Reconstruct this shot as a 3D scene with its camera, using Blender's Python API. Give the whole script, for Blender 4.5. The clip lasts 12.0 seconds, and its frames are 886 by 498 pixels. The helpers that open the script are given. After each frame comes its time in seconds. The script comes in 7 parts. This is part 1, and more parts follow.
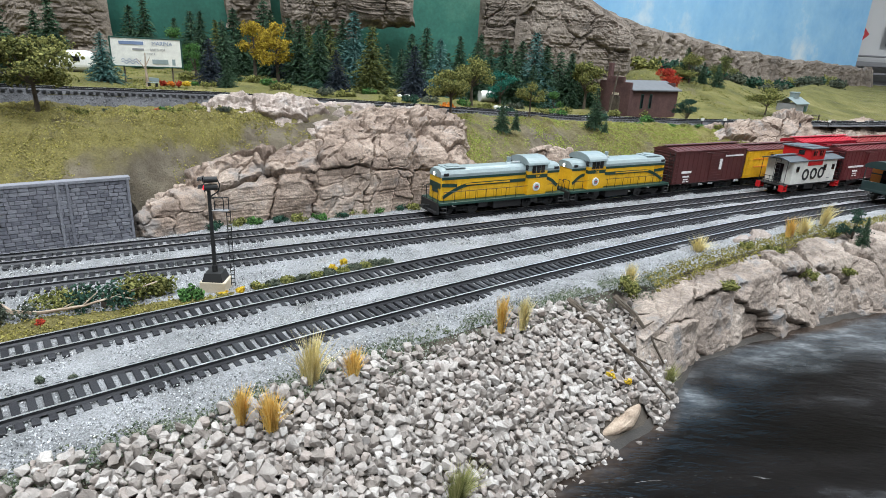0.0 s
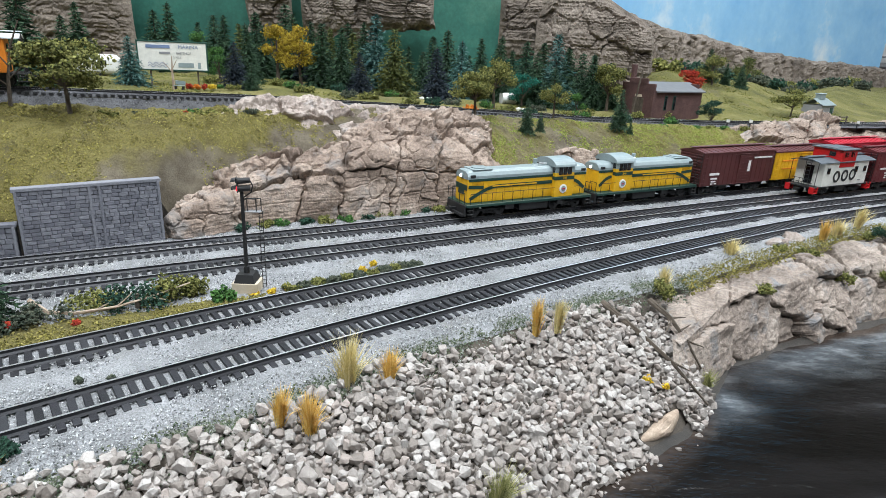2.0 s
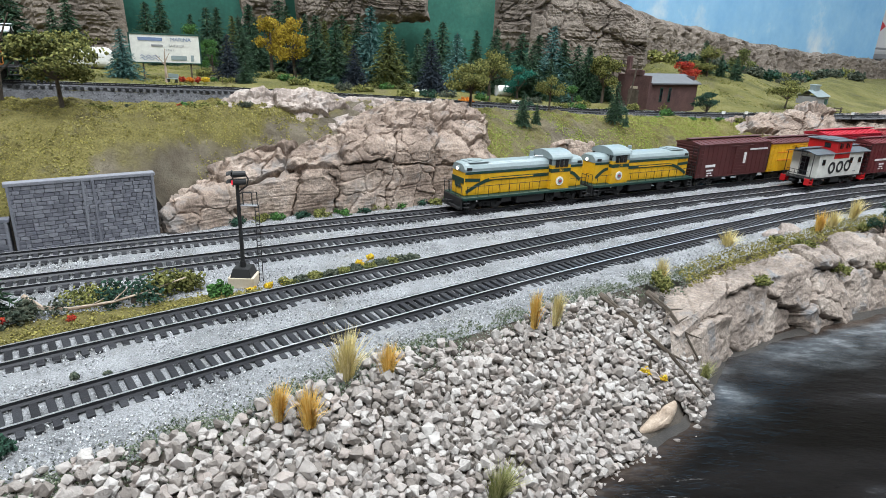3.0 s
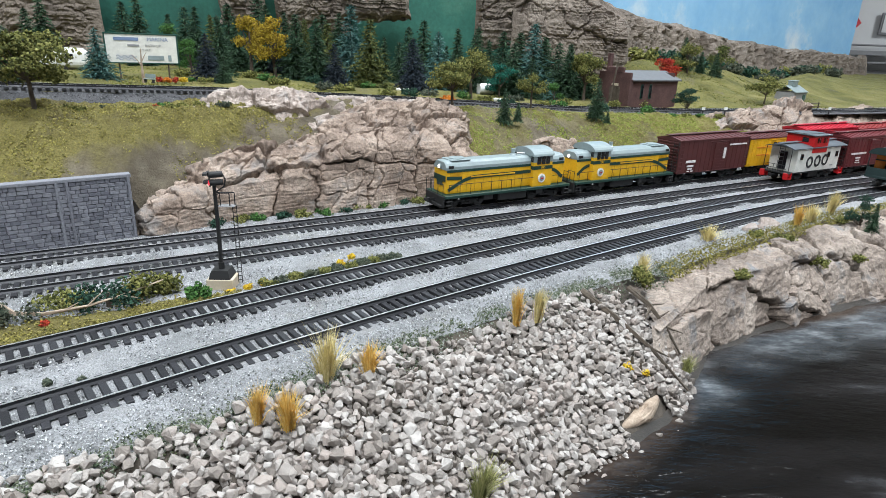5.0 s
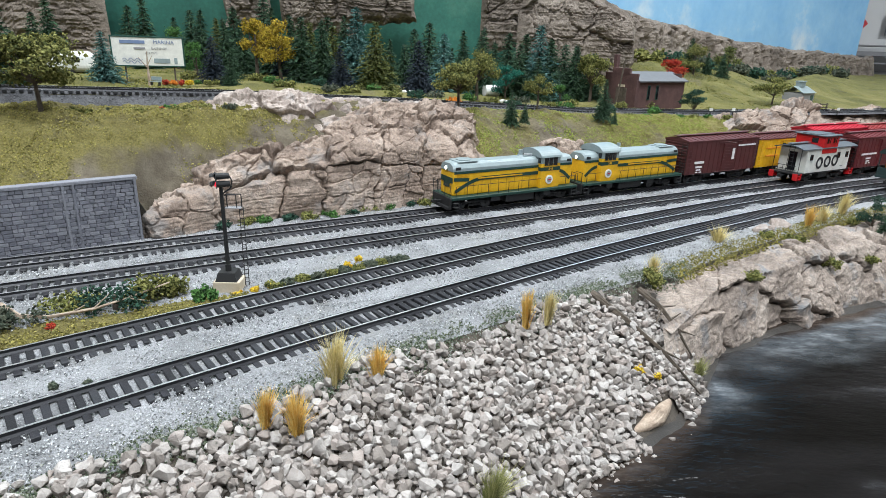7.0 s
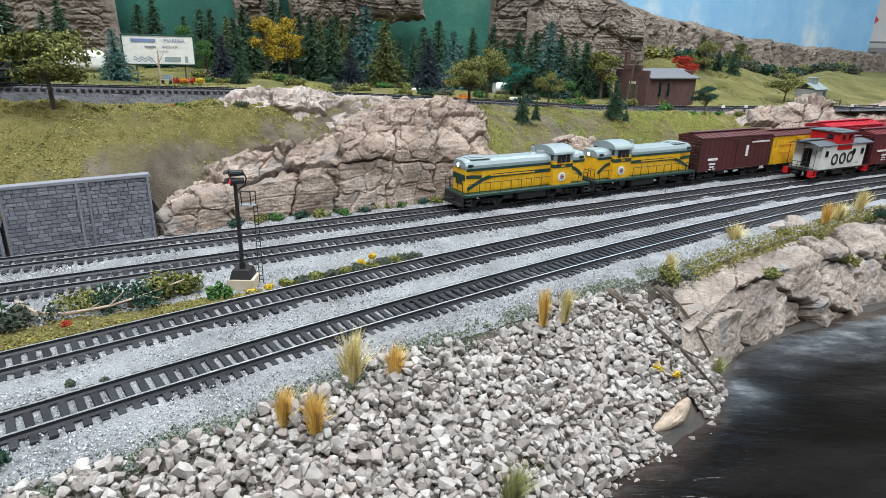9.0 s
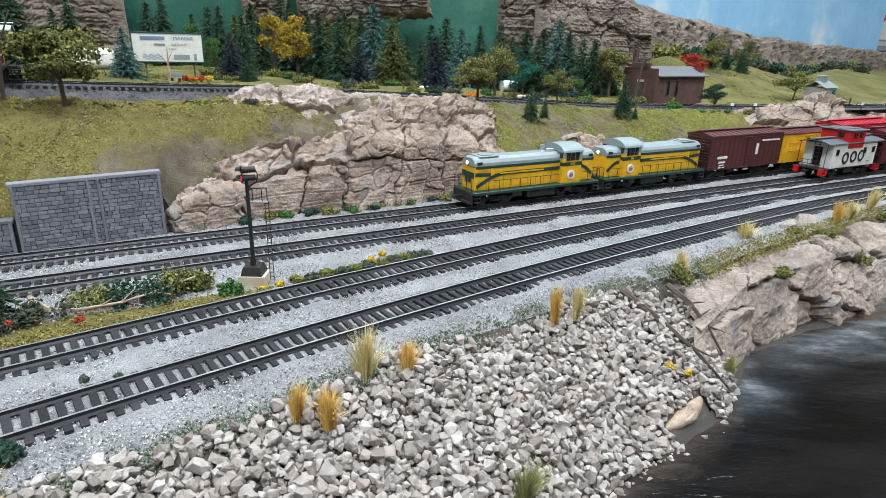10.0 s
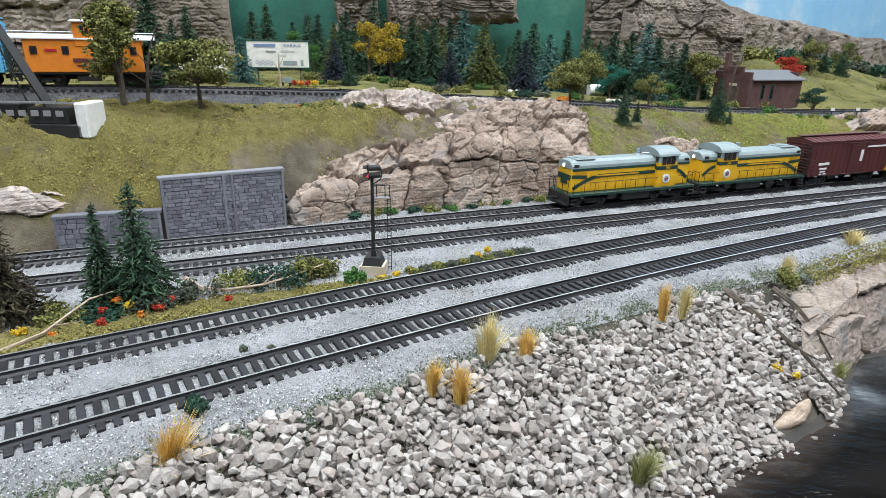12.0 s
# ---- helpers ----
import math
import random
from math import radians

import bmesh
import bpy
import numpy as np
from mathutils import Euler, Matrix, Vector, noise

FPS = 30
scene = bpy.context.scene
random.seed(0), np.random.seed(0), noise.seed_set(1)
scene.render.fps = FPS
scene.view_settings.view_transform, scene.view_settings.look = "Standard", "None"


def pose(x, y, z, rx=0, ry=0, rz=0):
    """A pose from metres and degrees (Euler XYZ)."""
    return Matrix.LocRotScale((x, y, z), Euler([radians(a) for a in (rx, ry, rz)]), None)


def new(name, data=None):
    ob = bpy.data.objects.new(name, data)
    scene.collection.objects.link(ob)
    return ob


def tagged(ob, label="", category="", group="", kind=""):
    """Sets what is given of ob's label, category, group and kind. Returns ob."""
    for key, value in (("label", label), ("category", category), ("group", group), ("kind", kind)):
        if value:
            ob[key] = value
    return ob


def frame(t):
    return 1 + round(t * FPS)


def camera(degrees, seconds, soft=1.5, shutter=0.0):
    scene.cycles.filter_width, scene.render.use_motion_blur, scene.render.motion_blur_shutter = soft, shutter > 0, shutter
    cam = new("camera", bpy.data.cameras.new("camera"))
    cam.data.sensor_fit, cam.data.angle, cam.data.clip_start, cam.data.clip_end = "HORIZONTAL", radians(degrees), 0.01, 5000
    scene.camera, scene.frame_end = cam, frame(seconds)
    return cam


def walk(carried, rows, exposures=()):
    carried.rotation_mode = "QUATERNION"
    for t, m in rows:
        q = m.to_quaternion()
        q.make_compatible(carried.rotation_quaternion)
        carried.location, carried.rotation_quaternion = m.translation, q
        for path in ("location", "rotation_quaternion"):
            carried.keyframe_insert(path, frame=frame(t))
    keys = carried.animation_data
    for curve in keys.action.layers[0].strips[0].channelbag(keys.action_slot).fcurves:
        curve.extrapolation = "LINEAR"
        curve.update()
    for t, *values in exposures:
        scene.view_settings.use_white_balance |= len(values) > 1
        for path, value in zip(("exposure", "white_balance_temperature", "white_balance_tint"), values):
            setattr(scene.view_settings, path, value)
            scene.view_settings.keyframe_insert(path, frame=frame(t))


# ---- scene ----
cam = camera(73.5, 12.0, soft=0.4)
PATH = [
    (0, pose(0.0118, -0.0044, 0.1428, 71.21, -2.72, -1.09)),
    (0.5, pose(0.0085, -0.0035, 0.1428, 71.44, -2.70, -1.06)),
    (1, pose(0.0065, -0.0024, 0.1414, 71.54, -2.06, -0.59)),
    (1.5, pose(0.0046, -0.0023, 0.1407, 71.65, -2.08, -0.01)),
    (2, pose(0.0009, -0.0012, 0.1401, 71.49, -2.41, 0.23)),
    (2.5, pose(0.0000, 0.0000, 0.1388, 71.25, -2.23, 0.00)),
    (3, pose(-0.0006, 0.0001, 0.1395, 70.86, -2.28, -0.33)),
    (3.5, pose(0.0032, 0.0004, 0.1396, 70.86, -1.71, -1.33)),
    (5.5, pose(0.0023, 0.0022, 0.1374, 70.79, -2.00, -1.90)),
    (6, pose(0.0020, 0.0031, 0.1364, 70.64, -1.78, -1.71)),
    (6.5, pose(0.0007, 0.0046, 0.1370, 70.82, -1.64, -1.38)),
    (7, pose(0.0005, 0.0049, 0.1366, 71.10, -1.68, -1.47)),
    (9, pose(-0.0044, 0.0074, 0.1345, 70.99, -1.42, -0.90)),
    (9.5, pose(-0.0055, 0.0075, 0.1345, 71.04, -1.44, -0.80)),
    (10, pose(-0.0079, 0.0078, 0.1335, 70.85, -1.42, -0.41)),
    (10.5, pose(-0.0096, 0.0073, 0.1327, 70.81, -1.33, -0.07)),
    (11, pose(-0.0134, 0.0068, 0.1323, 70.84, -1.19, 0.67)),
    (11.5, pose(-0.0223, 0.0005, 0.1332, 70.99, -0.70, 2.62)),
    (12, pose(-0.0344, -0.0152, 0.1358, 70.97, -1.01, 6.04)),
]
walk(cam, PATH)

# ---- world and lights ----
world = bpy.data.worlds.new("room_air")
scene.world = world
world.use_nodes = True
world.node_tree.nodes["Background"].inputs[0].default_value = (0.70, 0.80, 0.95, 1)
world.node_tree.nodes["Background"].inputs[1].default_value = 0.20


def ceiling_or_fill_lamp(x, y, z, sx, sy, watts):
    d = bpy.data.lights.new("fluorescent_or_fill_light", "AREA")
    d.shape, d.size, d.size_y, d.energy = "RECTANGLE", sx, sy, watts
    d.color = (0.885, 0.95, 1.0)
    ob = new("fluorescent_or_fill_light", d)
    ob.location = (x, y, z)
    return ob


ceiling_or_fill_lamp(-0.5, 0.1, 1.75, 1.2, 0.22, 36)
ceiling_or_fill_lamp(1.0, 0.5, 1.75, 1.2, 0.22, 36)
ceiling_or_fill_lamp(0.1, -0.9, 1.75, 1.2, 0.22, 47)
# Unseen fill lamp, added to brighten the white room wall at far right.
ceiling_or_fill_lamp(4.9, 2.5, 2.0, 1.2, 0.4, 90)
ceiling_or_fill_lamp(0.4, 1.5, 1.75, 2.0, 0.25, 28)

# ---- materials ----


def nodes_of(name):
    m = bpy.data.materials.new(name)
    m.use_nodes = True
    nt = m.node_tree
    return m, nt, nt.nodes["Principled BSDF"]


def link(nt, a, b):
    nt.links.new(a, b)


def noise_node(nt, scale, detail=4, rough=0.6, kind="noise", coords=None):
    if kind == "noise":
        n = nt.nodes.new("ShaderNodeTexNoise")
        n.inputs["Detail"].default_value, n.inputs["Roughness"].default_value = detail, rough
    else:
        n = nt.nodes.new("ShaderNodeTexVoronoi")
    n.inputs["Scale"].default_value = scale
    link(nt, coords, n.inputs["Vector"])
    return n


def ramp_node(nt, fac, stops):
    r = nt.nodes.new("ShaderNodeValToRGB")
    el = r.color_ramp.elements
    while len(el) < len(stops):
        el.new(0.5)
    for e, (p, c) in zip(el, stops):
        e.position, e.color = p, (*c, 1)
    link(nt, fac, r.inputs[0])
    return r.outputs[0]


def mix_node(nt, fac, a, b, kind="MIX"):
    n = nt.nodes.new("ShaderNodeMix")
    n.data_type, n.blend_type = "RGBA", kind
    for sock, v in ((n.inputs[0], fac), (n.inputs[6], a), (n.inputs[7], b)):
        if isinstance(v, bpy.types.NodeSocket):
            link(nt, v, sock)
        else:
            sock.default_value = v if isinstance(v, float) else (*v, 1)
    return n.outputs[2]


def bump_node(nt, height, strength, dist, bsdf):
    b = nt.nodes.new("ShaderNodeBump")
    b.inputs["Strength"].default_value, b.inputs["Distance"].default_value = strength, dist
    link(nt, height, b.inputs["Height"])
    link(nt, b.outputs[0], bsdf.inputs["Normal"])
    return b


def obj_coords(nt):
    return nt.nodes.new("ShaderNodeNewGeometry").outputs["Position"]


def mottled(name, stops, scale, fine=900, rough=0.85, bump=0.5, dist=0.0006, spots=None, amount=0.35, metal=0.0):
    """A surface with a large-scale ramp of colours, fine grain and relief."""
    m, nt, b = nodes_of(name)
    co = obj_coords(nt)
    big = noise_node(nt, scale, 6, 0.65, coords=co)
    small = noise_node(nt, fine, 3, 0.7, coords=co)
    col = ramp_node(nt, big.outputs[0], stops)
    grain = ramp_node(nt, small.outputs[0], [(0.3, (0.35, 0.35, 0.35)), (0.7, (1.3, 1.3, 1.3))])
    col = mix_node(nt, amount, col, mix_node(nt, 1.0, col, grain, "MULTIPLY"))
    if spots:
        sc, lo, hi, c = spots
        s = noise_node(nt, sc, 5, 0.7, coords=co)
        col = mix_node(nt, ramp_node(nt, s.outputs[0], [(lo, (0, 0, 0)), (hi, (1, 1, 1))]), col, c)
    link(nt, col, b.inputs["Base Color"])
    b.inputs["Roughness"].default_value = rough
    b.inputs["Metallic"].default_value = metal
    bump_node(nt, small.outputs[0], bump, dist, b)
    return m


def plain(name, col, rough=0.5, metal=0.0, vary=0.12, scale=120, bump=0.08, fine=700):
    """Paint or plastic with slight unevenness."""
    lo = tuple(c * (1 - vary) for c in col)
    hi = tuple(min(1, c * (1 + vary)) for c in col)
    return mottled(name, [(0.3, lo), (0.7, hi)], scale, fine, rough, bump, 0.0002, None, 0.12, metal)


def pieces(name, cols, rough=0.85, fine=600, bump=0.5, island=False, dist=0.0006):
    """Loose pieces: each takes its own colour from the ramp."""
    m, nt, b = nodes_of(name)
    co = obj_coords(nt)
    if island:
        rnd = nt.nodes.new("ShaderNodeNewGeometry").outputs["Random Per Island"]
    else:
        rnd = nt.nodes.new("ShaderNodeObjectInfo").outputs["Random"]
    n = len(cols)
    col = ramp_node(nt, rnd, [((i + 0.5) / n, c) for i, c in enumerate(cols)])
    small = noise_node(nt, fine, 4, 0.7, coords=co)
    grain = ramp_node(nt, small.outputs[0], [(0.3, (0.45, 0.45, 0.45)), (0.7, (1.2, 1.2, 1.2))])
    col = mix_node(nt, 0.4, col, mix_node(nt, 1.0, col, grain, "MULTIPLY"))
    link(nt, col, b.inputs["Base Color"])
    b.inputs["Roughness"].default_value = rough
    bump_node(nt, small.outputs[0], bump, dist, b)
    return m


BALLAST = mottled("grey_ballast", [(0.3, (0.20, 0.205, 0.21)), (0.7, (0.40, 0.405, 0.42))], 40, 1300, 0.9, 0.9, 0.0012, (26, 0.56, 0.7, (0.25, 0.245, 0.23)), 0.8)
GRASS = mottled("ground_foam_turf", [(0.3, (0.10, 0.082, 0.025)), (0.48, (0.155, 0.132, 0.035)), (0.68, (0.22, 0.19, 0.06))], 16, 700, 0.95, 1.0, 0.002, (22, 0.55, 0.68, (0.10, 0.085, 0.05)), 0.7)

def worn_to_soil(m, stops):
    """Lets bare soil show where the mesh's own soil value is high."""
    nt = m.node_tree
    b = nt.nodes["Principled BSDF"]
    old = b.inputs["Base Color"].links[0].from_socket
    at = nt.nodes.new("ShaderNodeAttribute")
    at.attribute_name = "soil"
    soil = ramp_node(nt, noise_node(nt, 45, 6, 0.7, coords=obj_coords(nt)).outputs[0], stops)
    link(nt, mix_node(nt, at.outputs["Fac"], old, soil), b.inputs["Base Color"])


worn_to_soil(GRASS, [(0.3, (0.06, 0.048, 0.033)), (0.5, (0.118, 0.096, 0.066)), (0.72, (0.20, 0.17, 0.125))])
MEADOW = mottled("light_green_turf", [(0.3, (0.08, 0.078, 0.02)), (0.5, (0.16, 0.15, 0.036)), (0.7, (0.25, 0.215, 0.08))], 14, 700, 0.95, 1.0, 0.002, (20, 0.58, 0.7, (0.13, 0.11, 0.06)), 0.6)
ROCK = mottled("tan_plaster_rock", [(0.28, (0.13, 0.09, 0.07)), (0.5, (0.33, 0.25, 0.20)), (0.72, (0.50, 0.41, 0.345))], 26, 420, 0.88, 0.9, 0.0016, (34, 0.53, 0.68, (0.24, 0.215, 0.20)), 0.65)
EARTH = mottled("brown_earth", [(0.3, (0.045, 0.036, 0.028)), (0.7, (0.12, 0.10, 0.08))], 30, 800, 0.95, 0.8, 0.001)
STEEL = plain("dark_weathered_rail", (0.022, 0.022, 0.026), 0.45, 0.3)
RAILTOP = plain("polished_rail_head", (0.80, 0.80, 0.82), 0.38, 0.9)
TIE = pieces("black_plastic_tie", [(0.012, 0.012, 0.015), (0.019, 0.019, 0.024), (0.028, 0.029, 0.034)], 0.55)

# ---- helpers of this scene ----


def part(name, bm, mat, parent=None, label=""):
    me = bpy.data.meshes.new(name)
    bm.to_mesh(me)
    bm.free()
    me.materials.append(mat)
    ob = new(name, me)
    if parent:
        ob.parent = parent
    if label:
        tagged(ob, label)
    return ob


def raw(name, verts, faces, mat, parent=None, smooth=False):
    me = bpy.data.meshes.new(name)
    me.from_pydata([tuple(v) for v in verts], [], [tuple(fc) for fc in faces])
    me.materials.append(mat)
    if smooth:
        me.polygons.foreach_set("use_smooth", [True] * len(me.polygons))
    ob = new(name, me)
    if parent:
        ob.parent = parent
    return ob


def thing(name, x, y, z, turn, label, category, group="", kind=""):
    ob = new(name)
    ob.empty_display_size = 0.01
    ob.matrix_basis = pose(x, y, z, 0, 0, turn)
    return tagged(ob, label, category, group, kind)


def box(bm, cx, cy, cz, sx, sy, sz, bevel=0.0, m=None):
    """A box with its middle at (cx, cy, cz), bevelled if asked."""
    r = bmesh.ops.create_cube(bm, size=1, matrix=(m or Matrix()) @ Matrix.Translation((cx, cy, cz)) @ Matrix.Diagonal((sx, sy, sz, 1)))
    if bevel:
        es = list({e for v in r["verts"] for e in v.link_edges})
        bmesh.ops.bevel(bm, geom=es, offset=bevel, segments=1, affect="EDGES", profile=0.5)


def rod(bm, a, b, r0, r1=None, seg=8):
    a, b = Vector(a), Vector(b)
    d = b - a
    m = Matrix.Translation((a + b) / 2) @ d.to_track_quat("Z", "Y").to_matrix().to_4x4()
    bmesh.ops.create_cone(bm, cap_ends=True, segments=seg, radius1=r0, radius2=r0 if r1 is None else r1, depth=d.length, matrix=m)


def hash2(i, j, s):
    v = np.sin(i * 127.1 + j * 311.7 + s * 74.7) * 43758.5453
    return v - np.floor(v)


def cells(u, v, seed):
    """Cell noise: (edge distance, value of the cell, offset from its centre in u and v)."""
    iu, iv = np.floor(u), np.floor(v)
    f1, f2, val = np.full(u.shape, 9.0), np.full(u.shape, 9.0), np.zeros(u.shape)
    ou, ov = np.zeros(u.shape), np.zeros(u.shape)
    for du in (-1, 0, 1):
        for dv in (-1, 0, 1):
            ci, cj = iu + du, iv + dv
            eu, ev = u - ci - 0.1 - 0.8 * hash2(ci, cj, seed), v - cj - 0.1 - 0.8 * hash2(ci, cj, seed + 5)
            d = np.maximum(np.abs(eu), np.abs(ev)) * 0.6 + 0.4 * np.hypot(eu, ev)
            near = d < f1
            f2 = np.where(near, f1, np.minimum(f2, d))
            val = np.where(near, hash2(ci, cj, seed + 9), val)
            ou, ov = np.where(near, eu, ou), np.where(near, ev, ov)
            f1 = np.where(near, d, f1)
    return f2 - f1, val, ou, ov


def smooth_noise(u, v, seed, octaves=4):
    out, amp = np.zeros(np.shape(u)), 1.0
    for o in range(octaves):
        iu, iv = np.floor(u), np.floor(v)
        fu, fv = u - iu, v - iv
        fu, fv = fu * fu * (3 - 2 * fu), fv * fv * (3 - 2 * fv)
        h = [hash2(iu + a, iv + b, seed + o) for a in (0, 1) for b in (0, 1)]
        out = out + amp * ((h[0] * (1 - fv) + h[1] * fv) * (1 - fu) + (h[2] * (1 - fv) + h[3] * fv) * fu - 0.5)
        u, v, amp = u * 2.03 + 3.1, v * 2.03 + 1.7, amp * 0.5
    return out


def grid_faces(nu, nv):
    i, j = np.meshgrid(np.arange(nu - 1), np.arange(nv - 1), indexing="ij")
    a = (i * nv + j).ravel()
    return np.stack([a, a + nv, a + nv + 1, a + 1], 1).tolist()


# ---- the plan: lines y(x) of the layout ----


def line1(x):
    return 0.315 + 0.734 * x - 0.204 * x ** 2 - 0.03 * x ** 3


def line2(x):
    return 0.3755 + 0.687 * x - 0.188 * x ** 2 - 0.027 * x ** 3


def line3(x):
    return 0.449 + 0.537 * x - 0.02 * x ** 2


def line4(x):
    return 0.504 + 0.535 * x - 0.02 * x ** 2


def foot(x):
    """The foot of the hill behind the tracks."""
    return np.interp(x, [-0.9, -0.278, -0.206, -0.138, -0.085, -0.018, 0.048, 0.135, 0.178, 0.5, 1.6], [0.04, 0.373, 0.424, 0.477, 0.498, 0.54, 0.568, 0.617, 0.643, 0.81, 1.38])


def upper(x):
    """The upper track."""
    return np.interp(x, [-0.9, -0.37, -0.32, -0.16, 0.0, 0.21, 0.4, 0.7, 1.6], [0.22, 0.512, 0.542, 0.64, 0.73, 0.83, 0.90, 1.0, 1.4])


def upper_z(x):
    return np.interp(x, [-0.9, -0.37, -0.2, 0.0, 0.21, 0.4, 1.6], [0.1, 0.096, 0.089, 0.076, 0.062, 0.057, 0.052])


def shore(x):
    return np.interp(x, [-0.9, -0.1, 0.052, 0.092, 0.14, 0.16, 0.196, 0.238, 0.313, 0.361, 0.6, 1.6], [-0.55, 0.06, 0.205, 0.238, 0.272, 0.297, 0.347, 0.372, 0.411, 0.43, 0.54, 0.9])


def bank_top(x):
    return np.interp(x, [-0.9, -0.126, -0.066, -0.001, 0.096, 0.142, 0.17, 0.24, 0.31, 0.384, 0.6, 1.6], [-0.45, 0.160, 0.210, 0.268, 0.335, 0.365, 0.375, 0.43, 0.475, 0.525, 0.63, 1.0])


# ---- ground in strips, each a sheet across x ----


def strip(name, x0, x1, nx, nv, across, mat, label, wobble=0.0, scale=60.0, smooth=True, kind="structure", category="ground"):
    """A sheet between x0 and x1; across(x, v) gives y and z for v from 0 to 1."""
    xs, vs = np.meshgrid(np.linspace(x0, x1, nx), np.linspace(0, 1, nv), indexing="ij")
    ys, zs = across(xs, vs)
    if wobble:
        zs = zs + wobble * smooth_noise(xs * scale, ys * scale, 3) * np.clip(np.minimum(vs, 1 - vs) * 12, 0.15, 1)
    ob = raw(name, np.stack([xs, ys, zs], -1).reshape(-1, 3), grid_faces(nx, nv), mat, smooth=smooth)
    return tagged(ob, label, category, kind=kind)


def dip(x, y):
    """The gravel lies a little lower between the rails."""
    near = np.minimum.reduce([np.abs(y - f(x)) for f in (line1, line2, line3, line4)]) * 0.82
    return 0.0009 * np.clip((0.0085 - near) / 0.002, 0, 1)


def bed(x, v):
    y0, y1 = bank_top(x), foot(x)
    return y0 + (y1 - y0) * v, np.full(x.shape, -0.0036) - 0.003 * np.clip(1 - v * 9, 0, 1) - dip(x, y0 + (y1 - y0) * v)


strip("ground_ballast", -0.8, 1.5, 460, 260, bed, BALLAST, "pale grey gravel track bed under four tracks", 0.0022, 70)


def bank_z(x, y):
    """Height of the river bank under the stones."""
    y0, y1 = shore(x) - 0.012, bank_top(x)
    return -0.058 + 0.0508 * np.clip((y - y0) / (y1 - y0), 0, 1) ** 0.85


def bank(x, v):
    y0, y1 = shore(x), bank_top(x)
    y = y0 - 0.012 + (y1 - y0 + 0.012) * v
    return y, bank_z(x, y) - np.interp(x, [0.14, 0.16], [0, 0.02])


strip("ground_bank", -0.8, 1.5, 320, 40, bank, EARTH, "brown earth bank under the broken stone", 0.001, 40)


def lake(x, v):
    return shore(x) + 0.03 - (shore(x) + 1.23) * (1 - v) ** 2.2, np.full(x.shape, -0.05)


WATER, nt, b = nodes_of("dark_gloss_resin_water")
co = obj_coords(nt)
mp = nt.nodes.new("ShaderNodeMapping")
mp.inputs["Rotation"].default_value = (0, 0, 0.6)
mp.inputs["Scale"].default_value = (0.35, 1.0, 1.0)
link(nt, co, mp.inputs["Vector"])
n1 = noise_node(nt, 16, 6, 0.65, coords=mp.outputs[0])
n2 = noise_node(nt, 90, 4, 0.6, coords=mp.outputs[0])
n3 = noise_node(nt, 38, 6, 0.75, coords=mp.outputs[0])
# The ramp's pale end paints grey reflection streaks into the deep water's colour.
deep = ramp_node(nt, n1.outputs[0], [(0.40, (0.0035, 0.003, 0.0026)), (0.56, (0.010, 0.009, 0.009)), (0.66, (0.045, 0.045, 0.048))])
silt = ramp_node(nt, n3.outputs[0], [(0.35, (0.014, 0.010, 0.008)), (0.52, (0.040, 0.029, 0.023)), (0.68, (0.11, 0.09, 0.076))])
# Grey-blue tint for the painted reflection along the rocks and a spot of foam.
sheen_foam_tint = ramp_node(nt, n3.outputs[0], [(0.36, (0.030, 0.034, 0.040)), (0.5, (0.085, 0.095, 0.105)), (0.64, (0.26, 0.28, 0.30))])
for value, tint in (("sheen_foam", sheen_foam_tint), ("silt", silt)):
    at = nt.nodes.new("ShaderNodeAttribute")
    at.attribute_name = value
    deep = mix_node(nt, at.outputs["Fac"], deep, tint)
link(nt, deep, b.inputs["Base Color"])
b.inputs["Roughness"].default_value = 0.13
b.inputs["Specular IOR Level"].default_value = 0.25
bump_node(nt, n2.outputs[0], 0.45, 0.0018, b)
water = strip("water", -1.0, 1.8, 420, 150, lake, WATER, "dark glossy resin river water with brown shallows and painted-in pale reflections", category="water")
co = np.empty(len(water.data.vertices) * 3)
water.data.vertices.foreach_get("co", co)
co = co.reshape(-1, 3)
off = shore(co[:, 0]) - co[:, 1] + 0.02 * smooth_noise(co[:, 0] * 22, co[:, 1] * 22, 41, 4)
water.data.attributes.new("silt", "FLOAT", "POINT").data.foreach_set("value", np.clip(1.1 - off / np.interp(co[:, 0], [0.1, 0.2, 0.3], [0.022, 0.016, 0.010]), 0, 1))
# Painted sheen widens along the rock shore; the last term is whitish foam.
water.data.attributes.new("sheen_foam", "FLOAT", "POINT").data.foreach_set("value", np.clip(1.5 - off / np.interp(co[:, 0], [0.1, 0.2, 0.35, 0.8], [0.012, 0.020, 0.055, 0.16]), 0, 1) * np.interp(co[:, 0], [0.14, 0.24], [0, 0.75]) + 0.8 * np.exp(-(np.hypot(co[:, 0] - 0.172, co[:, 1] - 0.305) / 0.016) ** 2))


def shallows(x, v):
    y = shore(x) - 0.013 + 0.017 * v
    edge = v - 0.45 + 0.35 * smooth_noise(x * 40, y * 40, 21, 4)
    return y, -0.0503 + 0.0010 * np.clip(edge * 3, -0.8, 1.5)


SAND = mottled("wet_brown_shallows", [(0.3, (0.008, 0.006, 0.004)), (0.7, (0.034, 0.027, 0.021))], 50, 700, 0.6, 0.6, 0.0006, None, 0.5)
strip("ground_shallows", -0.2, 0.8, 400, 24, shallows, SAND, "wet brown shallows along the water's edge")


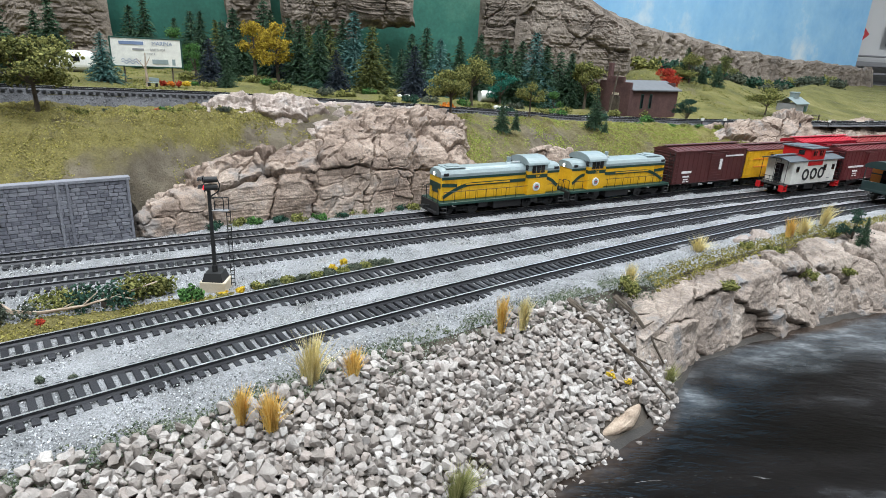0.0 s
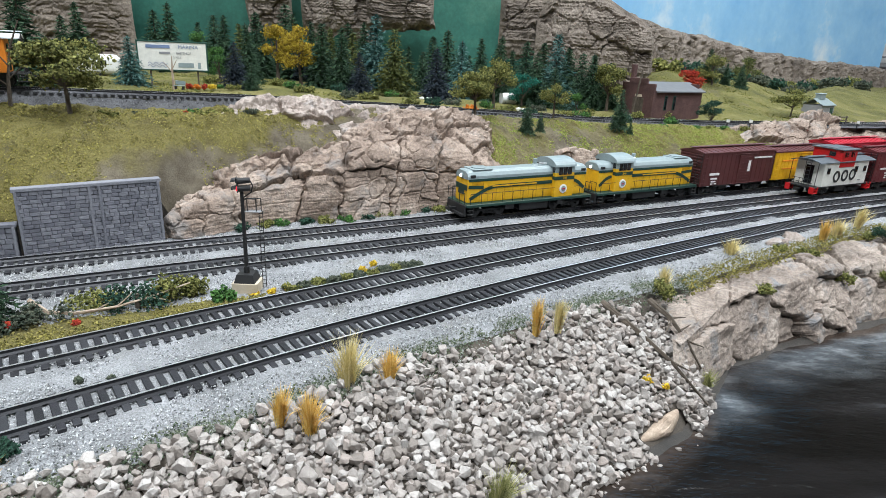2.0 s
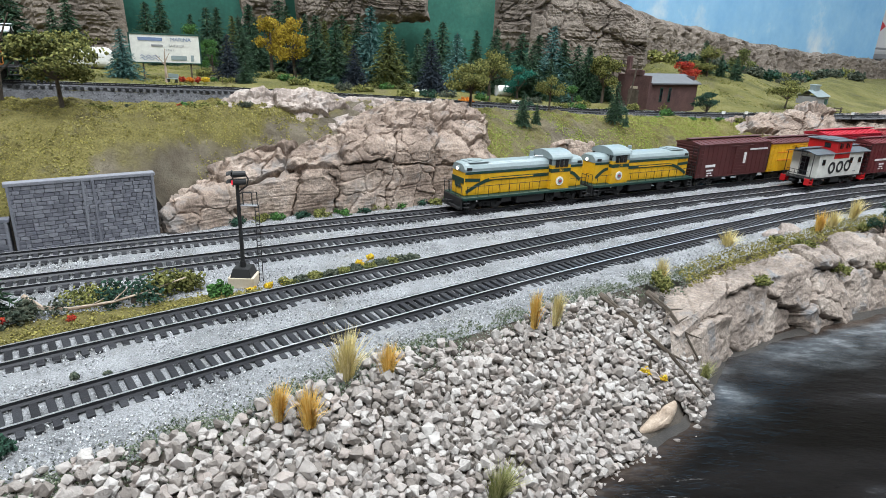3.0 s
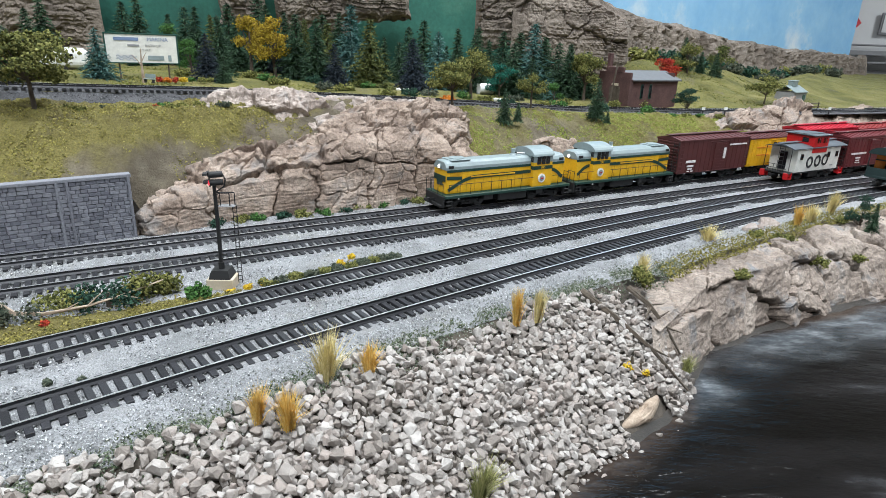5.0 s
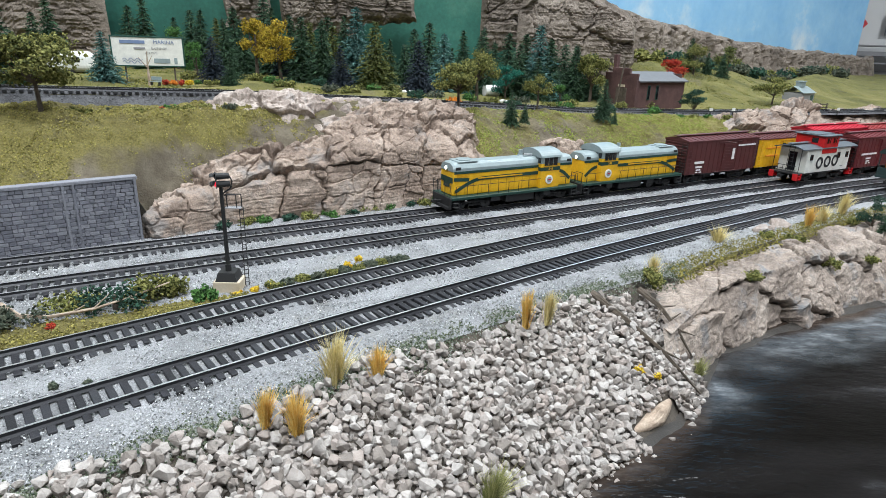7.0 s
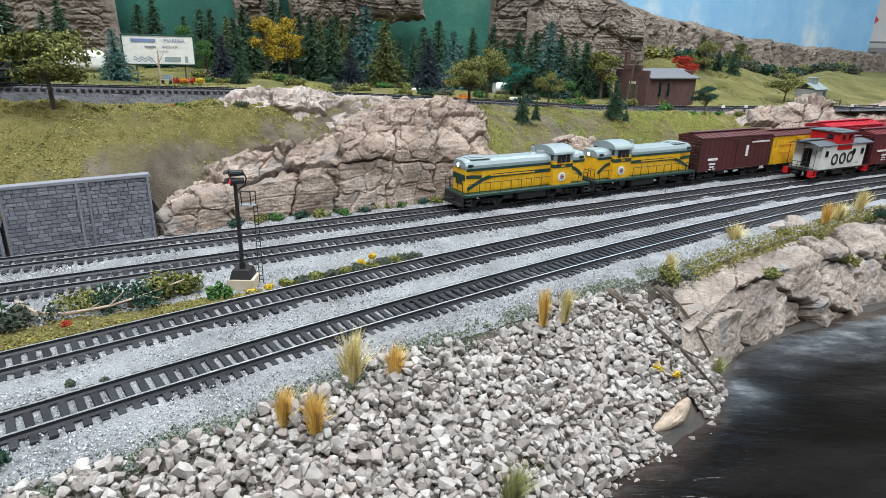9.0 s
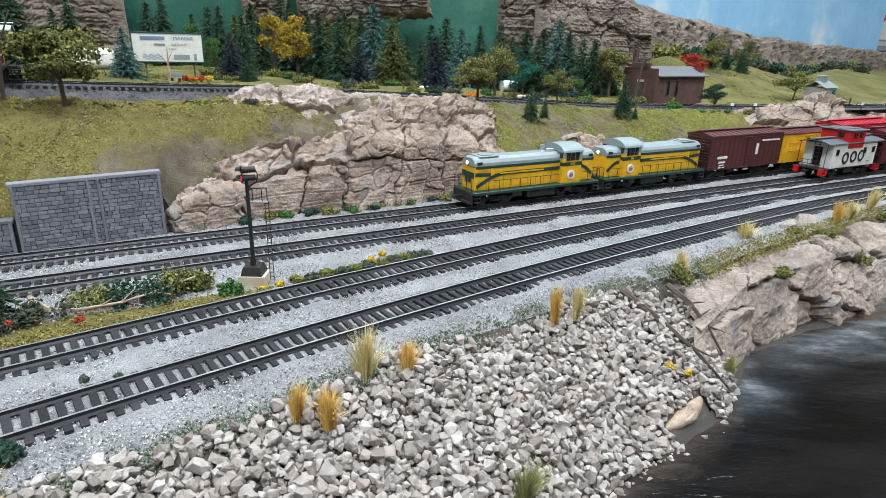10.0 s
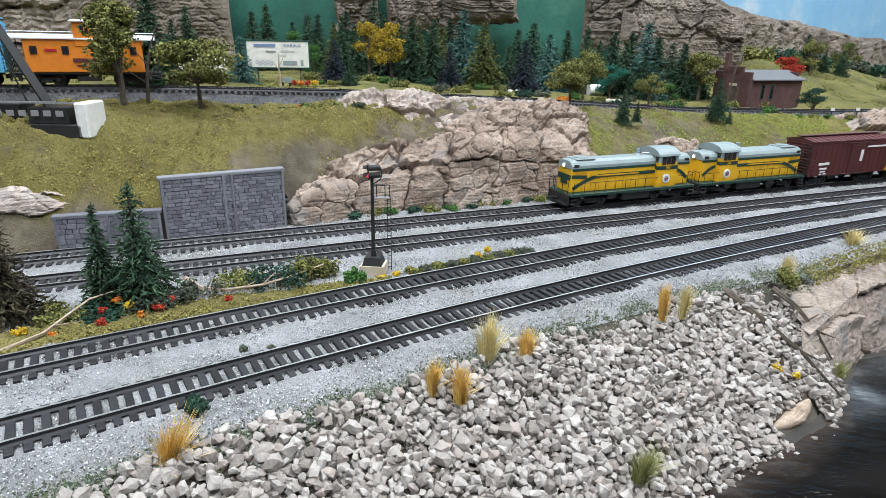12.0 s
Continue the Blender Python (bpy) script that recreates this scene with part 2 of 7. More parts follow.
def hill_top(x):
    """The brow of the hillside, where the terrace begins."""
    return foot(x) + np.interp(x, [-0.9, -0.2, -0.1, 0.0, 0.1, 0.3, 1.6], [0.095, 0.095, 0.125, 0.135, 0.12, 0.13, 0.13])


def hill(x, y):
    """Height of the hillside at (x, y)."""
    y0, y1 = foot(x) + 0.003, hill_top(x)
    low = np.interp(x, [-0.9, -0.34, -0.33, -0.28, -0.275, -0.21, -0.195, 1.6], [-0.004, -0.004, 0.012, 0.012, 0.036, 0.036, -0.004, -0.004])
    t = np.clip((y - y0) / (y1 - y0), 0, 1)
    return low + (upper_z(x) - 0.0055 - np.interp(x, [-0.25, -0.10], [0.0085, 0.0]) - low) * (1 - (1 - t) ** 1.5)


def slope_sheet(x, v):
    y0, y1 = foot(x) + 0.003, upper(x) - 0.017
    y = y0 + (y1 - y0) * v
    z = hill(x, y)
    lumps = 0.0070 * np.abs(smooth_noise(x * 85, y * 85, 18, 3)) + 0.0012 * smooth_noise(x * 300, y * 300, 19, 2)
    return y, z + (lumps + 0.006 * smooth_noise(x * 26, y * 26, 8)) * np.clip(v * 6, 0, 1) * np.clip((1 - v) * 8, 0, 1)


slope = strip("ground_slope", -0.8, 1.5, 1150, 170, slope_sheet, GRASS, "grassy hillside of yellow-green turf with bare brown patches")


def terrace_z(x, y):
    r = x / np.maximum(y, 0.2)
    far = np.interp(r, [-0.5, 0.2, 0.3, 0.36, 0.41, 0.5, 0.57, 0.64, 0.73, 1.0], [0.09, 0.09, 0.10, 0.118, 0.112, 0.095, 0.066, 0.09, 0.07, 0.06])
    begin, wide = np.interp(x, [0.25, 0.42], [0.13, 0.05]), np.interp(x, [0.25, 0.42], [0.0, 1.0])
    u = np.clip((y - upper(x) - begin) / (np.maximum(1.45 - upper(x), 0.3) * (1 - wide) + 0.30 * wide), 0, 1)
    u = u * u * (3 - 2 * u)
    z0 = upper_z(x) - 0.0055
    return z0 + (far - z0) * u


def terrace_sheet(x, v):
    y0 = upper(x) - 0.017
    y = y0 + np.interp(x, [-1.2, 0.0, 0.6, 2.2], [0.75, 0.75, 1.1, 1.5]) * v
    return y, terrace_z(x, y)


strip("ground_terrace", -1.0, 2.2, 360, 150, terrace_sheet, MEADOW, "light green meadow terrace and hillside among the trees", 0.006, 24)


def cinders(x, v):
    a = 1 - v * np.interp(x, [-0.16, -0.09], [2.9, 2.0])
    steep = np.where(a < 0, np.interp(x, [-0.16, -0.09], [0.0155, 0.009]), 0.009)
    return upper(x) + 0.021 * a, upper_z(x) - 0.0028 - steep * np.clip(np.abs(a) - 0.62, 0, 2)


CINDER = mottled("dark_cinder_ballast", [(0.3, (0.05, 0.05, 0.055)), (0.7, (0.15, 0.15, 0.16))], 60, 1200, 0.95, 1.0, 0.0014, None, 0.7)
strip("ground_cinders", -0.9, 1.6, 500, 22, cinders, CINDER, "dark grey cinder shoulder under the upper track", 0.0012, 160)

def verge(x, v):
    y0 = line2(x) + 0.0158
    y1 = np.minimum(y0 + np.interp(x, [-0.5, -0.22, -0.13, -0.10], [0.06, 0.036, 0.016, 0.001]) * (1 + 0.4 * smooth_noise(x * 60, 0 * x, 4, 3)), line3(x) - 0.019)
    return y0 + (y1 - y0) * v, -0.0030 + 0.0012 * np.sin(np.pi * v) - 0.0016 * (v > 0.97) - 0.0016 * (v < 0.03)


strip("ground_verge", -0.5, -0.10, 200, 24, verge, GRASS, "mossy yellow-green verge between two tracks", 0.0012, 90)

# ---- tracks ----
GAUGE, RAIL_H = 0.0165, 0.0024


def railway(name, line, z_of, x0, x1, label, top=0.0):
    track = thing(name, 0, 0, 0, 0, label, "railway track", "railway tracks")
    xs = np.linspace(x0, x1, 140)
    pts = np.stack([xs, line(xs), z_of(xs)], 1)
    d = np.gradient(pts, axis=0)
    nrm = np.stack([-d[:, 1], d[:, 0]], 1) / np.hypot(d[:, 0], d[:, 1])[:, None]
    for side in (-1, 1):
        prof = [(-0.0013, -RAIL_H), (0.0013, -RAIL_H), (0.00055, -0.0014), (0.00058, 0.0), (-0.00058, 0.0), (-0.00055, -0.0014)]
        vs = []
        for p, n in zip(pts, nrm):
            for a, h in prof:
                o = side * (GAUGE + 0.0009) / 2 + a
                vs.append((p[0] + n[0] * o, p[1] + n[1] * o, p[2] + h))
        k = len(prof)
        fs, tops = [], []
        for i in range(len(pts) - 1):
            for j in range(k):
                fs.append((i * k + j, (i + 1) * k + j, (i + 1) * k + (j + 1) % k, i * k + (j + 1) % k))
                tops.append(1 if j == 3 else 0)
        rail = raw("rail", vs, fs, STEEL, track)
        rail.data.materials.append(RAILTOP)
        rail.data.polygons.foreach_set("material_index", tops)
    s = np.concatenate([[0], np.cumsum(np.linalg.norm(np.diff(pts, axis=0), axis=1))])
    bm = bmesh.new()
    box(bm, 0, 0, -0.0011, 0.0031, 0.0295, 0.0022, 0.0002)
    me = bpy.data.meshes.new("tie")
    bm.to_mesh(me)
    bm.free()
    me.materials.append(TIE)
    rng = random.Random(len(name) + int(x0 * 100))
    for q in np.arange(0.002, s[-1], 0.0057):
        x, y, z = (np.interp(q, s, pts[:, i]) for i in range(3))
        i = min(int(np.searchsorted(s, q)), len(d) - 1)
        t = new("tie", me)
        t.parent = track
        t.matrix_basis = pose(x, y, z - RAIL_H, 0, 0, math.degrees(math.atan2(d[i, 1], d[i, 0])) + rng.uniform(-1, 1))
    return track


def flat_z(x):
    return 0.0 * x


railway("railway_track", line1, flat_z, -0.42, 1.1, "model railway track with black ties and steel rails on pale ballast")
railway("railway_track", line2, flat_z, -0.45, 1.15, "model railway track with black ties and steel rails on pale ballast")
railway("railway_track", line3, flat_z, -0.5, 1.2, "model railway track with dark brown ties in pale ballast")
railway("railway_track", line4, flat_z, -0.5, 1.2, "model railway track running along the foot of the hill")
railway("railway_track", upper, upper_z, -0.9, 1.3, "upper model railway track on dark cinders along the hillside")
# ---- plaster rock ----


def step_up(q):
    q = np.clip(q, 0, 1)
    return q * q * (3 - 2 * q)


def rock_sheet(name, x0, x1, nx, nv, base, bw, bh, amp, seed, mat, label, strata=0.0003, rugged=0.002, tilt=0.3, crag=(0.002, 0.006), round_off=0.10, facet=0.9):
    """A weathered rock face: base(x, v) gives y, z of the rough form; rounded blocks, open joints and crags stand out of it."""
    xs, vs = np.meshgrid(np.linspace(x0, x1, nx), np.linspace(0, 1, nv), indexing="ij")
    ys, zs = base(xs, vs)
    p = np.stack([xs, ys, zs], -1)
    n = np.cross(np.gradient(p, axis=0), np.gradient(p, axis=1))
    n /= np.linalg.norm(n, axis=-1, keepdims=True) + 1e-9
    n *= np.sign(n[..., 2:3] - n[..., 1:2] + 1e-6)
    s = np.cumsum(np.concatenate([np.zeros((nx, 1)), np.linalg.norm(np.diff(p, axis=1), axis=-1)], 1), 1)
    a, b = xs / bw, s / bh
    wa = a + tilt * smooth_noise(a * 0.9, b * 0.9, seed + 2, 2) + 0.10 * smooth_noise(a * 5, b * 5, seed + 3, 3)
    wb = b + tilt * smooth_noise(a * 0.9, b * 0.9, seed + 4, 2) + 0.10 * smooth_noise(a * 5, b * 5, seed + 7, 3)
    edge, val, ou, ov = cells(wa, wb, seed)
    edge2, val2, ou2, ov2 = cells(wa * 2.3 + 3 * val, wb * 2.1, seed + 20)
    tilt_u, tilt_v = hash2(val * 91, 0 * val, 3) - 0.5, hash2(val * 57, 0 * val, 8) - 0.4
    pillow = step_up(edge / round_off)
    high = step_up((vs - 0.42) / 0.25)
    joint = np.clip(1 - edge / 0.04, 0, 1) * step_up(0.5 + 2.5 * smooth_noise(a * 0.7, b * 0.7, seed + 12, 2))
    broken = step_up((val - 0.6) * 6) * 0.6 + 0.5 * high
    d = amp * (1.0 * (val - 0.5) + 0.40 * pillow - 0.25 + facet * (ou * tilt_u - ov * tilt_v)) - amp * 0.75 * joint
    d += amp * broken * (0.30 * step_up(edge2 / 0.1) - 0.2 + 0.35 * (val2 - 0.5) + 0.4 * ou2 * (hash2(val2 * 37, 0 * val, 4) - 0.5))
    ridged = 0.22 - np.abs(smooth_noise(xs * 58, s * 58, seed + 30, 5)) * 1.5
    d += (crag[0] + (crag[1] - crag[0]) * high) * ridged
    d += rugged * smooth_noise(xs * 90, s * 90, seed + 6, 5)
    d += strata * (hash2(np.floor(zs * 700 + 3 * smooth_noise(xs * 20, s * 20, seed)), 0 * xs, seed) - 0.5) * 2
    u = (xs - x0) / (x1 - x0)
    rim = np.clip(np.minimum(np.minimum(u, 1 - u) * 14, (1 - vs) * 8), 0, 1)
    d = d * rim - (1 - rim) * 0.010
    p = p + n * d[..., None]
    ob = raw(name, p.reshape(-1, 3), grid_faces(nx, nv), mat)
    return tagged(ob, label, "rock", kind="structure")


def cliff_height(x):
    return np.interp(x, [-0.215, -0.195, -0.18, -0.15, -0.115, -0.095, -0.075, -0.05, 0.01, 0.04, 0.06], [0.010, 0.024, 0.038, 0.048, 0.054, 0.060, 0.080, 0.09, 0.086, 0.076, 0.05])


def cliff(x, v):
    h = cliff_height(x)
    lean = np.interp(x, [-0.215, -0.11, -0.05, 0.06], [0.035, 0.055, 0.10, 0.10])
    low = np.clip(v / 0.55, 0, 1)
    up = np.clip((v - 0.55) / 0.45, 0, 1)
    z = -0.008 + (h * 0.66 + 0.008) * low + h * 0.34 * up ** 0.85
    return foot(x) - 0.002 + lean * (0.10 * low + 0.16 * step_up((v - 0.44) / 0.12) + 0.74 * up), z



def soil_at(x, y):
    """How bare the hillside is: beside the cliff, beside the outcrop and at the far foot."""
    z = hill(x, y)
    rough = 0.018 * smooth_noise(x * 40, y * 40, 14, 4)
    edge = np.maximum(cliff_height(x), np.interp(x, [-0.26, -0.24], [0.0, 0.040])) + 0.020
    beside = step_up((edge + rough - z) / 0.016) * np.interp(x, [-0.27, -0.235, -0.08, -0.05], [0, 1, 1, 0])
    right = 0.8 * np.exp(-((x - 0.088) / 0.022) ** 2) * step_up(0.6 + 40 * rough)
    round_outcrop = np.exp(-((x - 0.150) / 0.058) ** 2) * step_up((0.062 + rough - z) / 0.02)
    low = np.interp(x, [0.27, 0.32, 0.45, 0.5], [0, 1, 1, 0]) * step_up((0.035 + rough - z) / 0.02)
    low_left = np.interp(x, [-0.46, -0.42, -0.32, -0.29], [0, 1, 1, 0]) * step_up((0.030 + rough - z) / 0.02)
    return np.clip(np.maximum.reduce([beside, right, round_outcrop, low, low_left]), 0, 1)


co = np.empty(len(slope.data.vertices) * 3)
slope.data.vertices.foreach_get("co", co)
co = co.reshape(-1, 3)
slope.data.attributes.new("soil", "FLOAT", "POINT").data.foreach_set("value", soil_at(co[:, 0], co[:, 1]))

ROCK_PALE = mottled("pale_weathered_rock", [(0.28, (0.19, 0.15, 0.13)), (0.5, (0.41, 0.34, 0.30)), (0.75, (0.57, 0.49, 0.44))], 30, 420, 0.9, 0.8, 0.0016, (40, 0.56, 0.7, (0.34, 0.32, 0.31)), 0.55)
rock_sheet("rock_cliff", -0.222, 0.068, 420, 170, cliff, 0.043, 0.038, 0.0095, 11, ROCK, "tan blocky plaster rock cliff rising beside the back track", 0.00022, 0.0016, 0.20, (0.0014, 0.008))


def crest(x, v):
    h = np.interp(x, [-0.21, -0.185, -0.15, -0.1, -0.03, 0.03, 0.055], [0.0, 0.010, 0.018, 0.010, 0.006, 0.004, 0.0])
    y0 = np.interp(x, [-0.21, -0.13, -0.07, 0.055], [0.53, 0.56, 0.575, 0.62])
    y1 = upper(x) - 0.02
    y = y0 + (y1 - y0) * v
    return y, hill(x, y) - 0.003 + h * np.sin(np.clip(v, 0, 1) * 3.1) ** 0.7


rock_sheet("rock_crest", -0.215, 0.06, 300, 110, crest, 0.03, 0.026, 0.006, 31, ROCK_PALE, "pale broken rock ledge on the brow of the hill", 0.0, 0.003, 0.5, (0.010, 0.010))


def small_outcrop(x, v):
    h = 0.043 * np.clip(1 - ((x - 0.150) / 0.052) ** 2, 0, 1) ** 0.5
    return foot(x) - 0.002 + 0.04 * v, -0.008 + (h + 0.008) * np.clip(v * 1.5, 0, 1)


rock_sheet("rock_outcrop", 0.094, 0.206, 130, 70, small_outcrop, 0.03, 0.02, 0.008, 47, ROCK, "low rounded tan rock outcrop in the grassy slope", 0.0003, 0.002, 0.4, (0.003, 0.003))


def far_rocks(x, v):
    h = np.interp(x, [0.36, 0.42, 0.5, 0.58, 0.66, 0.8, 1.5], [0.01, 0.045, 0.055, 0.066, 0.055, 0.05, 0.05])
    return foot(x) + 0.02 + 0.10 * v, -0.008 + (h + 0.008) * np.clip(v * 1.5, 0, 1) ** 0.8


rock_sheet("rock_wall_far", 0.35, 1.45, 420, 70, far_rocks, 0.05, 0.034, 0.012, 53, ROCK, "row of tan plaster boulders along the far bank")


def left_rock(x, v):
    h = 0.034 * np.clip(1 - ((x + 0.365) / 0.05) ** 4, 0, 1) ** 0.5
    return foot(x) + 0.022 - 0.01 + 0.022 * v, -0.008 + (h + 0.008) * np.clip(v * 1.4, 0, 1)


rock_sheet("rock_boulder", -0.42, -0.318, 110, 60, left_rock, 0.06, 0.03, 0.006, 61, ROCK_PALE, "smooth tan boulder beside the low block wall")


ROCK_RIVER = mottled("grey_tan_river_rock", [(0.28, (0.12, 0.095, 0.08)), (0.5, (0.31, 0.25, 0.21)), (0.72, (0.46, 0.39, 0.335))], 26, 420, 0.85, 0.9, 0.0016, (38, 0.54, 0.68, (0.19, 0.19, 0.195)), 0.65)


def river_rock(x, v):
    y0, y1 = shore(x) - 0.003, bank_top(x) + 0.004
    low = np.clip(v / 0.6, 0, 1)
    z = -0.062 + 0.053 * low ** 0.8 + 0.005 * np.clip((v - 0.6) / 0.4, 0, 1)
    return y0 + (y1 - y0) * (0.34 * low + 0.66 * np.clip((v - 0.6) / 0.4, 0, 1)), z


rock_sheet("rock_riverbank", 0.148, 0.75, 520, 110, river_rock, 0.040, 0.06, 0.0085, 71, ROCK_RIVER, "grey-tan rock bank dropping to the dark water", 0.0, 0.0018, 0.4, (0.004, 0.003), 0.08, 1.9)

# ---- back scenery: rock castings, painted wall, sky ----
CLIFF_FAR = mottled("grey_brown_strata_rock", [(0.28, (0.095, 0.076, 0.063)), (0.5, (0.23, 0.188, 0.155)), (0.75, (0.37, 0.315, 0.265))], 18, 300, 0.9, 0.8, 0.003, None, 0.55)


def casting(name, x0, x1, y0, y1, z0, z1, seed, bw=0.07, drop=0.0, label="grey-brown layered rock casting fixed to the painted back wall"):
    def base(x, v):
        u = (x - x0) / (x1 - x0)
        edge = 0.006 * smooth_noise(x * 25, 0 * x, seed, 3)
        return y0 + (y1 - y0) * u - 0.05 * np.sin(np.pi * np.clip(v, 0.03, 0.97)) ** 0.3, z0 + edge * (1 - v) * 3 + (z1 - drop * u + edge * 0.8 - z0) * v

    ob = rock_sheet(name, x0, x1, max(60, int((x1 - x0) * 420)), 80, base, bw, 0.050, 0.010, seed, CLIFF_FAR, label, 0.0018, 0.003, 0.3, (0.003, 0.003))
    return ob


casting("rock_casting", -1.02, -0.55, 1.02, 1.16, 0.085, 0.33, 81, 0.12)
casting("rock_casting", -0.365, -0.285, 1.2, 1.22, 0.165, 0.33, 83, 0.05)
casting("rock_casting", -0.27, -0.13, 1.22, 1.22, 0.150, 0.33, 85)
casting("rock_casting", -0.145, -0.022, 1.2, 1.22, 0.172, 0.27, 87)
casting("rock_casting", 0.10, 0.185, 1.2, 1.22, 0.128, 0.30, 89, 0.06)
casting("rock_casting", 0.17, 0.42, 1.21, 1.29, 0.06, 0.318, 90, 0.06, 0.120)
casting("rock_casting", -0.84, -0.585, 0.66, 0.80, 0.07, 0.30, 91, 0.12, 0.0, "tall tan rock casting standing behind the upper track")


def ridge(x, v):
    y = np.interp(x, [0.3, 0.5, 0.7, 0.95, 1.25, 1.9], [1.28, 1.5, 1.68, 1.85, 2.05, 2.55])
    top = np.interp(x, [0.3, 0.36, 0.42, 0.5, 0.7, 0.95, 1.25, 1.9], [0.256, 0.248, 0.244, 0.234, 0.212, 0.186, 0.168, 0.150])
    top = top + 0.010 * smooth_noise(x * 18, 0 * x, 5, 4)
    return y + 0.04 * v + 0.0 * x, 0.03 + (top - 0.03) * v


def ridge_face(x, v):
    y, z = ridge(x, v)
    return y + 0.10 * np.clip(v - 0.93, 0, 1), z


rock_sheet("rock_ridge", 0.30, 1.9, 620, 80, ridge_face, 0.034, 0.20, 0.022, 95, CLIFF_FAR, "long brown palisade of upright rock along the skyline", 0.0004, 0.008, 0.25, (0.006, 0.010))

PAINT_GREEN = mottled("painted_green_forest", [(0.3, (0.014, 0.080, 0.060)), (0.55, (0.027, 0.145, 0.108)), (0.8, (0.09, 0.23, 0.16))], 7, 160, 0.7, 0.1, 0.001, None, 0.3)
SKY = mottled("painted_blue_sky", [(0.35, (0.22, 0.50, 0.82)), (0.55, (0.34, 0.62, 0.88)), (0.72, (0.78, 0.86, 0.93))], 3.2, 40, 0.8, 0.02, 0.001, None, 0.05)
# Assumed grey for walls out of view, chosen to deepen shadows on the layout.
WALLGREY = mottled("grey_unseen_wall", [(0.3, (0.24, 0.24, 0.24)), (0.7, (0.30, 0.30, 0.30))], 3, 200, 0.8, 0.1, 0.0005, None, 0.1)
WALLWHITE = mottled("off_white_wall", [(0.3, (0.62, 0.62, 0.62)), (0.7, (0.70, 0.70, 0.70))], 3, 200, 0.8, 0.1, 0.0005, None, 0.1)


def wall(name, pts, z0, z1, mat, label, thick=0.02):
    """An upright wall along the line pts, with thickness behind it."""
    n = len(pts)
    vs = [(x, y + o, z) for o in (0, thick) for x, y in pts for z in (z0, z1)]
    fs = []
    for i in range(n - 1):
        a, c = 2 * i, 2 * n + 2 * i
        fs += [(a, a + 2, a + 3, a + 1), (c, c + 1, c + 3, c + 2), (a + 1, a + 3, c + 3, c + 1), (a, c, c + 2, a + 2)]
    fs += [(0, 1, 2 * n + 1, 2 * n), (2 * n - 2, 4 * n - 2, 4 * n - 1, 2 * n - 1)]
    return tagged(raw(name, vs, fs, mat), label, "wall", kind="structure")


wall("backdrop_green", [(-2.2, 0.9), (-1.2, 1.2), (0.2, 1.3), (0.31, 1.37)], -0.2, 0.9, PAINT_GREEN, "back wall painted as dark green forest")
wall("backdrop_sky", [(0.30, 1.75), (0.9, 2.15), (1.90, 2.72)], -0.2, 1.4, SKY, "back wall painted as blue sky with soft clouds")
wall("wall_north", [(-3.0, 4.2), (6.0, 4.2)], -1.0, 2.2, WALLWHITE, "plain off-white room wall", 0.1)
# South and west walls are unseen; their grey holds down the bounced light.
wall("wall_south", [(-3.0, -2.5), (6.0, -2.5)], -1.0, 2.2, WALLGREY, "unseen grey room wall, dark to cut bounce light", 0.1)
bm = bmesh.new()
box(bm, -3.05, 0.85, 0.6, 0.1, 6.7, 3.2)
tagged(part("wall_west", bm, WALLGREY), "unseen grey room wall, dark to cut bounce light", "wall", kind="structure")
bm = bmesh.new()
box(bm, 6.05, 0.85, 0.6, 0.1, 6.7, 3.2)
tagged(part("wall_east", bm, WALLWHITE), "plain off-white room wall", "wall", kind="structure")
bm = bmesh.new()
box(bm, 1.5, 0.85, 2.25, 9.2, 6.9, 0.1)
tagged(part("ceiling", bm, WALLWHITE), "white ceiling over the layout", "ceiling", kind="structure")
bm = bmesh.new()
box(bm, 1.5, 0.85, -1.05, 9.2, 6.9, 0.1)
tagged(part("floor", bm, EARTH), "plain floor below the layout", "floor", kind="structure")

RED_SIGN = plain("red_sign", (0.55, 0.03, 0.04), 0.5)
GREYBAR = plain("grey_print", (0.25, 0.25, 0.26), 0.6)
sign = thing("warning_sign", 2.86, 4.18, 0.36, 0, "red diamond sign on the white room wall", "sign")
bm = bmesh.new()
box(bm, 0, 0, 0, 0.13, 0.006, 0.13, 0.003, Matrix.Rotation(radians(45), 4, "Y"))
part("plate", bm, RED_SIGN, sign)
bm = bmesh.new()
box(bm, 0, -0.005, 0, 0.10, 0.003, 0.02)
part("print", bm, WALLWHITE, sign)
notice = thing("wall_notice", 3.15, 4.18, 0.36, 0, "small framed grey notice on the white wall", "notice")
bm = bmesh.new()
box(bm, 0, 0, 0, 0.14, 0.01, 0.14, 0.003)
part("frame", bm, GREYBAR, notice)
bm = bmesh.new()
box(bm, 0, -0.008, 0, 0.11, 0.004, 0.11)
part("sheet", bm, WALLWHITE, notice)
shelf = thing("wall_shelf", 3.3, 4.1, 0.17, 0, "grey metal rail shelf along the white wall", "shelf")
for z, h in ((0.0, 0.03), (-0.06, 0.012), (0.05, 0.010)):
    bm = bmesh.new()
    box(bm, 0, 0, z, 1.5, 0.12, h, 0.002)
    part("rail", bm, GREYBAR, shelf)
board = thing("picture_board", 3.05, 4.17, -0.02, 0, "cream board in a dark frame on the wall", "board")
bm = bmesh.new()
box(bm, 0, 0, 0, 0.34, 0.02, 0.16, 0.003)
part("frame", bm, GREYBAR, board)
bm = bmesh.new()
box(bm, 0, -0.012, 0, 0.30, 0.008, 0.12)
part("sheet", bm, WALLWHITE, board)

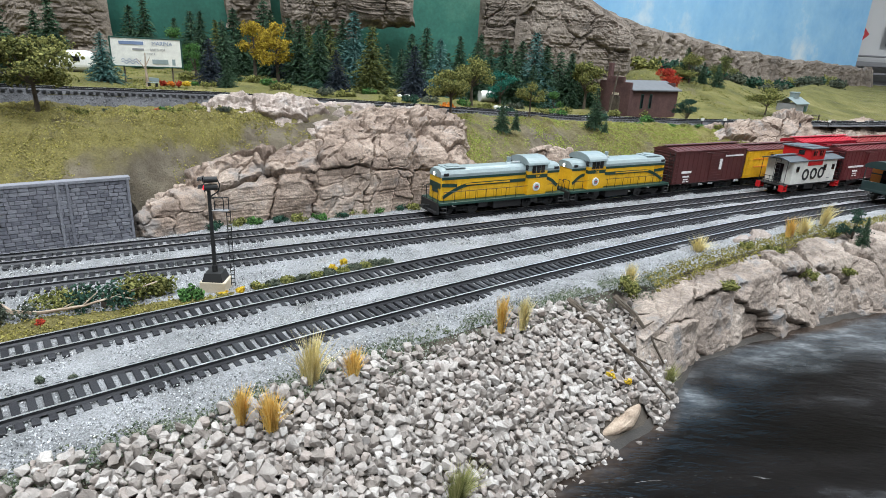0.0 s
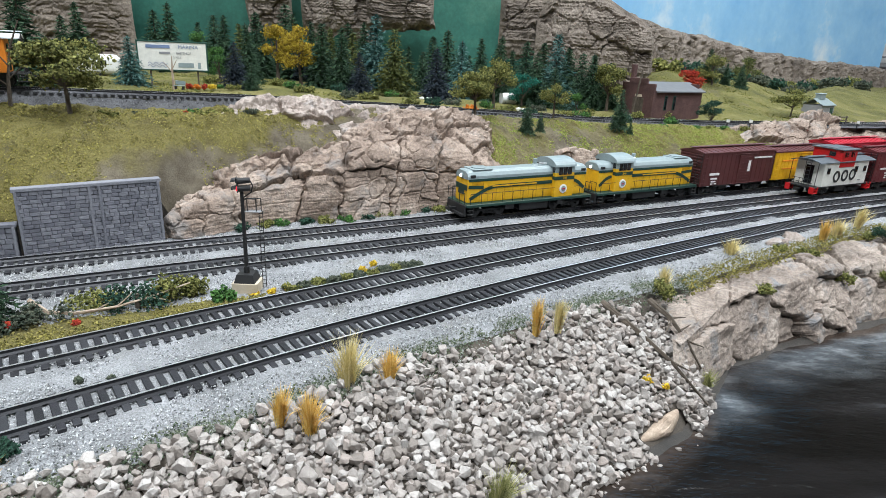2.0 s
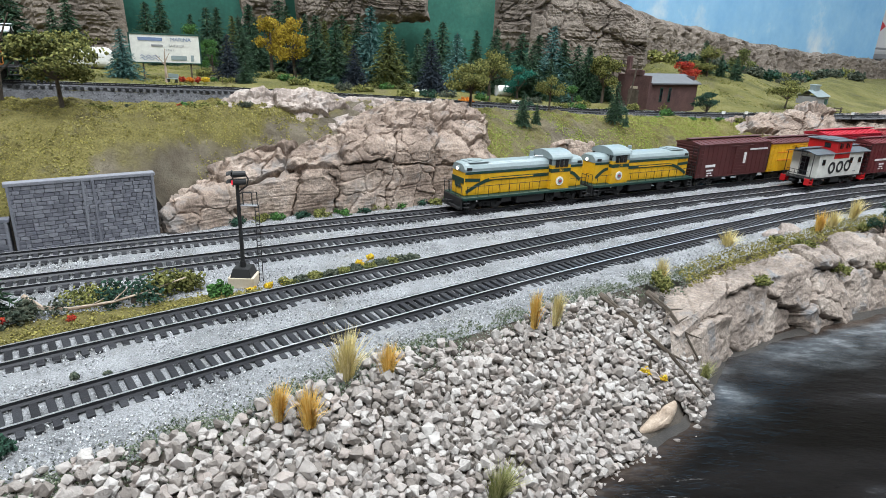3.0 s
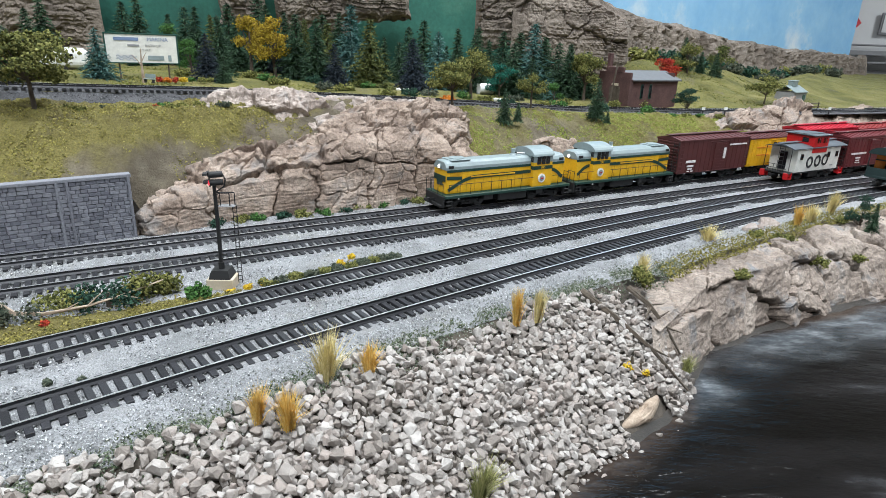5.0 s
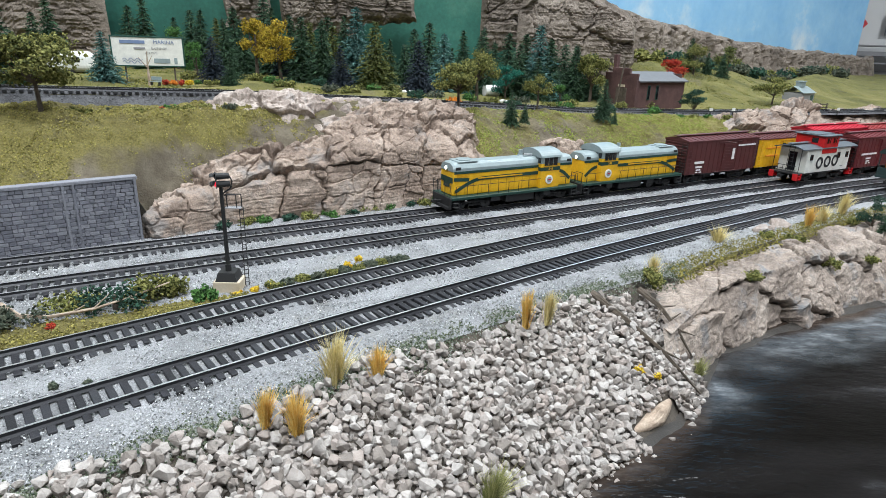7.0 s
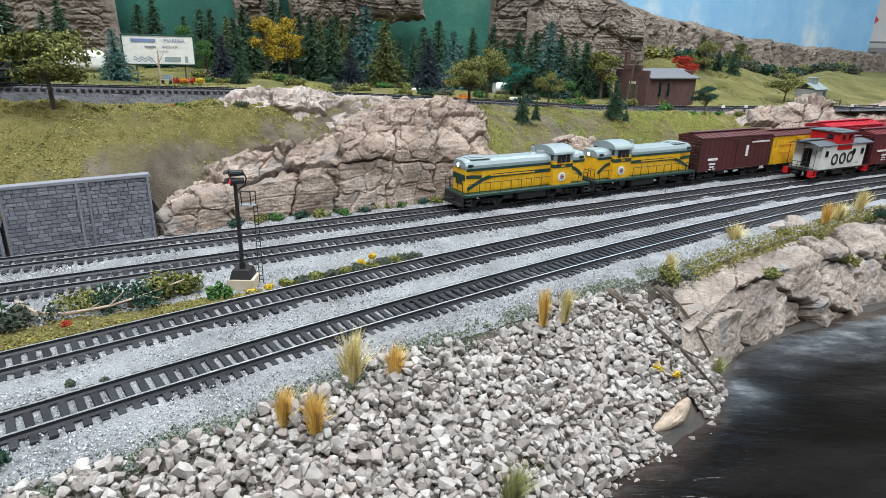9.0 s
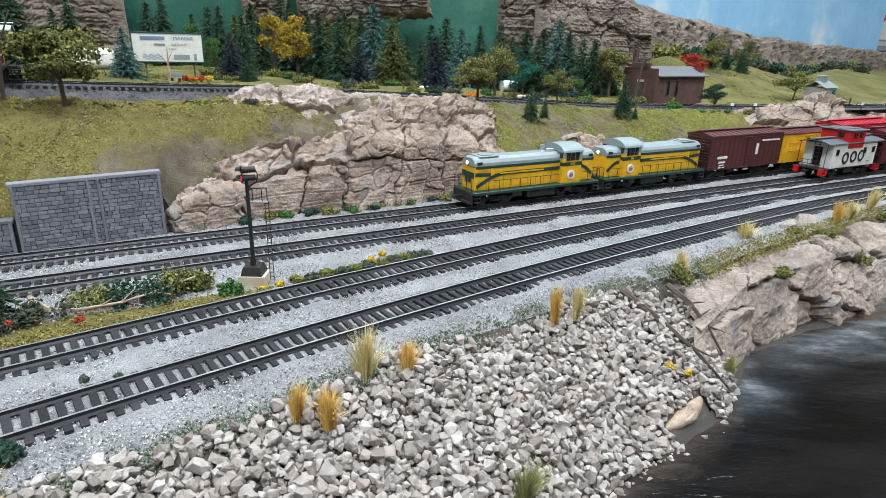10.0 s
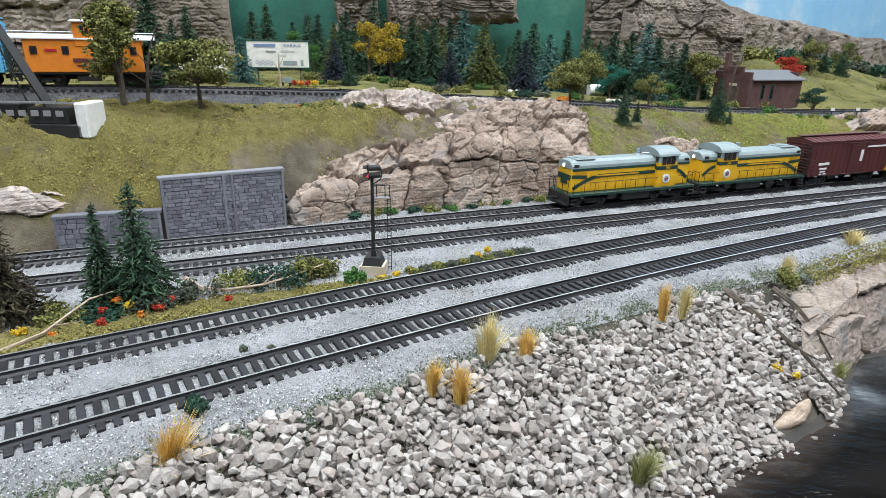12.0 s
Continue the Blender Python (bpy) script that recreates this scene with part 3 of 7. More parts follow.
# ---- block retaining walls ----
BLOCK = pieces("grey_cast_blocks", [(0.14, 0.143, 0.17), (0.18, 0.184, 0.213), (0.225, 0.23, 0.26)], 0.85, 700, 0.6)
MORTAR = plain("dark_mortar", (0.10, 0.10, 0.115), 0.95)


def block_wall(ax, ay, bx, by, z0, h, label, rows):
    ln = math.hypot(bx - ax, by - ay)
    w = thing("retaining_wall", ax, ay, z0, math.degrees(math.atan2(by - ay, bx - ax)), label, "wall", "retaining walls")
    bm = bmesh.new()
    box(bm, ln / 2, 0.003, h / 2, ln, 0.004, h)
    part("core", bm, MORTAR, w)
    bm = bmesh.new()
    box(bm, ln / 2, 0.0022, h + 0.0007, ln + 0.002, 0.0075, 0.0026, 0.0004)
    part("coping", bm, BLOCK, w)
    rh = (h - 0.0006) / rows
    shapes = {}
    rng = random.Random(5)
    for j in range(rows):
        x = 0.0
        while x < ln - 1e-4:
            wd = min(rng.choice([0.0042, 0.0054, 0.0062, 0.0030]), ln - x)
            if wd < 0.0008:
                break
            key = round(wd, 4)
            if key not in shapes:
                bm = bmesh.new()
                box(bm, 0, 0, 0, key - 0.0003, 0.0026, rh - 0.0003, 0.00018)
                me = bpy.data.meshes.new("block")
                bm.to_mesh(me)
                bm.free()
                me.materials.append(BLOCK)
                shapes[key] = me
            o = new("block", shapes[key])
            o.parent = w
            o.matrix_basis = pose(x + wd / 2, 0.0005 - rng.uniform(0, 0.0004), rh * (j + 0.5))
            x += wd
    for at in (0.001, ln * 0.49, ln * 0.56, ln - 0.001):
        bm = bmesh.new()
        box(bm, 0, 0, 0, 0.0018, 0.0018, h, 0.0003)
        o = part("rib", bm, BLOCK, w)
        o.matrix_basis = pose(at, -0.0008, h / 2)
    return w


block_wall(-0.276, 0.374, -0.204, 0.424, -0.004, 0.0455, "tall grey block retaining wall with a flat coping", 16)
block_wall(-0.338, 0.344, -0.2775, 0.3725, -0.004, 0.0225, "low grey block retaining wall beside the taller one", 6)
# ---- rolling stock ----
BLACK = plain("black_underframe", (0.015, 0.015, 0.016), 0.6)
DARKGREEN = plain("dark_green_paint", (0.012, 0.045, 0.035), 0.4)
YELLOW = plain("yellow_paint", (0.72, 0.40, 0.015), 0.38)
PALEGREY = plain("pale_grey_paint", (0.25, 0.305, 0.315), 0.38)
CREAM = plain("off_white_paint", (0.72, 0.71, 0.66), 0.42)
CABRED = plain("bright_red_paint", (0.50, 0.012, 0.015), 0.4)
CARRED = plain("crimson_paint", (0.42, 0.018, 0.035), 0.38)
MAROON = plain("maroon_paint", (0.125, 0.020, 0.024), 0.45)
OXIDE = plain("oxide_brown_paint", (0.085, 0.022, 0.022), 0.5)
OXRED = plain("oxide_red_paint", (0.24, 0.028, 0.028), 0.45)
SKYBLUE = plain("sky_blue_paint", (0.13, 0.45, 0.72), 0.36)
NAVY = plain("navy_paint", (0.012, 0.045, 0.13), 0.4)
ORANGE = plain("orange_paint", (0.66, 0.20, 0.018), 0.42)
ROOFGREY = plain("dark_grey_roof", (0.085, 0.10, 0.115), 0.55)
ROOFWHITE = plain("silver_white_roof", (0.66, 0.68, 0.70), 0.35)
WHITE = plain("white_lettering", (0.75, 0.75, 0.74), 0.5)
GLASS = plain("dark_window_glass", (0.01, 0.011, 0.013), 0.08)
WHEELSTEEL = plain("wheel_steel", (0.05, 0.05, 0.05), 0.4, 0.7)
SILVER = plain("silver_pipe", (0.62, 0.63, 0.65), 0.3, 0.6)
LAMPGLOW = bpy.data.materials.new("lit_headlight")
LAMPGLOW.use_nodes = True
LAMPGLOW.node_tree.nodes["Principled BSDF"].inputs["Emission Color"].default_value = (1, 0.96, 0.85, 1)
LAMPGLOW.node_tree.nodes["Principled BSDF"].inputs["Emission Strength"].default_value = 3.0


def slab(parent, name, mat, *spec, bevel=0.0002, label=""):
    """One part from boxes given as (x, y, z, sx, sy, sz)."""
    bm = bmesh.new()
    for s in spec:
        box(bm, *s, bevel)
    return part(name, bm, mat, parent, label)


def tube(parent, name, mat, pairs, r=0.00028, seg=6, label=""):
    bm = bmesh.new()
    for a, b in pairs:
        rod(bm, a, b, r, seg=seg)
    return part(name, bm, mat, parent, label)


def disc(parent, name, mat, x, y, z, r, thick=0.0004, label=""):
    bm = bmesh.new()
    rod(bm, (x, y - thick / 2, z), (x, y + thick / 2, z), r, seg=24)
    return part(name, bm, mat, parent, label)


def words(parent, text, x, y, z, size, mat, squeeze=1.0, name="lettering", face=0):
    c = bpy.data.curves.new(name, "FONT")
    c.body, c.size, c.extrude, c.align_x, c.align_y = text, size, 0.00006, "CENTER", "CENTER"
    tmp = new(name, c)
    me = bpy.data.meshes.new_from_object(tmp.evaluated_get(bpy.context.evaluated_depsgraph_get()))
    bpy.data.objects.remove(tmp)
    me.materials.clear()
    me.materials.append(mat)
    o = new(name, me)
    o.parent = parent
    o.matrix_basis = pose(x, y, z, 90, 0, face) @ Matrix.Diagonal((squeeze, 1, 1, 1))
    return o


def truck(parent, x, wheelbase=0.020, frame=BLACK, r=0.0050):
    """A two-axle bogie: side frames with journals and springs, bolster, four wheels."""
    t = slab(parent, "truck", frame, (x, 0, r + 0.0014, 0.005, 0.020, 0.002), (x, 0, r + 0.003, 0.007, 0.010, 0.002))
    for sy in (-1, 1):
        y = sy * 0.0112
        bm = bmesh.new()
        box(bm, x, y, r + 0.0012, wheelbase + 0.006, 0.0014, 0.0020, 0.0003)
        box(bm, x, y, r - 0.0012, wheelbase * 0.45, 0.0014, 0.0022, 0.0003)
        for k in (-1, 1):
            box(bm, x + k * wheelbase / 2, y * 1.02, r, 0.0034, 0.0020, 0.0034, 0.0004)
            rod(bm, (x + k * 0.0022, y * 1.05, r - 0.002), (x + k * 0.0022, y * 1.05, r + 0.001), 0.0008, seg=6)
        part("side_frame", bm, frame, t)
    for k in (-1, 1):
        for sy in (-1, 1):
            bm = bmesh.new()
            xx = x + k * wheelbase / 2
            rod(bm, (xx, sy * 0.0072, r), (xx, sy * 0.0092, r), r, seg=20)
            rod(bm, (xx, sy * 0.0068, r), (xx, sy * 0.0074, r), r * 1.12, seg=20)
            part("wheel", bm, WHEELSTEEL, t)
    return t


def coupler(parent, x, sx):
    slab(parent, "coupler", BLACK, (x + sx * 0.003, 0, 0.0078, 0.007, 0.0018, 0.0022), (x + sx * 0.0068, 0.0006, 0.0078, 0.0026, 0.0034, 0.0034))


def run(line, zline, x0, lengths, gap=0.004):
    """Places of coupled cars along a line, from x0 to the right: (x, y, z, turn) of each middle."""
    xs = np.linspace(x0, x0 + 1.3, 2600)
    ys = line(xs)
    s = np.concatenate([[0], np.cumsum(np.hypot(np.diff(xs), np.diff(ys)))])
    out, at = [], 0.0
    for ln in lengths:
        a, m, b = (float(np.interp(at + q * ln, s, xs)) for q in (0.15, 0.5, 0.85))
        ya, ym, yb = (float(line(np.array(q))) for q in (a, m, b))
        out.append((m, ym, float(zline(np.array(m))), math.degrees(math.atan2(yb - ya, b - a))))
        at += ln + gap
    return out


def boxcar(place, ln, paint, roof, label, h=0.036, door=0.0, door_w=0.020, open_door=False, ribs=True, marks=(), ends=None, emblem=None):
    """A house car: body, ribbed ends, panelled roof with running board, doors, ladders, brake wheel, trucks."""
    x, y, z, turn = place
    car = thing("boxcar", x, y, z, turn, label, "boxcar", "freight cars")
    w, z0 = 0.0325, 0.0105
    if open_door:
        g = door_w / 2
        slab(car, "body", paint, ((-ln / 2 + door - g) / 2, 0, z0 + h / 2, ln / 2 + door - g, w, h), ((ln / 2 + door + g) / 2, 0, z0 + h / 2, ln / 2 - door - g, w, h),
             (door, 0, z0 + 0.0012, door_w, w, 0.0024), (door, 0, z0 + h - 0.0012, door_w, w, 0.0024), bevel=0.00015)
        slab(car, "interior", BLACK, (door, w * 0.3, z0 + h / 2, door_w, 0.001, h - 0.005))
        dx = door + door_w
    else:
        slab(car, "body", paint, (0, 0, z0 + h / 2, ln, w, h), bevel=0.0004)
        dx = door
    bm = bmesh.new()
    box(bm, dx, -w / 2 - 0.0005, z0 + h / 2 - 0.001, door_w, 0.0011, h - 0.005, 0.0002)
    leaf = part("door", bm, paint, car)
    if ribs:
        for k in range(9):
            slab(leaf, "rib", paint, (dx, -w / 2 - 0.0011, z0 + 0.004 + k * (h - 0.010) / 8, door_w - 0.002, 0.0005, 0.0009), bevel=0)
    slab(car, "door_rail", paint, (dx, -w / 2 - 0.0008, z0 + h - 0.0022, door_w * 2, 0.0008, 0.0008), (dx, -w / 2 - 0.0008, z0 + 0.0008, door_w * 2, 0.0010, 0.0008))
    for k in range(-7, 8):
        if abs(k * ln / 15.5 - dx) > door_w * 0.6 and not (open_door and abs(k * ln / 15.5 - door) < door_w * 0.6):
            slab(car, "side_seam", paint, (k * ln / 15.5, -w / 2 - 0.00005, z0 + h / 2, 0.00045, 0.0005, h - 0.002), bevel=0)
    for s in (-1, 1):
        bm = bmesh.new()
        for k in range(11):
            box(bm, s * (ln / 2 + 0.0003), 0, z0 + 0.0025 + k * (h - 0.005) / 10, 0.0012, w - 0.003, 0.0016, 0.0004)
        part("end_ribs", bm, ends or paint, car)
        tube(car, "ladder", BLACK if ends is None else ends, [((s * (ln / 2 + 0.0014), -w / 2 + 0.001 + 0.0065 * (q % 2), z0 + 0.002 + 0 * q), (s * (ln / 2 + 0.0014), -w / 2 + 0.001 + 0.0065 * (q % 2), z0 + h - 0.001)) for q in (0, 1)]
             + [((s * (ln / 2 + 0.0014), -w / 2 + 0.001, z0 + 0.004 + k * 0.0045), (s * (ln / 2 + 0.0014), -w / 2 + 0.0075, z0 + 0.004 + k * 0.0045)) for k in range(7)], 0.0003)
        tube(car, "side_grab_irons", paint, [((s * (ln / 2 - 0.0055), -w / 2 - 0.0008, z0 + 0.004 + k * 0.0045), (s * (ln / 2 - 0.0005), -w / 2 - 0.0008, z0 + 0.004 + k * 0.0045)) for k in range(7)], 0.00028)
        truck(car, s * (ln / 2 - 0.022))
        coupler(car, s * ln / 2, s)
    bm = bmesh.new()
    rv = [bm.verts.new((xx, yy, zz)) for xx in (-ln / 2 - 0.0008, ln / 2 + 0.0008) for yy, zz in ((-w / 2 - 0.0006, z0 + h - 0.0004), (-w / 2 - 0.0006, z0 + h + 0.0008), (0, z0 + h + 0.0040), (w / 2 + 0.0006, z0 + h + 0.0008), (w / 2 + 0.0006, z0 + h - 0.0004))]
    for i in range(5):
        bm.faces.new((rv[i], rv[(i + 1) % 5], rv[5 + (i + 1) % 5], rv[5 + i]))
    bm.faces.new(rv[:5])
    bm.faces.new(rv[:4:-1])
    bmesh.ops.recalc_face_normals(bm, faces=bm.faces)
    top = part("roof", bm, roof, car)
    seam = None
    for k in range(-6, 7):
        for s in (-1, 1):
            if seam is None:
                bm = bmesh.new()
                box(bm, 0, 0, 0, 0.0009, w / 2, 0.0006)
                o = part("roof_rib", bm, roof, top)
                seam = o.data
            else:
                o = new("roof_rib", seam)
                o.parent = top
            o.matrix_basis = pose(k * ln / 13, s * w / 4, z0 + h + 0.0026, -s * 10.9)
    slab(car, "running_board", roof, (0, 0, z0 + h + 0.0052, ln + 0.006, 0.0062, 0.0008))
    bm = bmesh.new()
    rod(bm, (-ln / 2 - 0.003, 0.006, z0 + h * 0.72), (-ln / 2 - 0.0034, 0.006, z0 + h * 0.72), 0.0028, seg=12)
    part("brake_wheel", bm, BLACK, car)
    slab(car, "underframe", BLACK, (0, 0, z0 - 0.0012, ln - 0.008, 0.010, 0.0024), (-0.012, -0.006, z0 - 0.004, 0.012, 0.006, 0.005), (0.014, 0.004, z0 - 0.0035, 0.009, 0.006, 0.004), (0, -w / 2 + 0.001, z0 - 0.0004, ln - 0.05, 0.001, 0.0018))
    for mx, mz, mw, mh, mat in marks:
        slab(car, "lettering_bar", mat, (mx * ln, -w / 2 - 0.0002 - (0.0008 if abs(mx * ln - dx) < door_w / 2 else 0), z0 + mz * h, mw * ln, 0.0008, mh * h), bevel=0)
    if emblem:
        ex, ez, er, mat, inner = emblem
        disc(car, "emblem", mat, ex * ln, -w / 2 - 0.0003, z0 + ez * h, er, 0.0010)
        if inner:
            disc(car, "emblem_centre", inner, ex * ln, -w / 2 - 0.0006, z0 + ez * h, er * 0.66, 0.0010)
    return car


def data_bars(x, z, mat=WHITE):
    """Small print as rows of plain bars."""
    return ((x, z, 0.085, 0.05, mat), (x, z - 0.09, 0.06, 0.04, mat), (x - 0.02, z - 0.16, 0.03, 0.03, mat), (x + 0.03, z - 0.16, 0.03, 0.03, mat))


def caboose(place, ln, paint, roof, top_paint, top_roof, label, cupola, windows, marks=(), rings=(), h=0.027, steps=BLACK):
    x, y, z, turn = place
    car = thing("caboose", x, y, z, turn, label, "caboose", "freight cars")
    w, z0 = 0.0325, 0.0115
    bl = ln - 0.024
    slab(car, "body", paint, (0, 0, z0 + h / 2, bl, w, h), bevel=0.0005)
    bm = bmesh.new()
    n = 8
    for s in (0, 1):
        for k in range(n + 1):
            a = -1 + 2 * k / n
            bm.verts.new(((s - 0.5) * (ln - 0.002), a * (w / 2 + 0.0014), z0 + h + 0.0005 + 0.0034 * (1 - a * a)))
    bm.verts.ensure_lookup_table()
    for k in range(n):
        bm.faces.new([bm.verts[i] for i in (k, k + 1, n + 2 + k, n + 1 + k)])
    r = bmesh.ops.extrude_face_region(bm, geom=list(bm.faces))
    bmesh.ops.translate(bm, vec=(0, 0, -0.0009), verts=[v for v in r["geom"] if isinstance(v, bmesh.types.BMVert)])
    bmesh.ops.recalc_face_normals(bm, faces=bm.faces)
    part("roof", bm, roof, car)
    slab(car, "running_board", roof, (-ln / 4 + cupola / 2 - 0.008, 0, z0 + h + 0.0055, ln / 2 + cupola - 0.016, 0.006, 0.0007))
    slab(car, "running_board", roof, (ln / 4 + cupola / 2 + 0.008, 0, z0 + h + 0.0055, ln / 2 - cupola - 0.016, 0.006, 0.0007))
    cw, ch = 0.029, 0.0135
    cup = slab(car, "cupola", top_paint, (cupola, 0, z0 + h + ch / 2 - 0.003, cw, w + 0.0012, ch + 0.006), bevel=0.0004)
    slab(cup, "cupola_roof", top_roof, (cupola, 0, z0 + h + ch + 0.0006, cw + 0.004, w + 0.005, 0.0014), (cupola, 0, z0 + h + ch + 0.0016, cw + 0.003, w * 0.6, 0.001), bevel=0.0004)
    for dx in (-0.006, 0.006):
        slab(cup, "window", GLASS, (cupola + dx, -w / 2 - 0.0007, z0 + h + ch * 0.62, 0.0060, 0.0006, 0.0055), bevel=0)
        slab(cup, "window_post", top_paint, (cupola + dx, -w / 2 - 0.0010, z0 + h + ch * 0.62, 0.0006, 0.0006, 0.0055), bevel=0)
    for s in (-1, 1):
        slab(cup, "end_window", GLASS, (cupola + s * (cw / 2 + 0.0001), -0.006, z0 + h + ch * 0.62, 0.0006, 0.007, 0.005), bevel=0)
    for wx in windows:
        f = slab(car, "window", BLACK, (wx * bl, -w / 2 - 0.0002, z0 + h * 0.66, 0.0052, 0.0008, 0.0066), bevel=0)
        slab(f, "pane", GLASS, (wx * bl, -w / 2 - 0.0005, z0 + h * 0.66, 0.0038, 0.0006, 0.0050), bevel=0)
    for s in (-1, 1):
        ex = s * bl / 2
        slab(car, "platform", BLACK, (ex + s * 0.006, 0, z0 - 0.0006, 0.012, w, 0.0014))
        slab(car, "end_door", GLASS, (ex + s * 0.0002, 0, z0 + h * 0.45, 0.0006, 0.009, h * 0.78), bevel=0)
        for sy in (-1, 1):
            st = slab(car, "steps", steps, (ex + s * 0.009, sy * (w / 2 - 0.0025), z0 - 0.0030, 0.0072, 0.005, 0.0008), (ex + s * 0.009, sy * (w / 2 - 0.0015), z0 - 0.0066, 0.0072, 0.005, 0.0008),
                      (ex + s * 0.0055, sy * (w / 2 - 0.002), z0 - 0.0036, 0.0008, 0.006, 0.0074), (ex + s * 0.0125, sy * (w / 2 - 0.002), z0 - 0.0036, 0.0008, 0.006, 0.0074))
            tube(car, "post", BLACK, [((ex + s * 0.0105, sy * (w / 2 - 0.001), z0), (ex + s * 0.0105, sy * (w / 2 - 0.001), z0 + h))], 0.0004)
        tube(car, "end_railing", BLACK, [((ex + s * 0.0108, -w / 2 + 0.004, z0 + 0.004 + k * 0.004), (ex + s * 0.0108, w / 2 - 0.004, z0 + 0.004 + k * 0.004)) for k in range(2)] + [((ex + s * 0.0108, -0.009 + 0.006 * k, z0), (ex + s * 0.0108, -0.009 + 0.006 * k, z0 + 0.0085)) for k in range(4)], 0.0003)
        tube(car, "end_ladder", BLACK, [((ex + s * 0.0112, -0.007 + q * 0.006, z0), (ex + s * 0.0112, -0.007 + q * 0.006, z0 + h + 0.004)) for q in (0, 1)] + [((ex + s * 0.0112, -0.007, z0 + 0.004 + 0.0045 * k), (ex + s * 0.0112, -0.001, z0 + 0.004 + 0.0045 * k)) for k in range(6)], 0.0003)
        truck(car, s * (ln / 2 - 0.024), 0.017)
        coupler(car, s * (ln / 2 - 0.001), s)
    slab(car, "underframe", BLACK, (0, 0, z0 - 0.0015, bl, 0.012, 0.003), (0.0, -0.010, z0 - 0.0045, 0.018, 0.007, 0.006), (-0.012, 0.006, z0 - 0.004, 0.012, 0.006, 0.005), (0, -w / 2 + 0.0015, z0 - 0.0008, bl, 0.001, 0.0018))
    bm = bmesh.new()
    rod(bm, (cupola + 0.020, 0.006, z0 + h + 0.002), (cupola + 0.020, 0.006, z0 + h + 0.010), 0.0012)
    rod(bm, (cupola + 0.020, 0.006, z0 + h + 0.010), (cupola + 0.020, 0.006, z0 + h + 0.0116), 0.0019)
    part("stove_pipe", bm, BLACK, car)
    for mx, mz, mw, mh, mat in marks:
        slab(car, "lettering_bar", mat, (mx * bl, -w / 2 - 0.0002, z0 + mz * h, mw * bl, 0.0008, mh * h), bevel=0)
    for rx, rz, ra, rb, mat in rings:
        bm = bmesh.new()
        n = 40
        for k in range(n):
            a = 2 * math.pi * k / n
            for q in (1.0, 0.62):
                bm.verts.new((rx * bl + ra * q * math.cos(a), 0, z0 + rz * h + rb * q * math.sin(a)))
        bm.verts.ensure_lookup_table()
        for k in range(n):
            j = (k + 1) % n
            bm.faces.new([bm.verts[i] for i in (2 * k, 2 * j, 2 * j + 1, 2 * k + 1)])
        r = bmesh.ops.extrude_face_region(bm, geom=list(bm.faces))
        bmesh.ops.translate(bm, vec=(0, -0.0005, 0), verts=[v for v in r["geom"] if isinstance(v, bmesh.types.BMVert)])
        bmesh.ops.translate(bm, vec=(0, -w / 2 - 0.0001, 0), verts=bm.verts)
        bmesh.ops.recalc_face_normals(bm, faces=bm.faces)
        part("emblem_ring", bm, mat, car)
    return car


def stripe(parent, name, mat, pts, wd, y):
    """A band of paint along a curve on the side, at depth y."""
    bm = bmesh.new()
    n = len(pts)
    for k, (px, pz) in enumerate(pts):
        a, b = pts[max(k - 1, 0)], pts[min(k + 1, n - 1)]
        d = Vector((b[0] - a[0], b[1] - a[1])).normalized()
        for s in (-1, 1):
            bm.verts.new((px - d.y * s * wd / 2, y, pz + d.x * s * wd / 2))
    bm.verts.ensure_lookup_table()
    for k in range(n - 1):
        bm.faces.new([bm.verts[i] for i in (2 * k, 2 * k + 2, 2 * k + 3, 2 * k + 1)])
    r = bmesh.ops.extrude_face_region(bm, geom=list(bm.faces))
    bmesh.ops.translate(bm, vec=(0, -0.0003, 0), verts=[v for v in r["geom"] if isinstance(v, bmesh.types.BMVert)])
    bmesh.ops.recalc_face_normals(bm, faces=bm.faces)
    return part(name, bm, mat, parent)


def rounded_hood(parent, name, x0, x1, w, z0, z1, mat, top_mat, top_h):
    """A hood with a flat painted side and a rounded top of another colour."""
    hood = slab(parent, name, mat, ((x0 + x1) / 2, 0, (z0 + z1 - top_h) / 2, x1 - x0, w, z1 - top_h - z0), bevel=0.0008)
    bm = bmesh.new()
    prof = [(-w / 2 - 0.0002, z1 - top_h), (-w / 2 - 0.0002, z1 - top_h * 0.62), (-w / 2 + 0.0016, z1 - top_h * 0.25), (-w / 2 + 0.005, z1), (w / 2 - 0.005, z1), (w / 2 - 0.0016, z1 - top_h * 0.25), (w / 2 + 0.0002, z1 - top_h * 0.62), (w / 2 + 0.0002, z1 - top_h)]
    rings_ = []
    for xx, q in ((x0 - 0.0002, 0.9), (x0 + 0.0018, 1.0), (x1 - 0.0018, 1.0), (x1 + 0.0002, 0.9)):
        rings_.append([bm.verts.new((xx, yy * (q if q == 1 else 0.95), z1 - top_h + (zz - z1 + top_h) * q)) for yy, zz in prof])
    for a, b in zip(rings_[:-1], rings_[1:]):
        for i in range(len(prof)):
            j = (i + 1) % len(prof)
            bm.faces.new((a[i], a[j], b[j], b[i]))
    bm.faces.new(rings_[0])
    bm.faces.new(rings_[-1][::-1])
    bmesh.ops.recalc_face_normals(bm, faces=bm.faces)
    part("hood_top", bm, top_mat, hood, "pale grey rounded hood top")
    return hood


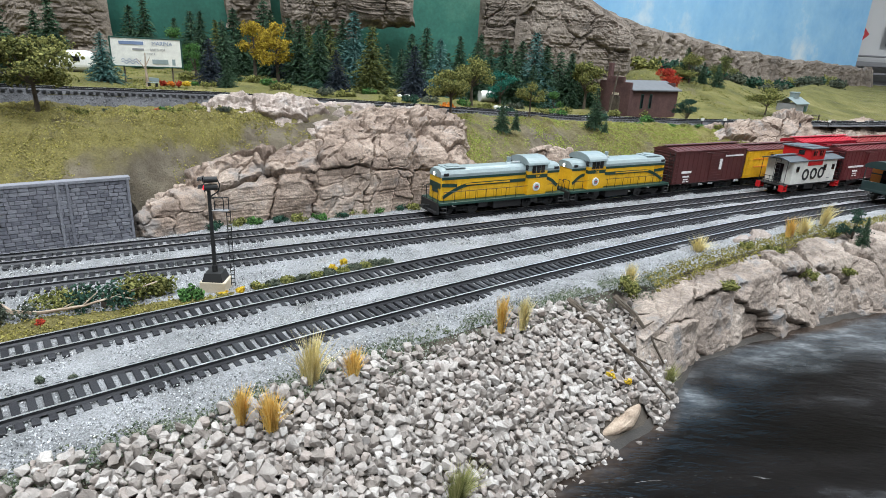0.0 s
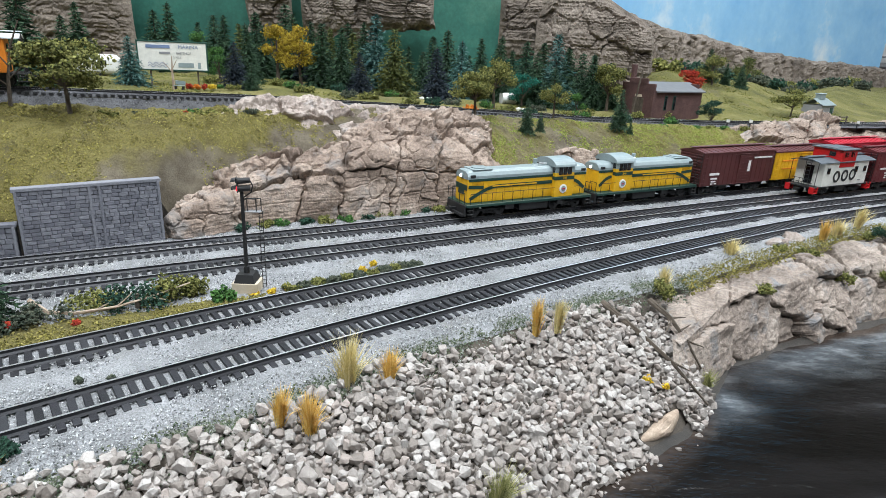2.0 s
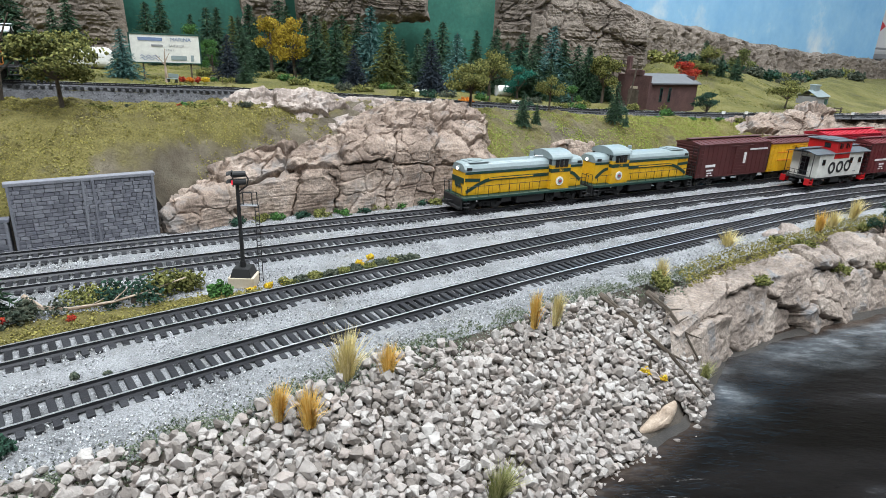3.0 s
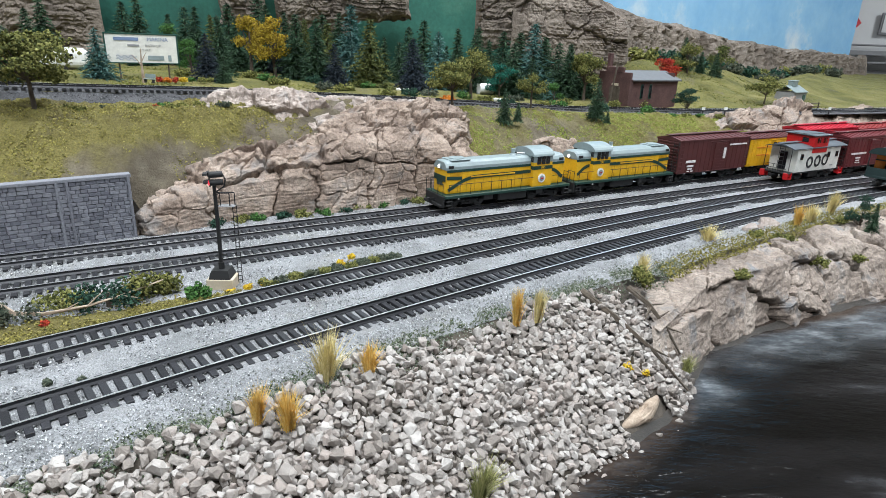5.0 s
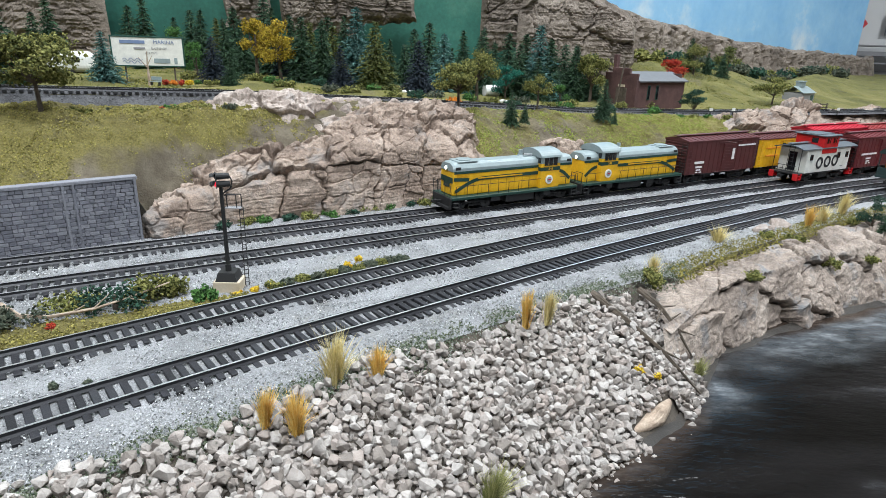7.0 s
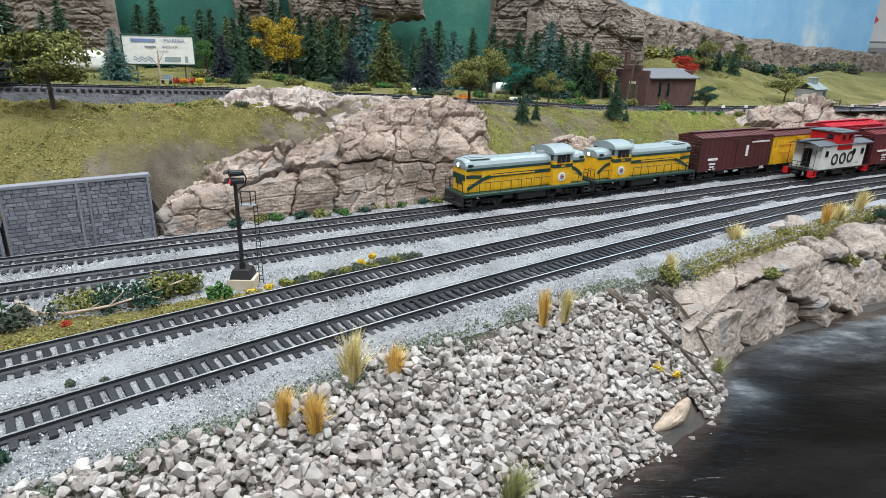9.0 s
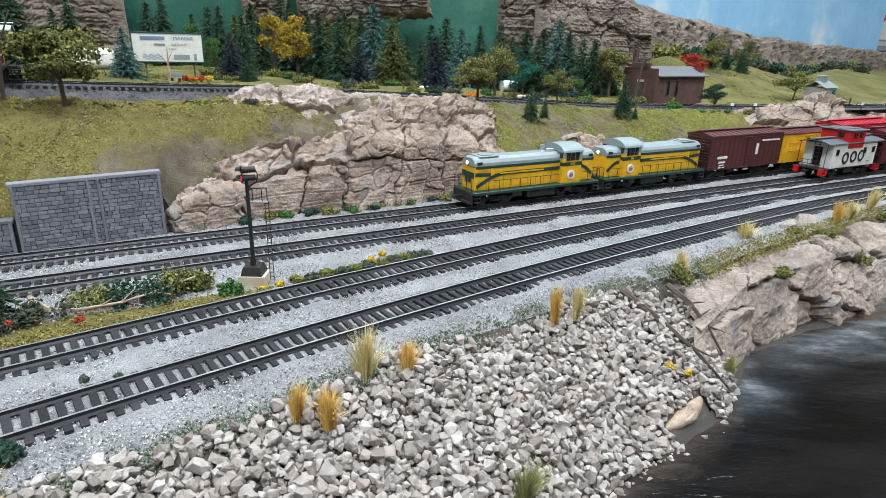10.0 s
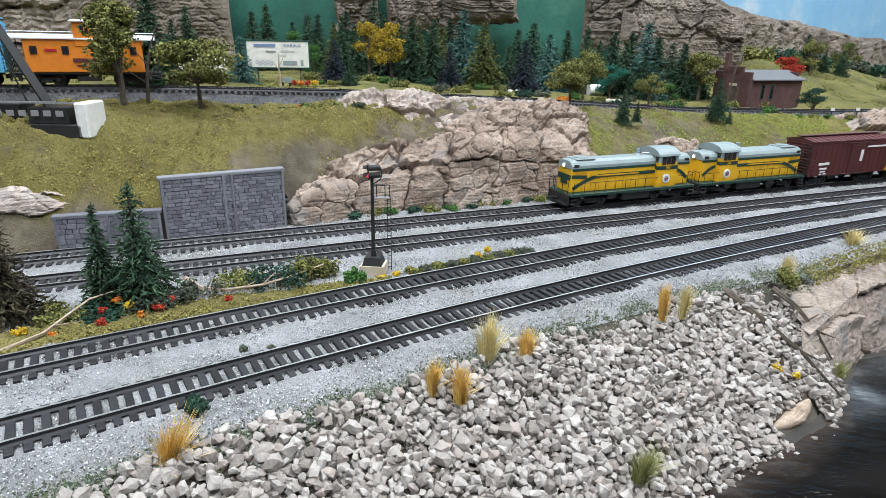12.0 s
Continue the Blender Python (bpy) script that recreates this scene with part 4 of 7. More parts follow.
def locomotive(place, flip, label):
    """A road-switcher: long and short hood, arched cab, walkway with handrails, two trucks. Its long hood points to -x unless flipped."""
    x, y, z, turn = place
    eng = thing("diesel_locomotive", x, y, z, turn, label, "locomotive", "locomotives")
    f = -1 if flip else 1
    ln, w, deck = 0.146, 0.022, 0.0135

    def span(a, b):
        return (min(a * f, b * f), max(a * f, b * f))

    slab(eng, "frame", DARKGREEN, (0, 0, deck - 0.0012, ln - 0.006, 0.0345, 0.0026), bevel=0.0003)
    slab(eng, "fuel_tank", BLACK, (0.004 * f, 0, 0.0082, 0.032, 0.030, 0.0088), bevel=0.0010)
    slab(eng, "battery_box", BLACK, (0.034 * f, -0.012, 0.0095, 0.008, 0.008, 0.006), bevel=0.0004)
    slab(eng, "air_tank", BLACK, (-0.024 * f, -0.012, 0.0095, 0.010, 0.008, 0.006), bevel=0.0004)
    lo, hi = span(-0.066, 0.026)
    long_hood = rounded_hood(eng, "long_hood", lo, hi, w, deck, deck + 0.0285, YELLOW, PALEGREY, 0.0075)
    slo, shi = span(0.047, 0.066)
    short_hood = rounded_hood(eng, "short_hood", slo, shi, w, deck, deck + 0.0285, YELLOW, PALEGREY, 0.0075)
    cab = slab(eng, "cab", YELLOW, (0.0365 * f, 0, deck + 0.0115, 0.0225, 0.0305, 0.0230), bevel=0.0003)
    slab(cab, "cab_upper", PALEGREY, (0.0365 * f, 0, deck + 0.0258, 0.0225, 0.0305, 0.0066), bevel=0.0003)
    slab(cab, "cab_band", DARKGREEN, (0.0365 * f, 0, deck + 0.0178, 0.0227, 0.0308, 0.0034), bevel=0)
    bm = bmesh.new()
    n = 12
    for s in (-1, 1):
        for k in range(n + 1):
            a = math.pi * k / n
            bm.verts.new((0.0365 * f + s * 0.0122, -0.0163 * math.cos(a), deck + 0.0285 + 0.0072 * math.sin(a)))
    bm.verts.ensure_lookup_table()
    for k in range(n):
        bm.faces.new([bm.verts[i] for i in (k, k + 1, n + 2 + k, n + 1 + k)])
    bm.faces.new([bm.verts[i] for i in range(n + 1)])
    bm.faces.new([bm.verts[n + 1 + i] for i in range(n, -1, -1)])
    bmesh.ops.recalc_face_normals(bm, faces=bm.faces)
    part("cab_roof", bm, PALEGREY, cab, "pale grey arched cab roof")
    for k in (-1, 0, 1):
        wn = slab(cab, "window", BLACK, (0.0365 * f + k * 0.0052, -0.0154, deck + 0.0245, 0.0044, 0.0006, 0.0072), bevel=0)
        slab(cab, "window_pane", GLASS, (0.0365 * f + k * 0.0052, -0.0157, deck + 0.0245, 0.0032, 0.0005, 0.0058), bevel=0)
    for s in (-1, 1):
        for sy in (-1, 1):
            slab(cab, "front_window", GLASS, (0.0365 * f + s * 0.0114, sy * 0.0125, deck + 0.0265, 0.0006, 0.0035, 0.006), bevel=0)
    disc(cab, "emblem", WHITE, 0.0365 * f - 0.001, -0.0156, deck + 0.0078, 0.0042, 0.0008)
    disc(cab, "emblem_centre", PALEGREY, 0.0365 * f - 0.001, -0.0159, deck + 0.0078, 0.0026, 0.0008)
    slab(cab, "emblem_bar", CARRED, (0.0365 * f - 0.001, -0.0164, deck + 0.0078, 0.0030, 0.0004, 0.0012), bevel=0)
    words(cab, "845" if not flip else "246", 0.0365 * f, -0.0157, deck + 0.0178, 0.0034, YELLOW)
    ys = -w / 2
    stripe(long_hood, "stripe", DARKGREEN, [(lo + 0.0005, deck + 0.0202), (hi, deck + 0.0202)], 0.0022, ys)
    stripe(short_hood, "stripe", DARKGREEN, [(slo, deck + 0.0202), (shi - 0.0005, deck + 0.0202)], 0.0022, ys)
    tip = lo if not flip else hi
    sg = 1 if not flip else -1
    arc = [(tip + sg * (0.002 + 0.030 * q), deck + 0.0035 + 0.0105 * math.sin(q * math.pi / 2)) for q in np.linspace(0, 1, 10)]
    stripe(long_hood, "stripe", DARKGREEN, arc + [(tip + sg * (0.092), deck + 0.0142)], 0.0030, ys - 0.0001)
    stripe(long_hood, "stripe", DARKGREEN, [(tip + sg * 0.0004, deck + 0.0145), (tip + sg * 0.016, deck + 0.0135)], 0.0030, ys)
    arc2 = [((shi if not flip else slo) - sg * (0.002 + 0.015 * q), deck + 0.0060 + 0.0085 * math.sin(q * math.pi / 2)) for q in np.linspace(0, 1, 8)]
    stripe(short_hood, "stripe", DARKGREEN, arc2, 0.0030, ys - 0.0001)
    slab(long_hood, "nose_chevron", DARKGREEN, (tip - sg * 0.0002, 0, deck + 0.0135, 0.0006, w * 0.9, 0.0048), (tip - sg * 0.0002, 0, deck + 0.0090, 0.0006, w * 0.45, 0.0042), bevel=0)
    slab(long_hood, "lettering_bar", YELLOW, ((lo + hi) / 2 + 0.003 * sg, ys - 0.0004, deck + 0.0142, 0.048, 0.0004, 0.0011), bevel=0)
    for k in range(9):
        slab(long_hood, "door_seam", plain_dark_yellow, (lo + 0.012 + k * 0.0088, ys - 0.00002, deck + 0.0082, 0.0004, 0.0003, 0.014), bevel=0)
    slab(long_hood, "louvres", plain_dark_yellow, *[(tip + sg * (0.004 + 0.0009 * k), ys - 0.0001, deck + 0.0165, 0.0003, 0.0003, 0.006) for k in range(14)], bevel=0)
    for hx in (tip, slo if flip else shi):
        so = -1 if hx < 0 else 1
        bm = bmesh.new()
        rod(bm, (hx, 0, deck + 0.0235), (hx + so * 0.0014, 0, deck + 0.0235), 0.0021, seg=16)
        h = part("headlight", bm, PALEGREY, eng)
        bm = bmesh.new()
        rod(bm, (hx + so * 0.0014, 0, deck + 0.0235), (hx + so * 0.0018, 0, deck + 0.0235), 0.0016, seg=16)
        part("lens", bm, LAMPGLOW, h, "lit white headlight lens")
        slab(eng, "number_board", BLACK, (hx - so * 0.0045, ys - 0.0003, deck + 0.0238, 0.0050, 0.0006, 0.0024), bevel=0)
        slab(eng, "pilot", BLACK, (so * 0.0705, 0, 0.0080, 0.0016, 0.032, 0.0100), (so * 0.0722, 0, 0.0045, 0.003, 0.030, 0.0024), bevel=0.0003)
        for sy in (-1, 1):
            slab(eng, "steps", BLACK, (so * 0.066, sy * 0.0155, 0.0050, 0.0056, 0.004, 0.0007), (so * 0.066, sy * 0.0155, 0.0085, 0.0056, 0.004, 0.0007), (so * 0.0632, sy * 0.0155, 0.0078, 0.0006, 0.004, 0.0085))
        coupler(eng, so * 0.070, so)
        tube(eng, "end_railing", BLACK, [((so * 0.0712, yy, deck), (so * 0.0712, yy, deck + 0.0105)) for yy in (-0.015, -0.006, 0.006, 0.015)] + [((so * 0.0712, -0.015, deck + 0.0105), (so * 0.0712, -0.006, deck + 0.0105)), ((so * 0.0712, 0.006, deck + 0.0105), (so * 0.0712, 0.015, deck + 0.0105))], 0.0003)
    for sy in (-1, 1):
        posts = [q for q in np.linspace(-0.066, 0.066, 13) if not 0.022 < q * f < 0.050]
        tube(eng, "handrail", BLACK, [((q, sy * 0.0166, deck), (q, sy * 0.0166, deck + 0.0095)) for q in posts] + [((-0.066, sy * 0.0166, deck + 0.0095), (0.0245 if not flip else -0.048, sy * 0.0166, deck + 0.0095)), ((0.048 if not flip else -0.0245, sy * 0.0166, deck + 0.0095), (0.066, sy * 0.0166, deck + 0.0095))], 0.00026)
    bm = bmesh.new()
    sx = 0.012 * f
    rod(bm, (sx, 0, deck + 0.0282), (sx, 0, deck + 0.0300), 0.0042, 0.0026, seg=12)
    rod(bm, (sx, 0, deck + 0.0300), (sx, 0, deck + 0.0345), 0.0020, seg=12)
    part("exhaust_pipe", bm, PALEGREY, eng)
    bm = bmesh.new()
    rod(bm, (tip + sg * 0.016, 0, deck + 0.0285), (tip + sg * 0.016, 0, deck + 0.0300), 0.0070, seg=20)
    box(bm, tip + sg * 0.016, 0, deck + 0.0288, 0.020, 0.017, 0.0010, 0.0003)
    part("radiator_fan", bm, PALEGREY, eng)
    tube(eng, "horn", SILVER, [((0.022 * f, -0.004, deck + 0.0300), (0.013 * f, -0.004, deck + 0.0305))], 0.0009)
    for s in (-1, 1):
        truck(eng, s * 0.044, 0.0265, BLACK, 0.0056)
    return eng


plain_dark_yellow = plain("shaded_yellow_paint", (0.45, 0.24, 0.01), 0.5)

# the freight behind the two locomotives, on the back track
CAR = 0.119
pl = run(line4, flat_z, 0.015, [0.144, 0.144, CAR, 0.105, CAR, CAR, CAR, CAR])
locomotive(pl[0], False, "yellow and dark green road-switcher locomotive with pale grey top")
locomotive(pl[1], True, "yellow and dark green locomotive running short hood first")
boxcar(pl[2], CAR, OXIDE, OXIDE, "brown boxcar with a slanted white slogan on its door", h=0.036, marks=((-0.33, 0.36, 0.13, 0.07, WHITE), *data_bars(-0.33, 0.22), (0.33, 0.80, 0.26, 0.045, WHITE), (0.13, 0.55, 0.035, 0.34, WHITE)), door=0.008)
boxcar(pl[3], 0.105, YELLOW, OXIDE, "yellow refrigerator car with brown roof and black hinges", h=0.033, ribs=False, door_w=0.013, ends=OXIDE, marks=((-0.25, 0.68, 0.26, 0.03, ORANGE), (-0.25, 0.40, 0.22, 0.04, ORANGE), (-0.06, 0.8, 0.05, 0.07, BLACK), (0.06, 0.8, 0.05, 0.07, BLACK), (-0.06, 0.2, 0.05, 0.07, BLACK), (0.06, 0.2, 0.05, 0.07, BLACK), (0.0, 0.5, 0.012, 0.6, BLACK), (0.24, 0.66, 0.09, 0.3, WHITE)), emblem=(0.24, 0.66, 0.0036, NAVY, CARRED))
boxcar(pl[4], CAR, CARRED, CARRED, "crimson boxcar with large white initials as bars", h=0.039, marks=((-0.28, 0.58, 0.05, 0.4, WHITE), (-0.21, 0.58, 0.05, 0.4, WHITE), (-0.12, 0.58, 0.06, 0.4, WHITE), (0.28, 0.40, 0.34, 0.05, WHITE), (0.28, 0.28, 0.34, 0.05, WHITE)), emblem=(0.42, 0.75, 0.0046, WHITE, CARRED))
boxcar(pl[5], CAR, OXRED, OXRED, "oxide red boxcar with small white lettering bars", marks=((-0.25, 0.72, 0.36, 0.04, WHITE), *data_bars(-0.3, 0.45)), emblem=(0.36, 0.66, 0.0046, WHITE, OXRED))
boxcar(pl[6], CAR, MAROON, MAROON, "maroon boxcar with white lettering bars", marks=((-0.3, 0.7, 0.25, 0.04, WHITE), *data_bars(-0.3, 0.4)))
boxcar(pl[7], CAR, OXIDE, OXIDE, "dark brown boxcar at the tail of the freight", marks=data_bars(-0.3, 0.4))

# the freight with the white caboose, on the next track
pl = run(line3, flat_z, 0.412, [0.110, CAR, CAR, CAR, CAR, CAR, CAR])
caboose(pl[0], 0.110, CREAM, ROOFGREY, CABRED, ROOFGREY, "white caboose with red cupola, grey roof and black emblem rings", -0.002, (-0.40, 0.22, 0.42), rings=((-0.20, 0.40, 0.0062, 0.0068, BLACK), (-0.02, 0.42, 0.0062, 0.0068, BLACK), (0.155, 0.44, 0.0062, 0.0068, BLACK)), marks=((0.34, 0.18, 0.06, 0.03, GREYBAR),), steps=CABRED)
boxcar(pl[1], CAR, MAROON, MAROON, "maroon boxcar with ribbed door and round white emblem", marks=((-0.27, 0.45, 0.28, 0.06, WHITE), *data_bars(-0.27, 0.30)), emblem=(0.34, 0.70, 0.0048, WHITE, MAROON))
boxcar(pl[2], CAR, OXIDE, OXIDE, "brown boxcar with pale script emblem and lettering bars", marks=((-0.30, 0.80, 0.10, 0.035, WHITE), (-0.15, 0.80, 0.13, 0.06, WHITE), (0.30, 0.74, 0.16, 0.08, WHITE), (0.32, 0.58, 0.10, 0.10, GREYBAR), (0.30, 0.46, 0.10, 0.05, WHITE), *data_bars(-0.28, 0.34), (0.30, 0.18, 0.06, 0.20, WHITE)), door=-0.004, door_w=0.026)
boxcar(pl[3], CAR, MAROON, OXIDE, "maroon boxcar with three white words as bars and oval emblem", marks=((0.30, 0.72, 0.26, 0.085, WHITE), (0.29, 0.57, 0.08, 0.07, WHITE), (0.29, 0.42, 0.28, 0.085, WHITE), *data_bars(-0.26, 0.25)), emblem=(-0.24, 0.62, 0.0068, WHITE, MAROON), ribs=False)
boxcar(pl[4], CAR, NAVY, ROOFWHITE, "dark blue boxcar with orange band, white roof and white emblem", marks=((-0.02, 0.55, 0.86, 0.20, ORANGE), (-0.2, 0.84, 0.32, 0.04, WHITE), *data_bars(-0.28, 0.28)), emblem=(0.28, 0.62, 0.0082, WHITE, NAVY), ribs=False)


def gondola(place, ln, label):
    x, y, z, turn = place
    car = thing("gondola", x, y, z, turn, label, "gondola", "freight cars")
    w, z0, h = 0.0325, 0.0105, 0.014
    slab(car, "floor", OXIDE, (0, 0, z0 + 0.001, ln, w, 0.002))
    for s in (-1, 1):
        bm = bmesh.new()
        box(bm, 0, s * (w / 2 - 0.0005), z0 + h / 2, ln, 0.001, h, 0.0002)
        for k in range(-6, 7):
            box(bm, k * ln / 13, s * (w / 2 + 0.0004), z0 + h / 2, 0.0016, 0.0012, h, 0.0003)
        box(bm, 0, s * (w / 2), z0 + h, ln, 0.002, 0.0012, 0.0002)
        part("side", bm, OXIDE, car)
        slab(car, "end", OXIDE, (s * (ln / 2 - 0.0005), 0, z0 + h / 2, 0.001, w - 0.002, h))
        truck(car, s * (ln / 2 - 0.022))
        coupler(car, s * ln / 2, s)
    return car


gondola(pl[5], CAR, "empty oxide red gondola with ribbed sides")
gondola(pl[6], CAR, "oxide red gondola carrying large silver pipes")
for k, (yy, zz) in enumerate(((-0.009, 0.0215), (0.009, 0.0215), (0, 0.036))):
    bm = bmesh.new()
    bmesh.ops.create_cone(bm, cap_ends=False, segments=24, radius1=0.0088, radius2=0.0088, depth=0.10, matrix=Matrix.Rotation(radians(90), 4, "Y"))
    bmesh.ops.solidify(bm, geom=list(bm.faces), thickness=0.0008)
    o = part("steel_pipe", bm, SILVER)
    x, y, z, turn = pl[6]
    o.matrix_basis = pose(x, y, z, 0, 0, turn) @ Matrix.Translation((0, yy, zz))
    tagged(o, "large silver steel pipe stacked in a gondola", "pipe", "pipes in the gondola")

# the orange passenger car on the front track
x, y, z, turn = run(line1, flat_z, 0.517, [0.25])[0]
coach = thing("passenger_car", x, y, z, turn, "orange and dark green passenger car with rear platform", "passenger car")
PASSGREEN = plain("passenger_dark_green", (0.02, 0.04, 0.04), 0.4)
slab(coach, "body", ORANGE, (0.008, 0, 0.0245, 0.234, 0.0335, 0.026), bevel=0.0004)
slab(coach, "lower_band", PASSGREEN, (0.008, 0, 0.0175, 0.2344, 0.0339, 0.0030), (0.008, 0, 0.0295, 0.2344, 0.0337, 0.0014), bevel=0)
bm = bmesh.new()
n = 10
for s in (-0.125, 0.125):
    for k in range(n + 1):
        a = math.pi * k / n
        bm.verts.new((s, -0.0178 * math.cos(a), 0.0372 + 0.0085 * math.sin(a)))
bm.verts.ensure_lookup_table()
for k in range(n):
    bm.faces.new([bm.verts[i] for i in (k, k + 1, n + 2 + k, n + 1 + k)])
bm.faces.new([bm.verts[i] for i in range(n + 1)])
bm.faces.new([bm.verts[n + 1 + i] for i in range(n, -1, -1)])
bmesh.ops.recalc_face_normals(bm, faces=bm.faces)
part("roof", bm, PASSGREEN, coach)
for k in range(20):
    slab(coach, "window", GLASS, (-0.098 + k * 0.0105, -0.0168, 0.0298, 0.0058, 0.0008, 0.0072), bevel=0)
slab(coach, "rear_platform", PASSGREEN, (-0.117, 0, 0.0125, 0.016, 0.033, 0.003), (-0.1244, 0, 0.018, 0.0008, 0.031, 0.009), bevel=0.0003)
slab(coach, "rear_door", GLASS, (-0.1092, 0, 0.0245, 0.0006, 0.010, 0.020), bevel=0)
tube(coach, "platform_post", PASSGREEN, [((-0.124, s * 0.0155, 0.0125), (-0.124, s * 0.0155, 0.0375)) for s in (-1, 1)], 0.0006)
for s in (-1, 1):
    truck(coach, s * 0.094, 0.028)
    coupler(coach, s * 0.124, s)
slab(coach, "underframe", BLACK, (0, 0, 0.0100, 0.20, 0.014, 0.004), (0.01, -0.010, 0.0075, 0.03, 0.007, 0.006), bevel=0.0003)

# the freight on the upper track, running out of sight
xs = np.linspace(-0.88, -0.352, 400)
ln_ = np.hypot(np.diff(xs), np.diff(upper(xs))).sum()
lengths = [CAR, CAR, CAR, 0.112]
back = sum(lengths) + 0.004 * 3
s_all = np.concatenate([[0], np.cumsum(np.hypot(np.diff(xs), np.diff(upper(xs))))])
x_first = float(np.interp(ln_ - back, s_all, xs))
pu = run(upper, upper_z, x_first, lengths)
boxcar(pu[0], CAR, CARRED, CARRED, "red boxcar with slanting white words as bars", h=0.037, marks=((-0.05, 0.75, 0.4, 0.16, WHITE), (0.05, 0.45, 0.5, 0.16, WHITE), *data_bars(0.32, 0.3)))
boxcar(pu[1], CAR, CARRED, CARRED, "red boxcar with open door and white lettering bars", h=0.037, open_door=True, marks=((-0.30, 0.66, 0.30, 0.17, WHITE), *data_bars(-0.28, 0.42), (0.36, 0.66, 0.07, 0.18, BLACK), (0.36, 0.36, 0.1, 0.05, WHITE)))
boxcar(pu[2], CAR, SKYBLUE, SKYBLUE, "sky blue boxcar with its door slid open", h=0.037, open_door=True, door_w=0.022, ends=SKYBLUE, marks=((-0.32, 0.8, 0.14, 0.06, PALEGREY), (-0.30, 0.72, 0.2, 0.05, PALEGREY)))
caboose(pu[3], 0.112, ORANGE, ROOFWHITE, ORANGE, ROOFWHITE, "orange caboose with white roof and small cupola", 0.008, (-0.42, -0.16, 0.42), marks=((0.10, 0.36, 0.42, 0.12, OXIDE), (0.02, 0.20, 0.2, 0.05, OXIDE), (-0.28, 0.66, 0.10, 0.08, CARRED)))
# ---- loose stone, plants and small scenery ----
RIPRAP = pieces("pale_broken_stone", [(0.23, 0.20, 0.178), (0.345, 0.312, 0.288), (0.42, 0.386, 0.36), (0.34, 0.288, 0.258), (0.455, 0.424, 0.40)], 0.9, 380, 1.0, False, 0.0012)
RIPRAP_FILL = pieces("pale_broken_stone_fill", [(0.23, 0.20, 0.178), (0.345, 0.312, 0.288), (0.42, 0.386, 0.36), (0.34, 0.288, 0.258), (0.455, 0.424, 0.40)], 0.9, 380, 1.0, True, 0.0012)
GRAVEL = pieces("pale_grey_gravel", [(0.13, 0.135, 0.14), (0.36, 0.365, 0.38), (0.50, 0.505, 0.52), (0.64, 0.65, 0.66), (0.28, 0.275, 0.27)], 0.9, 1500, 0.3, True)
CINDERS = pieces("dark_cinder_gravel", [(0.04, 0.04, 0.045), (0.10, 0.10, 0.11), (0.20, 0.20, 0.21)], 0.9, 1500, 0.3, True)
TURF = pieces("turf_crumbs", [(0.115, 0.105, 0.027), (0.17, 0.15, 0.033), (0.25, 0.22, 0.05), (0.34, 0.30, 0.085), (0.18, 0.15, 0.05)], 0.95, 1500, 0.6, True)
TURF_LIGHT = pieces("light_turf_crumbs", [(0.13, 0.17, 0.02), (0.22, 0.28, 0.04), (0.30, 0.34, 0.06), (0.30, 0.28, 0.09)], 0.95, 1500, 0.6, True)
SCRUB_BITS = pieces("grey_green_scrub_crumbs", [(0.06, 0.09, 0.05), (0.13, 0.16, 0.10), (0.20, 0.21, 0.17), (0.42, 0.42, 0.40), (0.10, 0.12, 0.06)], 0.95, 1500, 0.6, True)


def shards(count, seed, variants=24, pts=11):
    """Angular stones of size one as (verts, faces) lists."""
    rng = random.Random(seed)
    out = []
    for _ in range(variants):
        bm = bmesh.new()
        for _ in range(pts):
            v = Vector((rng.gauss(0, 1), rng.gauss(0, 1), rng.gauss(0, 1))).normalized()
            k = rng.uniform(0.82, 1.0) * (sum(abs(c) ** 5 for c in v) ** -0.2) * 0.86
            bm.verts.new((v.x * k * rng.uniform(0.9, 1.1), v.y * k * 0.8, v.z * k * 0.66))
        r = bmesh.ops.convex_hull(bm, input=bm.verts)
        bmesh.ops.delete(bm, geom=[v for v in bm.verts if not v.link_faces], context="VERTS")
        bm.verts.index_update()
        out.append((np.array([v.co[:] for v in bm.verts]), [[v.index for v in fc.verts] for fc in bm.faces]))
        bm.free()
    return out


